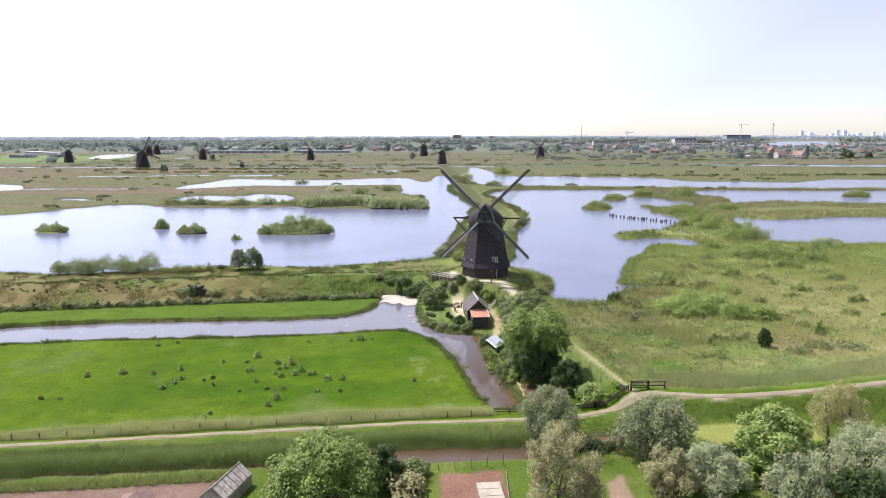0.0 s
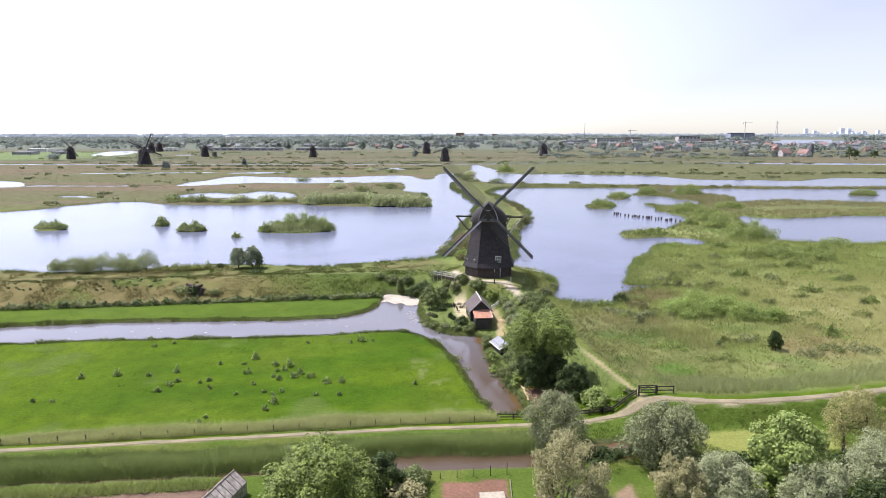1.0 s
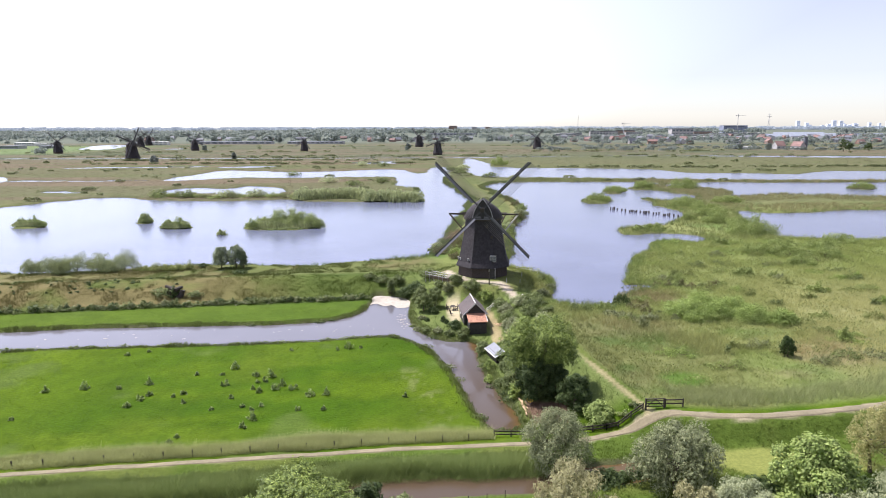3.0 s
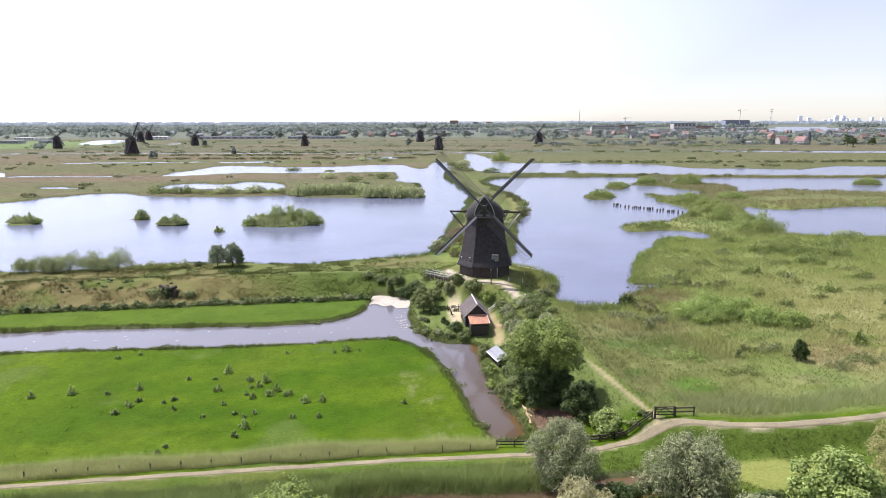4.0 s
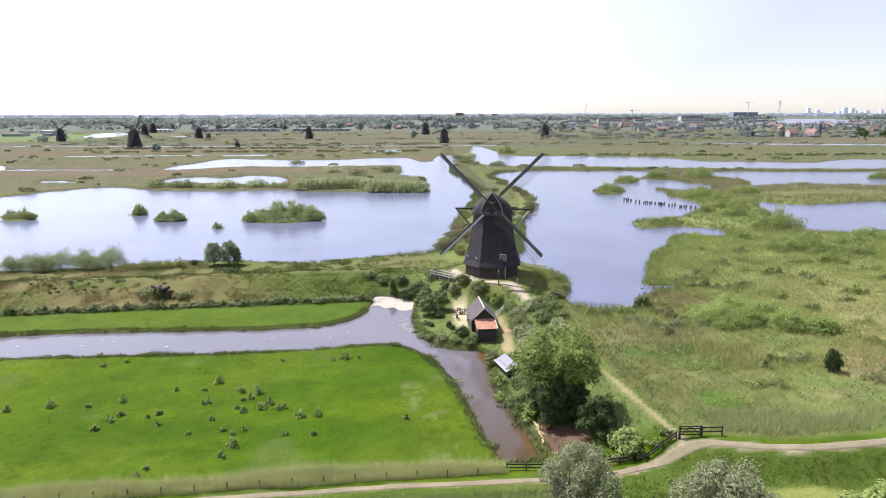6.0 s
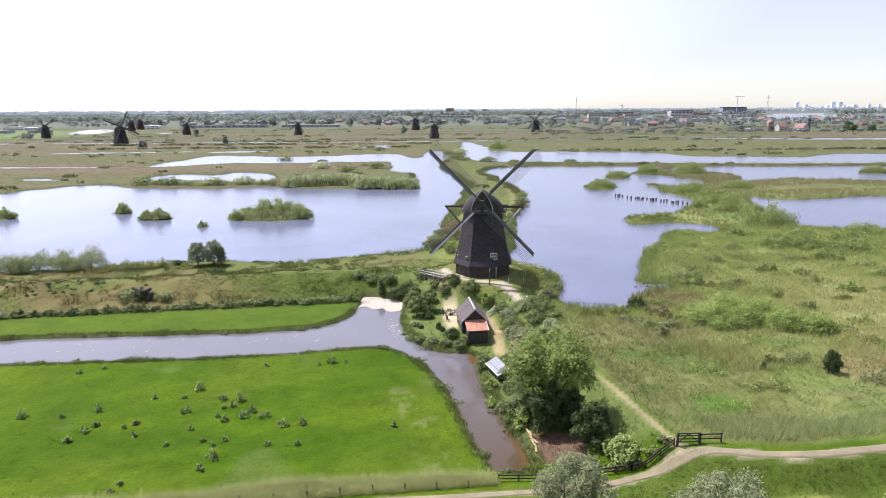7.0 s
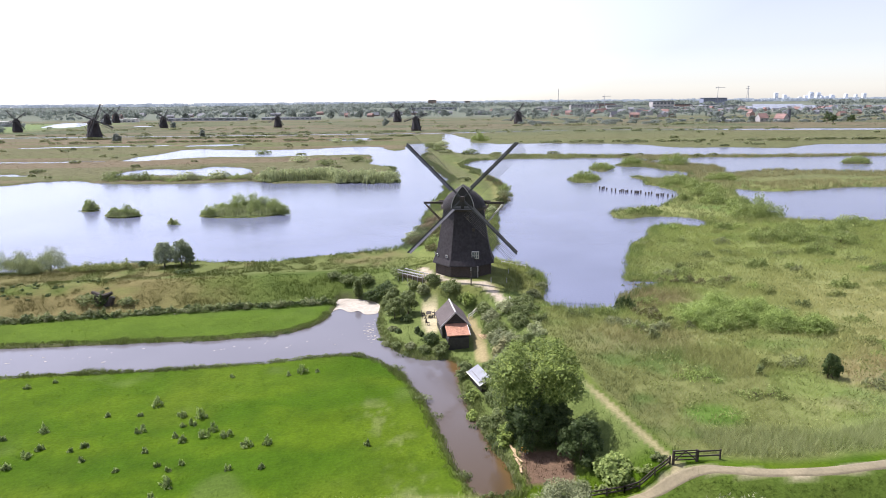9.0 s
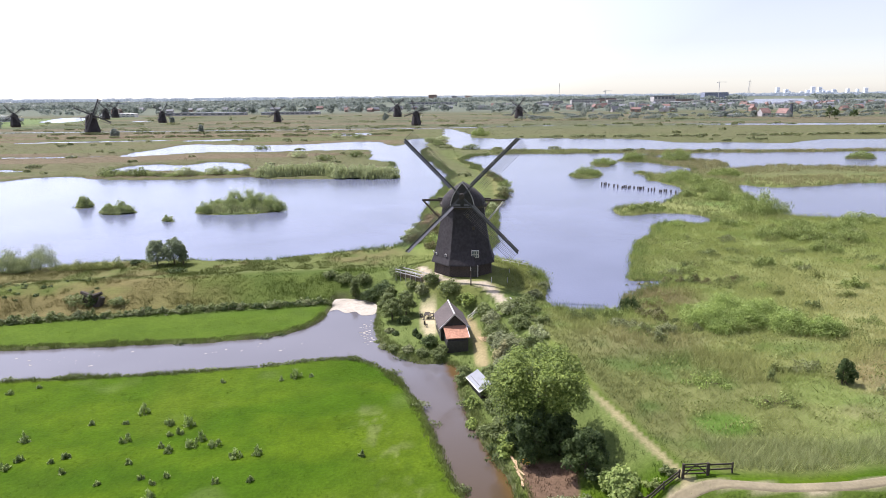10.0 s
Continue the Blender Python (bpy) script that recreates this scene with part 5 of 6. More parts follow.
for i, (x, y, hh, rr) in enumerate(((-2.6, 127.6, 3.9, 1.9), (-0.4, 130.2, 4.2, 2.0), (-3.4, 131.4, 3.6, 1.7))):
    tree(x, y, hh, rr, LEAF_MID, "small fruit tree on the garden lawn", 4200, 0.12, 0.16, 14, 61 + i, group="fruit trees on the lawn")
for x, s, hh, rr in ((-52.6, 63, 5.5, 2.3), (-49.0, 64, 6.1, 2.1), (-47.2, 69, 4.6, 1.1)):
    tree(x, 161.6, hh, rr, LEAF_POLLARD, "pollard willow with a bushy head at the lake edge", int(5200 * rr), 0.12, 0.1, 26, s, slim=0.4, upright=0.25, group="pollard willows on the shore")
for i, (x, y, r, h) in enumerate(((-96, 157.2, 2.6, 3.4), (-91.6, 157.6, 3.4, 4.6), (-86.2, 158.2, 3.5, 5.0), (-81, 158.8, 3.3, 4.5), (-75.4, 159.6, 3.4, 5.2), (-89, 156.6, 2.4, 3.2), (-78.4, 158.0, 2.4, 3.0))):
    bush(x, y, r, h, LEAF_OSIER, "pale osier with many fanning stems on the shore", 7000, 0.12, 640 + i, 1.25, lobes=22, upright=0.6, ragged=0.3, name="osier", category="willow", group="osiers on the lake shore")
for i, x in enumerate((-70.5, -68.6, -66.4, -64.6, -62.4, -60.4)):
    bush(x, 158.4 + 0.12 * (x + 70) + 0.5 * (i % 2), 1.6, 1.5 + 0.3 * (i % 3), LEAF_HERB, "rank green herbs on the lake shore", 900, 0.12, 660 + i, 1.5, lobes=10, upright=0.4, ragged=0.6, group="herbs on the lake shore")
bush(-57.5, 162.5, 1.2, 1.3, LEAF_DARK, "dark low bush on the shore", 500, 0.16, 65)
bush(-46.5, 155.5, 1.6, 1.0, LEAF_DARK, "dark low bush on the dike", 500, 0.16, 66, 1.6)
stump = thing("dead_tree", "dark leaning dead tree trunk overgrown on the dike slope", "dead tree", at=pose(-54.6, 138.6, height(-54.6, 138.6)))
part("trunk", Geo().tube((0, 0, -0.3), (-1.0, 0.5, 1.6), 0.5, 0.35, 8).tube((-1.0, 0.5, 1.6), (-2.9, 1.0, 2.3), 0.5, 0.3, 7).tube((-0.9, 0.4, 1.5), (0.8, 0.6, 2.2), 0.5, 0.3, 7).tube((0.2, 0.1, -0.3), (0.9, 0.4, 1.5), 0.6, 0.5, 8).tube((-1.6, 0.4, -0.3), (-2.2, 0.7, 1.6), 0.6, 0.5, 8), DARK_TIMBER, stump)
bush(-55.4, 138.9, 1.7, 2.2, LEAF_DARK, "dark ivy grown over the dead trunk", 1100, 0.13, 69, ragged=0.8)
bush(-57.4, 139.5, 2.6, 1.9, LEAF_MID, "tangled bush round the dead trunk", 1400, 0.15, 67, 1.6)
bush(-51.2, 139.0, 1.6, 1.5, LEAF_MID, "tangled bush round the dead trunk", 700, 0.15, 68, 1.4)
tree(52.6, 97.0, 3.4, 1.1, LEAF_DARK, "single dark upright bush standing in the marsh", 3000, 0.12, 0.0, 16, 70, name="bush", category="bush", stems=3, upright=0.3)
bush(44.3, 98.6, 0.55, 2.1, LEAF_MID, "thin green sapling standing in the marsh", 260, 0.12, 71, lobes=5, ragged=0.4)
for i, (x, y, r, h, m) in enumerate(((14.2, 103.6, 1.9, 2.4, LEAF_WILLOW), (17.2, 102.0, 1.8, 2.0, LEAF_MID), (16.8, 110.2, 2.0, 2.4, LEAF_MID), (18.6, 113.0, 1.7, 1.7, LEAF_WILLOW), (18.0, 106.8, 1.6, 1.6, LEAF_MID), (17.6, 121.5, 1.9, 1.9, LEAF_MID), (15.4, 123.6, 1.7, 2.2, LEAF_WILLOW), (20.0, 119.0, 1.5, 1.4, LEAF_MID), (19.6, 124.6, 1.6, 1.4, LEAF_MID), (14.6, 99.4, 1.7, 2.2, LEAF_MID), (17.6, 97.0, 1.5, 1.5, LEAF_MID), (13.0, 110.4, 1.6, 2.6, LEAF_OLIVE))):
    bush(x, y, r, h, m, "rough grey-green shrub overgrowing the path", int(500 + 300 * r * h), 0.13, 600 + i, 1.2, group="shrubs along the overgrown path", ragged=0.5)
for i, (x, y, r, h, st) in enumerate(((45.6, 118.5, 3.8, 3.0, 1.4), (51, 117, 3.2, 2.8, 1.4), (56.5, 114.5, 3.4, 3.0, 1.3), (50, 122.5, 3.6, 3.2, 1.4), (55.5, 120.5, 3.4, 3.0, 1.3), (60.5, 112.5, 2.6, 2.8, 1.2), (47, 115.4, 2.4, 2.2, 1.5))):
    bush(x, y, r, h * 1.1, LEAF_LIME, "broad fresh green willow scrub in the marsh", 12000, 0.1, 71 + i, st, lobes=24, group="willow scrub in the marsh", name="willow_bush", upright=0.2, ragged=0.3)
for i, (x, y, r, h) in enumerate(((88, 176, 4.0, 3.2), (95, 172, 4.6, 3.4), (103, 170, 4.4, 3.0), (100, 185, 4.0, 2.8), (92, 161, 3.4, 2.6), (110, 182, 4.6, 3.0), (120, 190, 4.4, 2.8), (36.2, 126.2, 1.5, 2.1), (84, 190, 2.4, 1.8),
                                  (72, 150, 2.2, 1.8), (66, 104, 1.2, 2.0), (80, 135, 2.0, 1.6), (92, 120, 2.4, 1.8))):
    bush(x, y, r, h, LEAF_SCRUB if i != 7 else LEAF_DARK, "rounded green scrub in the marsh grass", int(1100 + 150 * r * h), 0.18, 90 + i, 1.4, group="marsh scrub", lobes=18, upright=0.4, ragged=0.7)
for i, (x, y, r, h) in enumerate(((101.5, 206, 7.8, 5.4), (102, 232, 6, 3.2), (107, 250, 6.5, 3.4), (95, 240, 3, 2.2), (112, 268, 6, 3.4), (139, 357, 9, 5.2), (118, 362, 6, 4.6), (112, 288, 7, 3.0), (133, 292, 7, 3.2), (107, 278, 5, 2.6),
                                  (77, 302, 6, 3.2), (97, 344, 6, 2.8), (237, 356, 7, 2.8), (60, 572, 8, 6), (104, 220, 5, 3.2), (74, 216.5, 4, 1.8), (68, 214.5, 3, 1.6))):
    bush(x, y, r, h, LEAF_SCRUB, "rounded green willow scrub on a reed island", int(2600 + 120 * r * h), 0.22, 120 + i, 1.25, lobes=28, group="willow scrub on the reed islands", name="willow_bush", upright=0.45, ragged=0.8)
for i, (x, y, rx, ry, h, n) in enumerate(((-52.5, 229, 13, 7, 5.2, 3600), (-142, 232, 6, 2.8, 3.6, 1100), (-105, 241, 2.9, 2.2, 3.4, 600), (-89.5, 228, 5.4, 2.8, 3.4, 1100), (-69, 213.5, 1.6, 1.3, 2.4, 260))):
    reed_clump(x, y, rx, ry, h * 0.55, "tall pale reed and osier clump in the lake", n, 150 + i, "reed clumps in the lake", 0, 0.12)
for i, (x, y, r, h) in enumerate(((-62, 225, 2.6, 3.0), (-58.5, 228, 3.2, 4.4), (-54, 230, 3.6, 5.2), (-54.5, 226, 3.0, 4.2), (-49.5, 230, 3.6, 5.4), (-49, 226.5, 3.0, 4.2), (-45, 229.5, 3.4, 5.2), (-42, 227.5, 3.0, 4.2), (-39.6, 226.5, 2.2, 3.0),
                                  (-144, 232, 2.4, 2.8), (-140, 232, 2.6, 3.2), (-137, 231.5, 1.8, 2.2), (-105, 240.5, 2.2, 3.4), (-91.5, 227.5, 2.2, 2.6), (-88, 228, 2.4, 3.2), (-85.6, 227.6, 1.6, 2.0), (-69, 213.5, 1.3, 1.4))):
    bush(x, y, r, h, LEAF_ISLET, "rounded willow bush on a lake islet", int(1200 + 300 * r * h), 0.15, 880 + i, 1.2, lobes=14, group="willow bushes on the islets", name="willow_bush", upright=0.45, ragged=0.5)
for i in range(16):
    t = i / 15
    reed_clump(-62 + 54 * t + rng.normal(0, 1.5), 312 + 6 * math.sin(5 * t) + rng.normal(0, 2), 4.6, 5.5, 5.0, "pale green scrub and reed along the island shore", 420, 170 + i, "scrub along the island shore", 0, 0.36)
for i, (x, y) in enumerate(((-100, 320), (-120, 322), (-134, 324), (-86, 322), (-45, 380), (-30, 400), (-62, 400), (-98, 470), (-40, 560), (-60, 575), (40, 440), (20, 470), (26, 520), (16, 505), (3, 196), (1, 188), (5, 192), (0, 181),
                            (26, 224), (31, 243), (22, 208), (34.5, 260))):
    near = y < 265
    bush(x, y, (2.0 if near else 5.5), (1.9 if near else 4.2), LEAF_MID if i % 3 else REED_LIGHT, "green willow scrub at the water's edge", 700, 0.18 if near else 0.36, 190 + i, 1.3, group="scrub at the water's edge")

# willow scrub along the strip before the far pool
gs = random.Random(43)
for i in range(16):
    x = -132 + 4.4 * i + gs.uniform(-1, 1)
    bush(x, 319.5 + 3 * math.sin(0.7 * i) + gs.uniform(-1.5, 1.5), gs.uniform(2.2, 3.6), gs.uniform(1.8, 3.4), (LEAF_ISLET, LEAF_SCRUB, LEAF_SEDGE)[i % 3], "low willow scrub on the strip before the pool", 900, 0.2, 960 + i, 1.5, group="scrub before the far pool", name="willow_bush", lobes=12, upright=0.4, ragged=0.6)

# dry brush along the spit behind the mill
for i, (x, y, r, h) in enumerate(((1.2, 178, 2.2, 2.2), (3.4, 183, 2.6, 2.6), (5.8, 178, 2.2, 1.8), (6.4, 188, 2.6, 2.8), (9.4, 184, 2.2, 1.8), (8.6, 196, 2.6, 3.0), (11.6, 205, 2.4, 2.6), (5.2, 171, 1.8, 1.5), (9.6, 173, 1.8, 1.4),
                                  (13.0, 190, 2.0, 1.8), (24.0, 212, 2.0, 1.8), (28.6, 230, 2.4, 2.4), (32.4, 243, 2.6, 2.6), (35.2, 256, 2.6, 2.8), (36.8, 270, 2.6, 2.6), (36.6, 284, 2.4, 2.4), (34.8, 300, 2.4, 2.2), (14.2, 228, 2.2, 2.0), (16.6, 250, 2.2, 2.0))):
    bush(x, y, r, h, (LEAF_RUSH, LEAF_SEDGE, LEAF_SCRUB, LEAF_RUSH)[i % 4], "rough brown-green brush on the reedy spit", int(700 + 120 * r * h), 0.16, 930 + i, 1.3, group="brush along the spit", lobes=12, upright=0.35, ragged=0.7)

# thickets that break up the marsh
gm = random.Random(31)
for i, (x, y) in enumerate([(41 + 1.8 * k + gm.uniform(-0.6, 0.6), 141 - 0.14 * k + gm.uniform(-0.5, 0.5)) for k in range(12)] + [(36.8, 125.6), (37.2, 122.4), (38.8, 120.2), (40.8, 118.6), (39.6, 123.2)]):
    bush(x, y, gm.uniform(0.8, 1.4), gm.uniform(1.0, 1.7), LEAF_RUSH if i % 3 else LEAF_MID, "brown-green sedge thicket along the marsh inlet", 600, 0.13, 720 + i, 1.4, group="sedge thickets along the inlet", upright=0.3, ragged=0.5)
tx, ty0 = np.array([gm.uniform(24, 112) for _ in range(150)]), np.array([gm.uniform(88, 195) for _ in range(150)])
_, td, tl, _ = survey(tx, ty0)
keep = [k for k in range(150) if td[k] > 8 and tl[k] > 2][:84]
for i, k in enumerate(keep):
    m = (LEAF_SEDGE, LEAF_SCRUB, LEAF_HERB, LEAF_MID, LEAF_LIME, LEAF_HERB)[i % 6]
    bush(tx[k], ty0[k], gm.uniform(0.9, 2.8), gm.uniform(0.8, 1.7), m, "low rank herb thicket in the marsh", 900, 0.13, 800 + i, 1.6, group="herb thickets in the marsh", name="herb_thicket", upright=0.35, ragged=0.7, lobes=12)
for i, (x, y) in enumerate(((33.4, 117.8), (35.2, 116.2), (36.6, 114.6), (38.4, 115.4), (31.8, 119.0))):
    bush(x, y, 1.6, 1.3, LEAF_SEDGE, "grey-green herb thicket beside the inlet", 1000, 0.13, 790 + i, 1.3, group="grey herbs beside the inlet", upright=0.2, ragged=0.5)

# hedge at the foot of the dike, tussocks on its slope
for i in range(84):
    t = i / 83
    x = -98 + 84 * t + rng.normal(0, 1)
    y = np.interp(x, [-101, -52, -25, -6], [141.5, 148, 151, 153]) - 13.4 + rng.normal(0, 0.4)
    bush(x, y, 1.1 + 0.5 * (i % 3 == 0), 0.7 + 0.7 * rng.random(), (LEAF_MID, LEAF_SEDGE, LEAF_DARK, LEAF_MID)[i % 4], "rough green hedge shrub at the dike foot", 380, 0.15, 1420 + i, 1.6, group="hedge shrubs along the dike foot", name="hedge_shrub", ragged=0.7)
for i in range(110):
    x, y = -114 + 62 * rng.random() ** 1.3, 0
    y = np.interp(x, [-140, -101, -52], [137, 141.5, 148]) - 6 + 10 * rng.random()
    bush(x, y, 0.25 + 0.3 * rng.random() ** 2, 0.3 + 0.25 * rng.random(), LEAF_DARK if i % 3 else LEAF_MID, "dark rush tussock on the dike slope", 90, 0.11, 460 + i, 1.4, name="rush_tussock", category="rushes", group="rush tussocks on the dike", lobes=5)

# weeds in the meadow
WEEDS = [(-31.1, 99, 1.2), (-24.8, 95.5, 1.2), (-25.2, 94, 0.9), (-23.2, 91.2, 1.2), (-22.5, 92.4, 1.0), (-20.6, 91, 1.1), (-17.8, 88.5, 1.1), (-15.7, 89, 0.9), (-27.1, 96, 0.9), (-30.7, 92.6, 1.1), (-25.2, 90.2, 0.9),
         (-35.3, 89.7, 0.9), (-41.7, 93.3, 1.1), (-40.5, 88, 1.1), (-14.8, 107.6, 1.3), (-50, 91.8, 1.2), (-23.9, 81.6, 1.2), (-24.4, 79.4, 0.9), (-54.9, 90.7, 1.0), (-50.1, 105.3, 0.9), (-40, 89.4, 0.8), (-41.5, 85.8, 0.9)]
SMALL = [(-26.3, 91.1), (-28.4, 88.1), (-30, 84.5), (-26.1, 85.3), (-24.6, 84.3), (-23.7, 85.4), (-15.3, 84.2), (-16.6, 107), (-12.9, 107.9), (-24.1, 106.9), (-18.6, 84.1), (-4.8, 88), (-36.5, 88.8), (-34.4, 86.8),
         (-36, 96.5), (-32.2, 96.5), (-31.5, 77), (-31.9, 75.7), (-54.2, 82.1), (-56.9, 82.2), (-45.2, 91.7), (-47.4, 106.9), (-26.2, 93.6)]
for i, (x, y, s) in enumerate(WEEDS + [(x, y, 0.6) for x, y in SMALL]):
    bush(x, y, s * 0.68, s * 0.8, LEAF_WEED, "dark nettle and dock clump in the grazed meadow" if s > 0.7 else "small dock plant in the grazed meadow", int(150 + 200 * s), 0.11, 230 + i, 1.1, name="weed_clump", category="weeds", group="weed clumps in the meadow", lobes=10, upright=0.35, ragged=0.9)

# ---- reeds and grass ----
fan = lambda n, y0, y1, u=0.8: scatter(n, -u, u, y0, y1, True)
x, y = fan(90000, 120, 420)
meadow("shore_reeds", "green reeds along the lake shores", "reeds", x, y, lambda x, y: np.where(x < -14, 0.5, 1.1) + 0.7 * vnoise(x, y, 5, 5), 5, lambda x, y: 0.02 + y / 9000, lambda x, y, z, d, lk, dt: (d > 4) & (lk > -0.5) & (lk < 2.6) & ((x < -14) | (x > 24) | (y > 165)),
       add=(0.12, 0.19, 0.05), spread=0.5)
x, y = scatter(80000, 17, 165, 79, 205)
meadow("marsh_grass", "tall rough marsh grass with brown patches", "grass", x, y, lambda x, y: 0.3 + 0.6 * fnoise(x, y, 7, 15), 5, 0.03, lambda x, y, z, d, lk, dt: (d > 1.6) & (lk > 0.3) & (rng.random(len(x)) < 0.35 + 1.2 * fnoise(x, y, 5, 19) * (y < 150)),
       tint=(1.65, 1.65, 1.5), spread=0.45, lean=0.9)
x, y = scatter(60000, 50, 300, 196, 430)
meadow("island_reeds", "tall reeds and herbs covering the low islands", "reeds", x, y, lambda x, y: 0.5 + 1.9 * fnoise(x, y, 9, 93) ** 1.5, 6, lambda x, y: 0.03 + y / 7000, lambda x, y, z, d, lk, dt: (d > 4) & (x + 9 * vnoise(x, y, 20, 115) < 128) & (lk > 0.1) & (lk < 22) & (rng.random(len(x)) < 0.25 + 1.5 * fnoise(x, y, 6, 95) ** 2), add=(0.27, 0.295, 0.115), spread=0.6, lean=0.5)
meadow("dry_reeds", "tall tan and olive reeds on the wide island", "reeds", x, y, lambda x, y: 0.5 + 1.9 * fnoise(x, y, 9, 93) ** 1.5, 6, lambda x, y: 0.03 + y / 7000, lambda x, y, z, d, lk, dt: (d > 4) & (x + 9 * vnoise(x, y, 20, 115) > 128) & (lk > 0.1) & (lk < 22) & (rng.random(len(x)) < 0.25 + 1.5 * fnoise(x, y, 6, 95) ** 2), add=(0.31, 0.29, 0.14), spread=0.6, lean=0.5)
x, y = scatter(24000, -10, 45, 165, 440)
meadow("spit_reeds", "reeds lining the narrow green spit", "reeds", x, y, lambda x, y: 0.5 + 1.6 * fnoise(x, y, 7, 97) ** 1.5, 6, lambda x, y: 0.03 + y / 7000, lambda x, y, z, d, lk, dt: (d > 4) & (lk > 0.0) & (lk < 2.5 + 3 * vnoise(x, y, 8, 99)), add=(0.16, 0.2, 0.08), spread=0.5, lean=0.45)
x, y = scatter(52000, 19, 160, 98, 206)
meadow("marsh_reeds", "tall rank reeds and sedge filling the marsh", "reeds", x, y, lambda x, y: 0.45 + 1.5 * fnoise(x, y, 8, 111) ** 1.6, 6, lambda x, y: 0.022 + y / 9000, lambda x, y, z, d, lk, dt: (d > 7) & (lk > 0.0) & (rng.random(len(x)) < 0.15 + 0.9 * smooth(0.4, 0.65, fnoise(x, y, 9, 113)) + smooth(6, 2, lk)), tint=(2.0, 1.95, 1.8), spread=0.4, lean=0.5)
gh = np.random.default_rng(77)
hx, hy = gh.uniform(20, 150, 12000), gh.uniform(82, 205, 12000)
hz, hd, hl, _ = survey(hx, hy)
grow = (hd > 6) & (hl > 1) & (gh.random(12000) < 2.6 * fnoise(hx, hy, 14, 105) ** 2.5)
hx, hy, hz = (q[grow][:1500] for q in (hx, hy, hz))
hs = gh.uniform(0.4, 1.3, len(hx)) * (1 + hy / 400)
herb = np.stack([hx, hy, hz + 0.3 * hs, hs * 1.3, hs, hs * gh.uniform(0.4, 0.85, len(hx))], 1)
hv, hf = leaf_cloud(herb, 54000, 0.15, 106, slim=0.4, upright=0.3)
tagged(new("marsh_herbs", mesh_np("marsh_herbs", hv, hf, LEAF_HERB)), "rank green herbs and sedge clumps in the marsh", "herbs", kind="stuff")
x, y = scatter(24000, 26, 110, 79, 100)
meadow("tall_reed_edge", "grey-green tall reeds along the track", "reeds", x, y, lambda x, y: 0.7 + 0.9 * fnoise(x, y, 5, 107), 8, 0.015, lambda x, y, z, d, lk, dt: (d > 1.8) & (d < 4 + 5 * vnoise(x, y, 9, 109)) & (x > 30) & (rng.random(len(x)) < 0.3 + 1.1 * fnoise(x, y, 2.2, 110)), add=(0.3, 0.335, 0.15), spread=0.7, lean=0.5, material=STALKS)
ty = lambda x: np.interp(x, [p[0] for p in TRACK], [p[1] for p in TRACK])
x = -75 + 81 * rng.random(26000)
y = ty(x) + 0.8 + 3.9 * rng.random(26000)
meadow("verge_grass", "tall pale seeding grass along the track", "grass", x, y, lambda x, y: 0.5 + 0.75 * vnoise(x, y, 4, 23), 7, 0.014, lambda x, y, z, d, lk, dt: (np.abs(y - ty(x) - 2.7) < 0.8 + 1.2 * vnoise(x, y, 5, 25)) & (dt > 0) & (rng.random(len(x)) < 0.25 + 1.1 * fnoise(x, y, 1.6, 26)), add=(0.43, 0.44, 0.2), spread=0.3, lean=0.8, material=STALKS)
x = -75 + 95 * rng.random(42000)
y = ty(x) - 1.6 - 6.4 * rng.random(42000)
meadow("ditch_reeds", "dense dark green reeds on the ditch bank", "reeds", x, y, lambda x, y: 0.4 + 0.75 * smooth(3.2, 0.6, ditch_dist(x, y)) + 0.7 * vnoise(x, y, 1.1, 57) ** 2, 6, 0.017, lambda x, y, z, d, lk, dt: (dt > -0.9) & (dt < 4.5) & (x < 11) & (y > np.interp(x, [-75, -50, -37, -19, -6, 8], [59, 61.6, 62.6, 64.1, 66, 66.4])), add=(0.26, 0.32, 0.11), spread=0.35, lean=0.55, material=STALKS)
ring = [p for p in DITCHES[0] if p[0] > -115]
pick = rng.integers(0, len(ring) - 1, 16000)
seg = np.array([math.dist(ring[i], ring[i + 1]) for i in range(len(ring) - 1)])
pick = rng.choice(len(seg), 16000, p=np.where(seg < 20, seg, 0) / seg[seg < 20].sum())
ra = np.array(ring)
t = rng.random(16000)
x = ra[pick, 0] * (1 - t) + ra[pick + 1, 0] * t + rng.normal(0, 0.9, 16000)
y = ra[pick, 1] * (1 - t) + ra[pick + 1, 1] * t + rng.normal(0, 0.9, 16000)
meadow("bank_grass", "rough grass and sedge on the ditch banks", "grass", x, y, lambda x, y: 0.22 + 0.6 * vnoise(x, y, 2.5, 27) ** 2, 6, 0.03, lambda x, y, z, d, lk, dt: (dt > -0.3) & (dt < 1.4) & (d < -1) & ((y < 134) | (x > -5)), add=(0.17, 0.2, 0.065), spread=0.25, material=STALKS)
for i in range(26):
    bx = -72 + 2.7 * i + rng.normal(0, 0.8)
    by = np.interp(bx, [-80, -66, -51, -38, -24, -12, -5], [107, 109, 109.9, 110.4, 111.8, 114, 113]) - 0.5
    if i % 5 != 3:
        bush(bx, by, 0.55 + 0.4 * rng.random(), 0.5 + 0.35 * rng.random(), LEAF_MID, "round sedge tussock on the ditch bank", 220, 0.1, 540 + i, 2.0, name="sedge_clump", category="sedge", group="sedge clumps on the ditch bank", lobes=6)
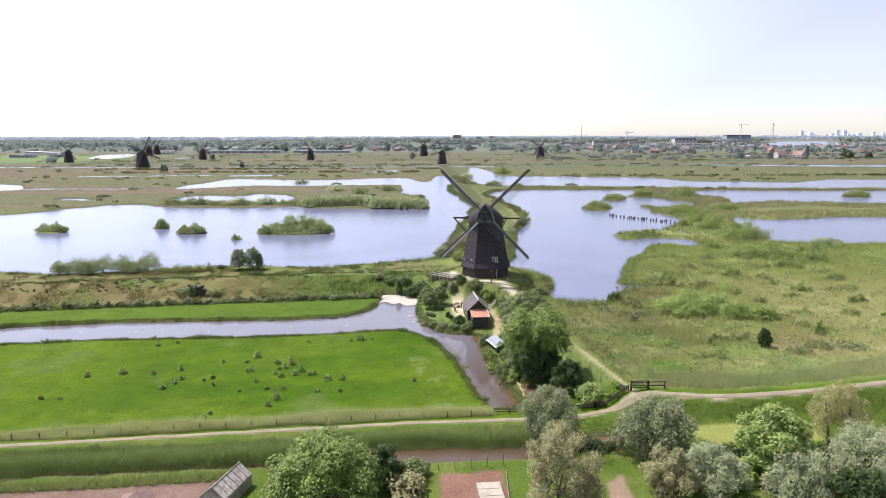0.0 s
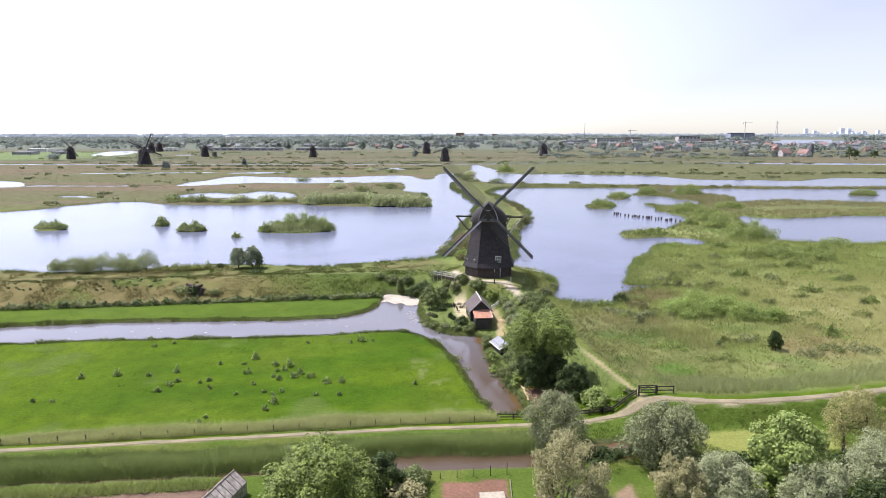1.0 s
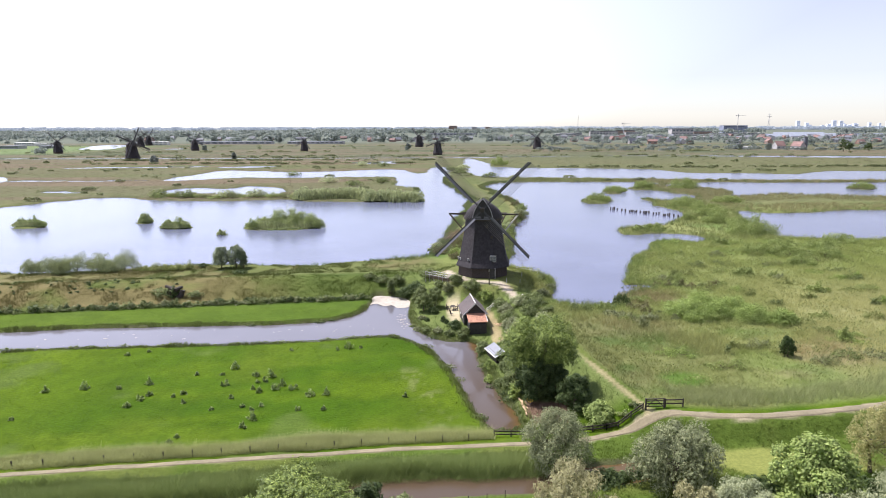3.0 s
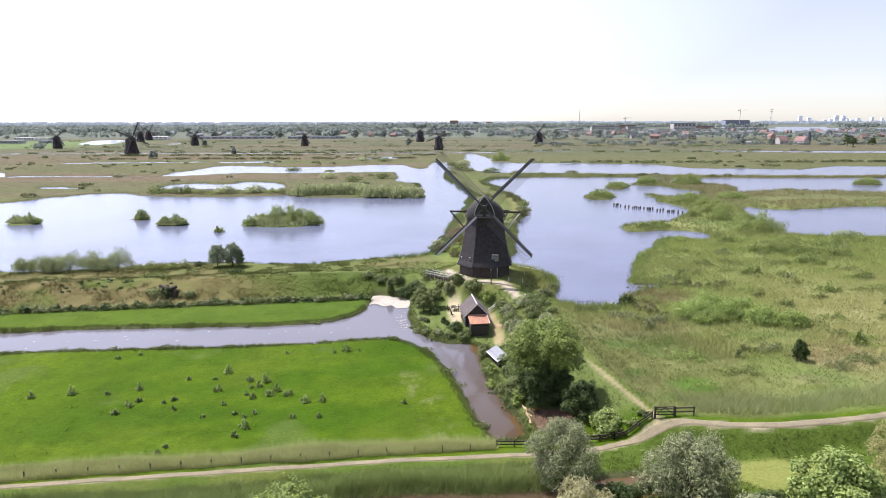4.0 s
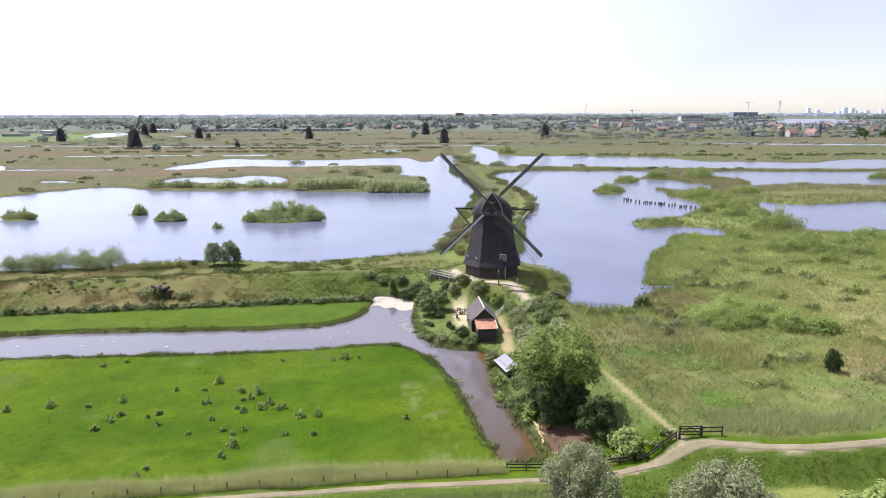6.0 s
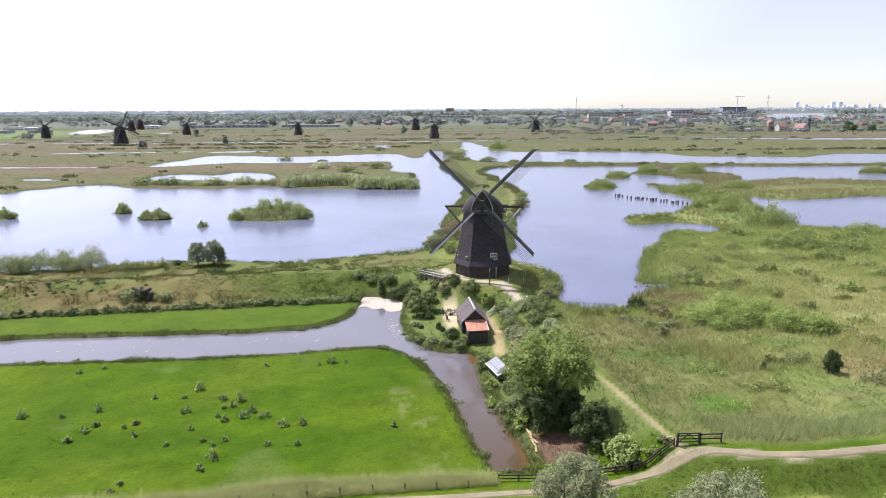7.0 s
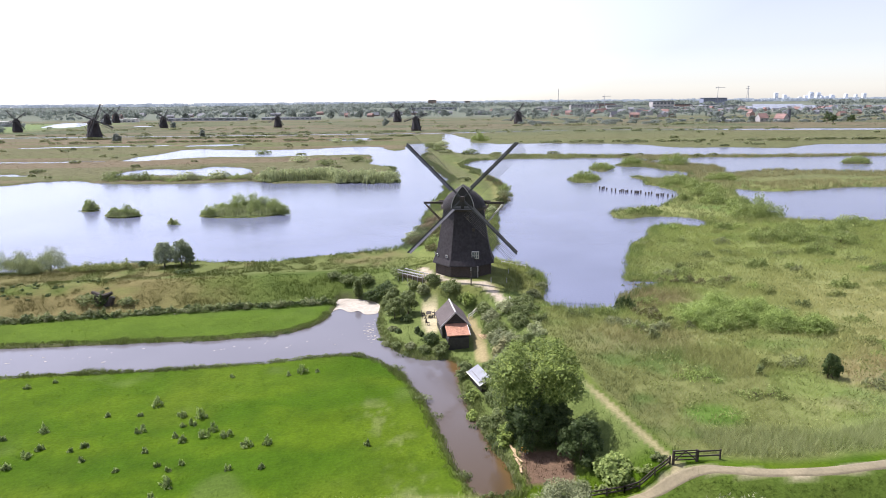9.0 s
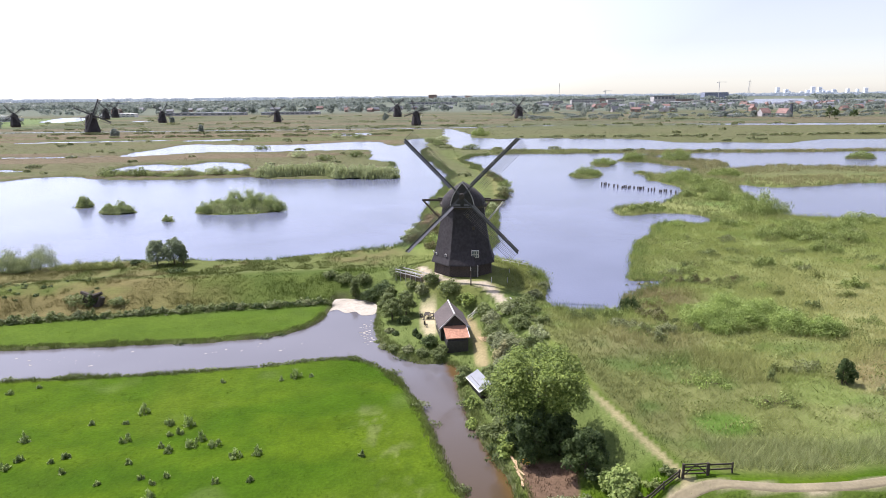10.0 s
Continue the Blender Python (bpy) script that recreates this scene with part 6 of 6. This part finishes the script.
for i in range(34):
    k = int(rng.integers(0, len(seg)))
    bx, by = ra[k] + rng.normal(0, 0.25, 2)
    if seg[k] < 20 and (by < 128):
        bush(bx, by, 0.6 + 0.4 * rng.random(), 0.5 + 0.5 * rng.random(), LEAF_MID if i % 2 else LEAF_DARK, "low sedge clump on the ditch bank", 180, 0.1, 500 + i, 1.6, name="sedge_clump", category="sedge", group="sedge clumps on the ditch bank", lobes=6)
x, y = scatter(60000, -110, 4, 118, 178)
meadow("dike_grass", "rough olive grass on the dike", "grass", x, y, lambda x, y: 0.15 + 0.45 * fnoise(x, y, 4, 29) ** 2 * 2, 4, 0.035, lambda x, y, z, d, lk, dt: (((d > -15) & (d < -11.5)) | ((lk > 0.3) & (d > -11) & (fnoise(x, y, 4, 33) > 0.42))) & (x < -9), tint=(0.95, 1.0, 0.8), spread=0.35)
x, y = scatter(9000, -9, 27, 78, 165)
meadow("garden_grass", "rough grass and herbs round the garden and mound", "grass", x, y, lambda x, y: 0.2 + 0.6 * fnoise(x, y, 3, 35), 5, 0.03,
       lambda x, y, z, d, lk, dt: (dt > 0.2) & (lk > 0.2) & (x > np.interp(y, [78, 85, 95, 104, 112, 118, 140], [8.5, 7.5, 5.5, 4, 0, -4, -9])) & (line_dist(x, y, RIDGE) > 1.2) & (np.hypot(x - 11, y - 143) > 9.5) & (np.abs(x - 3.4) + 0.3 * np.abs(y - 127) > 3.6) & ((np.hypot(x + 0.5, y - 121) > 5) | (rng.random(len(x)) < 0.25)) & (np.abs(x - 10.3) > 1.2), tint=(0.95, 1, 0.9), spread=0.35)
x, y = fan(42000, 270, 1000, 0.85)
meadow("far_reeds", "olive and brown reed land with scattered tufts", "reeds", x, y, lambda x, y: 0.25 + 0.5 * fnoise(x, y, 30, 37), 3, lambda x, y: y / 4200, lambda x, y, z, d, lk, dt: (lk > 0.6), tint=(0.74, 0.73, 0.72), spread=1.2)
# rows of maize at the plot's edge
rows = []
for r in range(3):
    for i in range(150):
        px = -76 + i * 0.35
        rows.append((px, 58.0 + (px + 47.5) * 0.087 + r * 0.62))
rows = np.array(rows) + rng.normal(0, 0.06, (450, 2))
meadow("maize_rows", "rows of young green maize beside a bare plot", "maize", rows[:, 0], rows[:, 1], 1.0, 16, 0.032, lambda x, y, z, d, lk, dt: dt > 0.1, add=(0.3, 0.36, 0.11), spread=0.13, lean=0.6)
# short tufts that break up the grazed meadow and the slope below the track
x, y = scatter(16000, -95, 6, 72, 150)
meadow("meadow_tufts", "short grass tufts in the grazed meadow", "grass", x, y, lambda x, y: 0.1 + 0.2 * vnoise(x, y, 2, 63) ** 2, 4, 0.035, lambda x, y, z, d, lk, dt: (d < -15) & (dt > 0.5) & (x < np.interp(y, [78, 85, 95, 104, 112, 118], [5, 4, 2.5, 0, -3, -8])) & (y > ty(x) + 4) & (rng.random(len(x)) < 0.7), tint=(1.15, 1.1, 1.1), spread=0.3, lean=0.8)
x, y = scatter(22000, 12, 95, 55, 92)
meadow("slope_grass", "rough grass and herbs on the slope below the track", "grass", x, y, lambda x, y: 0.15 + 0.5 * fnoise(x, y, 4, 67) ** 2, 5, 0.035, lambda x, y, z, d, lk, dt: (dt > 0.3) & (y < ty(x) - 1.0) & (y > ty(x) - 13) & (d < -0.6) & (area_dist(x, y, [(28, 70.6), (31, 72.4), (37, 72.6), (46, 70.5), (48, 68), (33, 66.6)]) > 0), tint=(1.2, 1.15, 1.05), spread=0.35, lean=0.7)

# sandy track on the low bank, a strip of trodden ground
tx = np.arange(-90, 118, 0.7)
strip = []
for q in (-1.25, -1.0, -0.6, 0.0, 0.6, 1.0, 1.25):
    half = (0.36 + 0.12 * smooth(6, 24, tx)) * (1 + 0.22 * (vnoise(tx, 0 * tx + 9 * q, 3, 101) - 0.5))
    yy = np.interp(tx, [p[0] for p in TRACK], [p[1] for p in TRACK])
    yy = np.convolve(np.pad(yy, 6, mode="edge"), np.ones(13) / 13, "valid") + q * half
    zz = survey(tx, yy)[0] + (0.07 if abs(q) < 1.1 else -0.15)
    strip.append(np.stack([tx, yy, zz], 1))
sv = np.stack(strip, 1).reshape(-1, 3)
sf = np.array([(i * 7 + j, (i + 1) * 7 + j, (i + 1) * 7 + j + 1, i * 7 + j + 1) for i in range(len(tx) - 1) for j in range(6)])
tagged(new("track", mesh_np("track", sv, sf, TRODDEN, flat=False)), "sandy farm track worn smooth along the bank", "track", kind="structure")

PALE_WEED = plain("pale_weed", (0.34, 0.31, 0.26), 0.9, 0.4, 0.15)
# small pale flecks lying on the ditch surface
pads = Geo()
for i in range(40):
    px, py = -70 + 62 * rng.random(), 0
    py = np.interp(px, [-80, -66, -51, -38, -24, -12], [113, 115, 116, 117, 118.5, 121]) + rng.normal(0, 1.6)
    if ditch_dist(np.array([px]), np.array([py]))[0] < -0.8:
        w = 0.06 + 0.14 * rng.random() ** 2
        pads.box(px, py, DITCH - 0.01, w * 2.2, w, 0.025, Matrix.Identity(4))
for i in range(46):
    px, py = -6.4 + rng.normal(0, 0.6), 124.6 + rng.normal(0, 2.2)
    w = 0.07 + 0.1 * rng.random()
    if ditch_dist(np.array([px]), np.array([py]))[0] < -0.5:
        pads.box(px, py, DITCH - 0.01, w * 2.4, w, 0.025, Matrix.Identity(4))
tagged(new("pale_flecks", pads.mesh("pale_flecks", PALE_WEED)), "small pale flecks lying on the ditch", "water weed", kind="stuff")

# pale floating mat where the ditch ends
mat_ring = rounded([(-13.2, 142.4), (-6.2, 140.2), (-5.6, 134.0), (-7.9, 133.0), (-9.2, 135.0), (-10.8, 134.4), (-12.6, 136.4), (-14.4, 135.4)], 5)
part_mat = Geo().loft([[Vector((x, y, DITCH - 0.03)) for x, y in reversed(mat_ring)], [Vector((x, y, DITCH + 0.03)) for x, y in reversed(mat_ring)]][::-1])
tagged(new("duckweed_mat", part_mat.mesh("duckweed_mat", PALE_WEED)), "pale dried floating weed at the ditch end", "duckweed")

# ---- the far edge: woods, town, cranes ----
def far_belt(name, label, count, x0, x1, y0, y1, hi, seed, material=LEAF_FAR_HAZE, size=1.8, per=34, gate_fn=None, broad=1.0):
    g = np.random.default_rng(seed)
    lob = []
    while len(lob) < count:
        bx, by = g.uniform(x0, x1), g.uniform(y0, y1)
        if gate_fn and not gate_fn(bx, by):
            continue
        hgt = g.uniform(0.55, 1.0) * hi
        lob.append((bx, by, 0.4 + hgt * 0.5, hgt * g.uniform(0.55, 1.0) * broad, hgt * 0.55, hgt * 0.52))
    v, f = leaf_cloud(lob, count * per, size, seed, rough=0.15, slim=0.8, inner=0.75)
    v[:, 2] = np.maximum(v[:, 2], 0.3)
    return tagged(new(name, mesh_np(name, v, f, material)), label, "woods", kind="stuff")


off_river = lambda a, b: not (0.515 * b < a < 0.625 * b and b > 1500)
river = np.array([(0.53 * b, b, 1.3) for b in (1750, 2900)] + [(0.61 * b, b, 1.3) for b in (2900, 1750)])
tagged(new("water_river", mesh_np("water_river", river, np.array([[3, 2, 1, 0]]), LAKE_WATER)), "broad pale river beyond the far town", "river", kind="structure")
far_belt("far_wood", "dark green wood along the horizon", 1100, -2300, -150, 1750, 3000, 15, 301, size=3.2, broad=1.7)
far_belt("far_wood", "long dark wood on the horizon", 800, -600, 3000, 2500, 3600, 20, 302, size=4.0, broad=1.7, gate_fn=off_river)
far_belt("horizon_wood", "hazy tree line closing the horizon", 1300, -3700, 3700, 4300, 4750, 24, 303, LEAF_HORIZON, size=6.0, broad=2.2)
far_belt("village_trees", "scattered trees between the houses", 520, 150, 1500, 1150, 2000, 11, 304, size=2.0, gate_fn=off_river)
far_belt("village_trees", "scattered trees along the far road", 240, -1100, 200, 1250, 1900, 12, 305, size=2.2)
far_belt("marsh_shrubs", "shrubs dotted over the far marsh", 40, -520, 520, 560, 1050, 3.0, 306, LEAF_SEDGE, size=0.6, per=80, broad=1.8, gate_fn=lambda a, b: abs(a) < 0.75 * b and lake_dist(np.array([a]), np.array([b]))[0] > 3)
far_belt("river_shrubs", "green shrubs along the far river bank", 150, 150, 800, 860, 1150, 5.0, 307, LEAF_FAR_HAZE, size=0.9, per=80, broad=2.0)
for k, (ya, sl, lo, hi2) in enumerate(((703, 0.01, -420, 420), (742, 0.03, -420, 420), (596, 0.0, -300, 10), (655, 0.02, -330, 10), (535, -0.02, 90, 400), (850, 0.02, -460, 420), (1080, 0.0, -800, 700))):
    far_belt("bank_scrub", "low scrub along a far ditch bank", 46, lo, hi2, ya - 5, ya + 5, 2.4 if ya < 800 else 3.6, 320 + k, LEAF_SEDGE, size=0.55, per=90, broad=3.2)
far_belt("marsh_shrubs", "low shrubs dotted over the marsh", 70, -330, 330, 300, 560, 2.0, 308, LEAF_SEDGE, size=0.4, per=110, broad=2.2, gate_fn=lambda a, b: abs(a) < 0.72 * b and lake_dist(np.array([a]), np.array([b]))[0] > 2)


def block(x, y, L, W, hgt, wall, label, storeys=3, cols=8, roof=FAR_DARK, turn=0, name="building", category="building", group=""):
    """A flat-roofed building with window bands on the near side."""
    root = thing(name, label, category, group, pose(x, y, 0.4, 0, 0, turn))
    part("facade", Geo().box(0, 0, -1, L, W, hgt + 1), wall, root)
    part("roof", Geo().box(0, 0, hgt, L * 1.01, W * 1.01, max(0.6, hgt * 0.05)), roof, root)
    fh = hgt / storeys
    for s in range(storeys):
        for c in range(cols):
            w = L / cols * 0.62
            part("window", Geo().box(-L / 2 + (c + 0.5) * L / cols, -W / 2 - 0.05, s * fh + fh * 0.35, w, 0.2, fh * 0.45), PANE, root)
    return root


def cottage(x, y, L, W, eave, ridge, wall, roof, turn, label, group="houses of the far village"):
    root = thing("house", label, "house", group, pose(x, y, 0.4, 0, 0, turn))
    prof = [(-W / 2, -0.5), (W / 2, -0.5), (W / 2, eave), (0, ridge), (-W / 2, eave)]
    part("wall", Geo().loft([[Vector((q, -L / 2, z)) for q, z in prof], [Vector((q, L / 2, z)) for q, z in prof]]), wall, root)
    for sx in (-1, 1):
        part("roof", Geo().loft([[Vector((sx * (W / 2 + 0.4), e, eave - 0.3)), Vector((0, e, ridge + 0.1)), Vector((0, e, ridge + 0.4)), Vector((sx * (W / 2 + 0.4), e, eave))][::sx] for e in (-L / 2 - 0.3, L / 2 + 0.3)]), roof, root)
    for k in (-0.25, 0.25):
        part("window", Geo().box(k * W, -L / 2 - 0.05, eave * 0.35, W * 0.2, 0.15, eave * 0.4), PANE, root)
        part("window", Geo().box(W / 2 + 0.02, k * L, eave * 0.3, 0.12, L * 0.2, eave * 0.4), PANE, root)
        part("window", Geo().box(-W / 2 - 0.02, k * L, eave * 0.3, 0.12, L * 0.2, eave * 0.4), PANE, root)
    return root


g = random.Random(11)
for i in range(130):
    x = g.uniform(330, 1300)
    y = g.uniform(1050, 1700) + 0.12 * x
    cottage(x, y, g.uniform(9, 18), g.uniform(8, 10), g.uniform(3, 6), g.uniform(8, 10), FAR_WALL if i % 3 else FAR_BRICK, FAR_ROOF if i % 3 == 0 else FAR_DARK, g.uniform(0, 180), "village house with pitched roof among trees")
for i in range(36):
    x = g.uniform(-700, 350)
    cottage(x, g.uniform(1350, 1750), g.uniform(10, 26), g.uniform(8, 11), g.uniform(3, 5), g.uniform(7, 9), FAR_WALL if i % 2 else FAR_BRICK, FAR_DARK if i % 4 else FAR_ROOF, g.uniform(60, 120), "far house along the road")
cottage(514, 905, 16, 11, 5, 11, FAR_WALL, FAR_ROOF, 20, "white house with a red tiled roof", "")
cottage(500, 930, 14, 11, 5, 11, FAR_WALL, FAR_ROOF, 100, "white house with a red tiled roof", "")
chim = thing("chimney", "tall dark brick chimney beside red roofs", "chimney", at=pose(530, 915, 0))
part("shaft", Geo().loft([ring8(2.6, 0, 0, 10), ring8(2.2, 17, 0, 10), ring8(2.5, 17.2, 0, 10), ring8(2.5, 18, 0, 10)]), FAR_DARK, chim)
part("cap_ring", Geo().loft([ring8(2.7, 17.4, 0, 10), ring8(2.7, 17.8, 0, 10)]), FAR_BRICK, chim)
block(762, 1975, 66, 30, 22, FAR_WALL, "pale industrial hall with a dark roof", 2, 6)
block(1262, 2700, 100, 40, 30, FAR_SLATE, "grey-blue office block under construction", 8, 14, FAR_SLATE)
for x, L, hh in ((-930, 130, 11), (-1020, 40, 12)):
    block(x, 2450, L, 20, hh, FAR_SLATE, "slate blue apartment row with pale roof boxes", 4, 10, CONCRETE)
for i, (x, y, L, hh) in enumerate(((120, 3300, 40, 30), (230, 3350, 26, 22), (300, 3360, 26, 24), (560, 2100, 90, 14), (660, 2200, 60, 16), (430, 2000, 70, 10), (900, 2150, 60, 12))):
    block(x, y, L, 20, hh, FAR_WALL if i % 2 else FAR_BRICK, "far apartment block over the trees", max(2, int(hh / 4)), 9)
for x, y, L, hh in ((-369, 1240, 150, 4.5), (-215, 1250, 105, 4), (-1400, 2300, 60, 7), (-640, 1020, 30, 4), (-590, 1035, 26, 3.5), (80, 2200, 160, 8)):
    block(x, y, L, 22, hh, CONCRETE, "long low pale shed on the horizon", 1, 12, SHEET)
for x, y, L, hh in ((-1221, 2280, 46, 8), (-715, 1180, 34, 5), (-680, 1172, 22, 4), (-505, 1205, 60, 5), (620, 1500, 60, 7), (700, 1750, 90, 9), (470, 1640, 70, 8), (860, 1900, 80, 10), (1010, 2050, 90, 9), (395, 1900, 60, 9), (610, 1950, 50, 13)):
    block(x, y, L, 16, hh, WHITE if x < 0 else FAR_WALL, "pale low building among far trees", 2, 8, WHITE if x < 0 else CONCRETE, group="pale far buildings")
g2 = random.Random(5)
for i in range(22):
    x = 2640 + i * 24 + g2.uniform(-15, 15)
    hh = g2.choice((30, 34, 38, 42, 46, 58)) + g2.uniform(-4, 4)
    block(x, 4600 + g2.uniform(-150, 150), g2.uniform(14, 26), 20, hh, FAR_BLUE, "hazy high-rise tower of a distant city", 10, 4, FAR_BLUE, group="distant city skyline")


for i, (x, y, hh, r) in enumerate(((540, 845, 17, 6), (552, 850, 12, 5), (590, 870, 11, 5), (470, 900, 10, 5), (438, 920, 9, 5), (-470, 800, 9, 8), (-300, 880, 10, 4), (-255, 610, 8, 4), (-195, 655, 9, 3), (-30, 905, 11, 5))):
    tree(x, y, hh, r, LEAF_DARK if i < 3 else LEAF_FAR_HAZE, "dark far tree standing over the flat land", 900, 0.7, 0.05, 12, 340 + i, group="lone trees in the far land")
for i, (x, hh) in enumerate(((-296, 17), (-318, 15), (-228, 18), (-197, 17), (-147, 17), (-95, 15), (-49, 16), (-2, 19), (24, 17), (70, 17), (122, 16), (190, 14), (-420, 15), (-520, 17), (-610, 14), (260, 15), (330, 17))):
    tree(x, 1290 + 25 * (i % 4), hh, hh * 0.5, LEAF_FAR_HAZE, "rounded far tree along the far road", 700, 1.2, 0.05, 14, 660 + i, group="trees along the far road")
bush(7.4, 203, 3.2, 3.0, LEAF_RUST, "reddish brown bush at the water's edge", 1500, 0.2, 360, 1.2)
bush(5.0, 194, 2.4, 2.4, LEAF_RUST, "reddish brown bush at the water's edge", 1000, 0.2, 361, 1.2)


def crane(x, y, hgt, jib, turn, label):
    root = thing("tower_crane", label, "crane", at=pose(x, y, 0, 0, 0, turn))
    part("mast", Geo().beam((0, 0, 0), (0, 0, hgt), 1.4, 1.4), STEEL, root)
    part("jib", Geo().beam((-jib * 0.3, 0, hgt), (jib, 0, hgt), 1.1, 1.1), STEEL, root)
    part("counterweight", Geo().box(-jib * 0.28, 0, hgt - 3.2, 4, 2, 3), CONCRETE, root)
    part("apex", Geo().tube((0, 0, hgt), (0, 0, hgt + 7), 0.8, 0.3), STEEL, root)
    return root


crane(1255, 2650, 72, 32, 10, "slim tower crane over a building site")
crane(545, 2400, 64, 14, 80, "slim tower crane on the horizon")
crane(640, 2150, 40, 24, 20, "slim tower crane on the horizon")
mast = thing("lattice_mast", "hazy tall lattice transmission mast on the horizon", "mast", at=pose(2300, 4400, 0))
part("mast_leg", Geo().tube((-9, 0, 0), (0, 0, 110), 1.6, 0.8).tube((9, 0, 0), (0, 0, 110), 1.6, 0.8), STEEL, mast)
part("cross_arm", Geo().beam((-14, 0, 88), (14, 0, 88), 1.6, 1.6).beam((-10, 0, 100), (10, 0, 100), 1.6, 1.6), STEEL, mast)
boat = thing("moored_barge", "long white moored boat on the far river", "boat", at=pose(455, 935, 0.4, 0, 0, 4))
part("hull", Geo().box(0, 0, -0.5, 34, 5, 2.2, taper=1.03), FAR_DARK, boat)
part("cabin", Geo().box(2, 0, 1.7, 27, 4, 2.0), WHITE, boat)
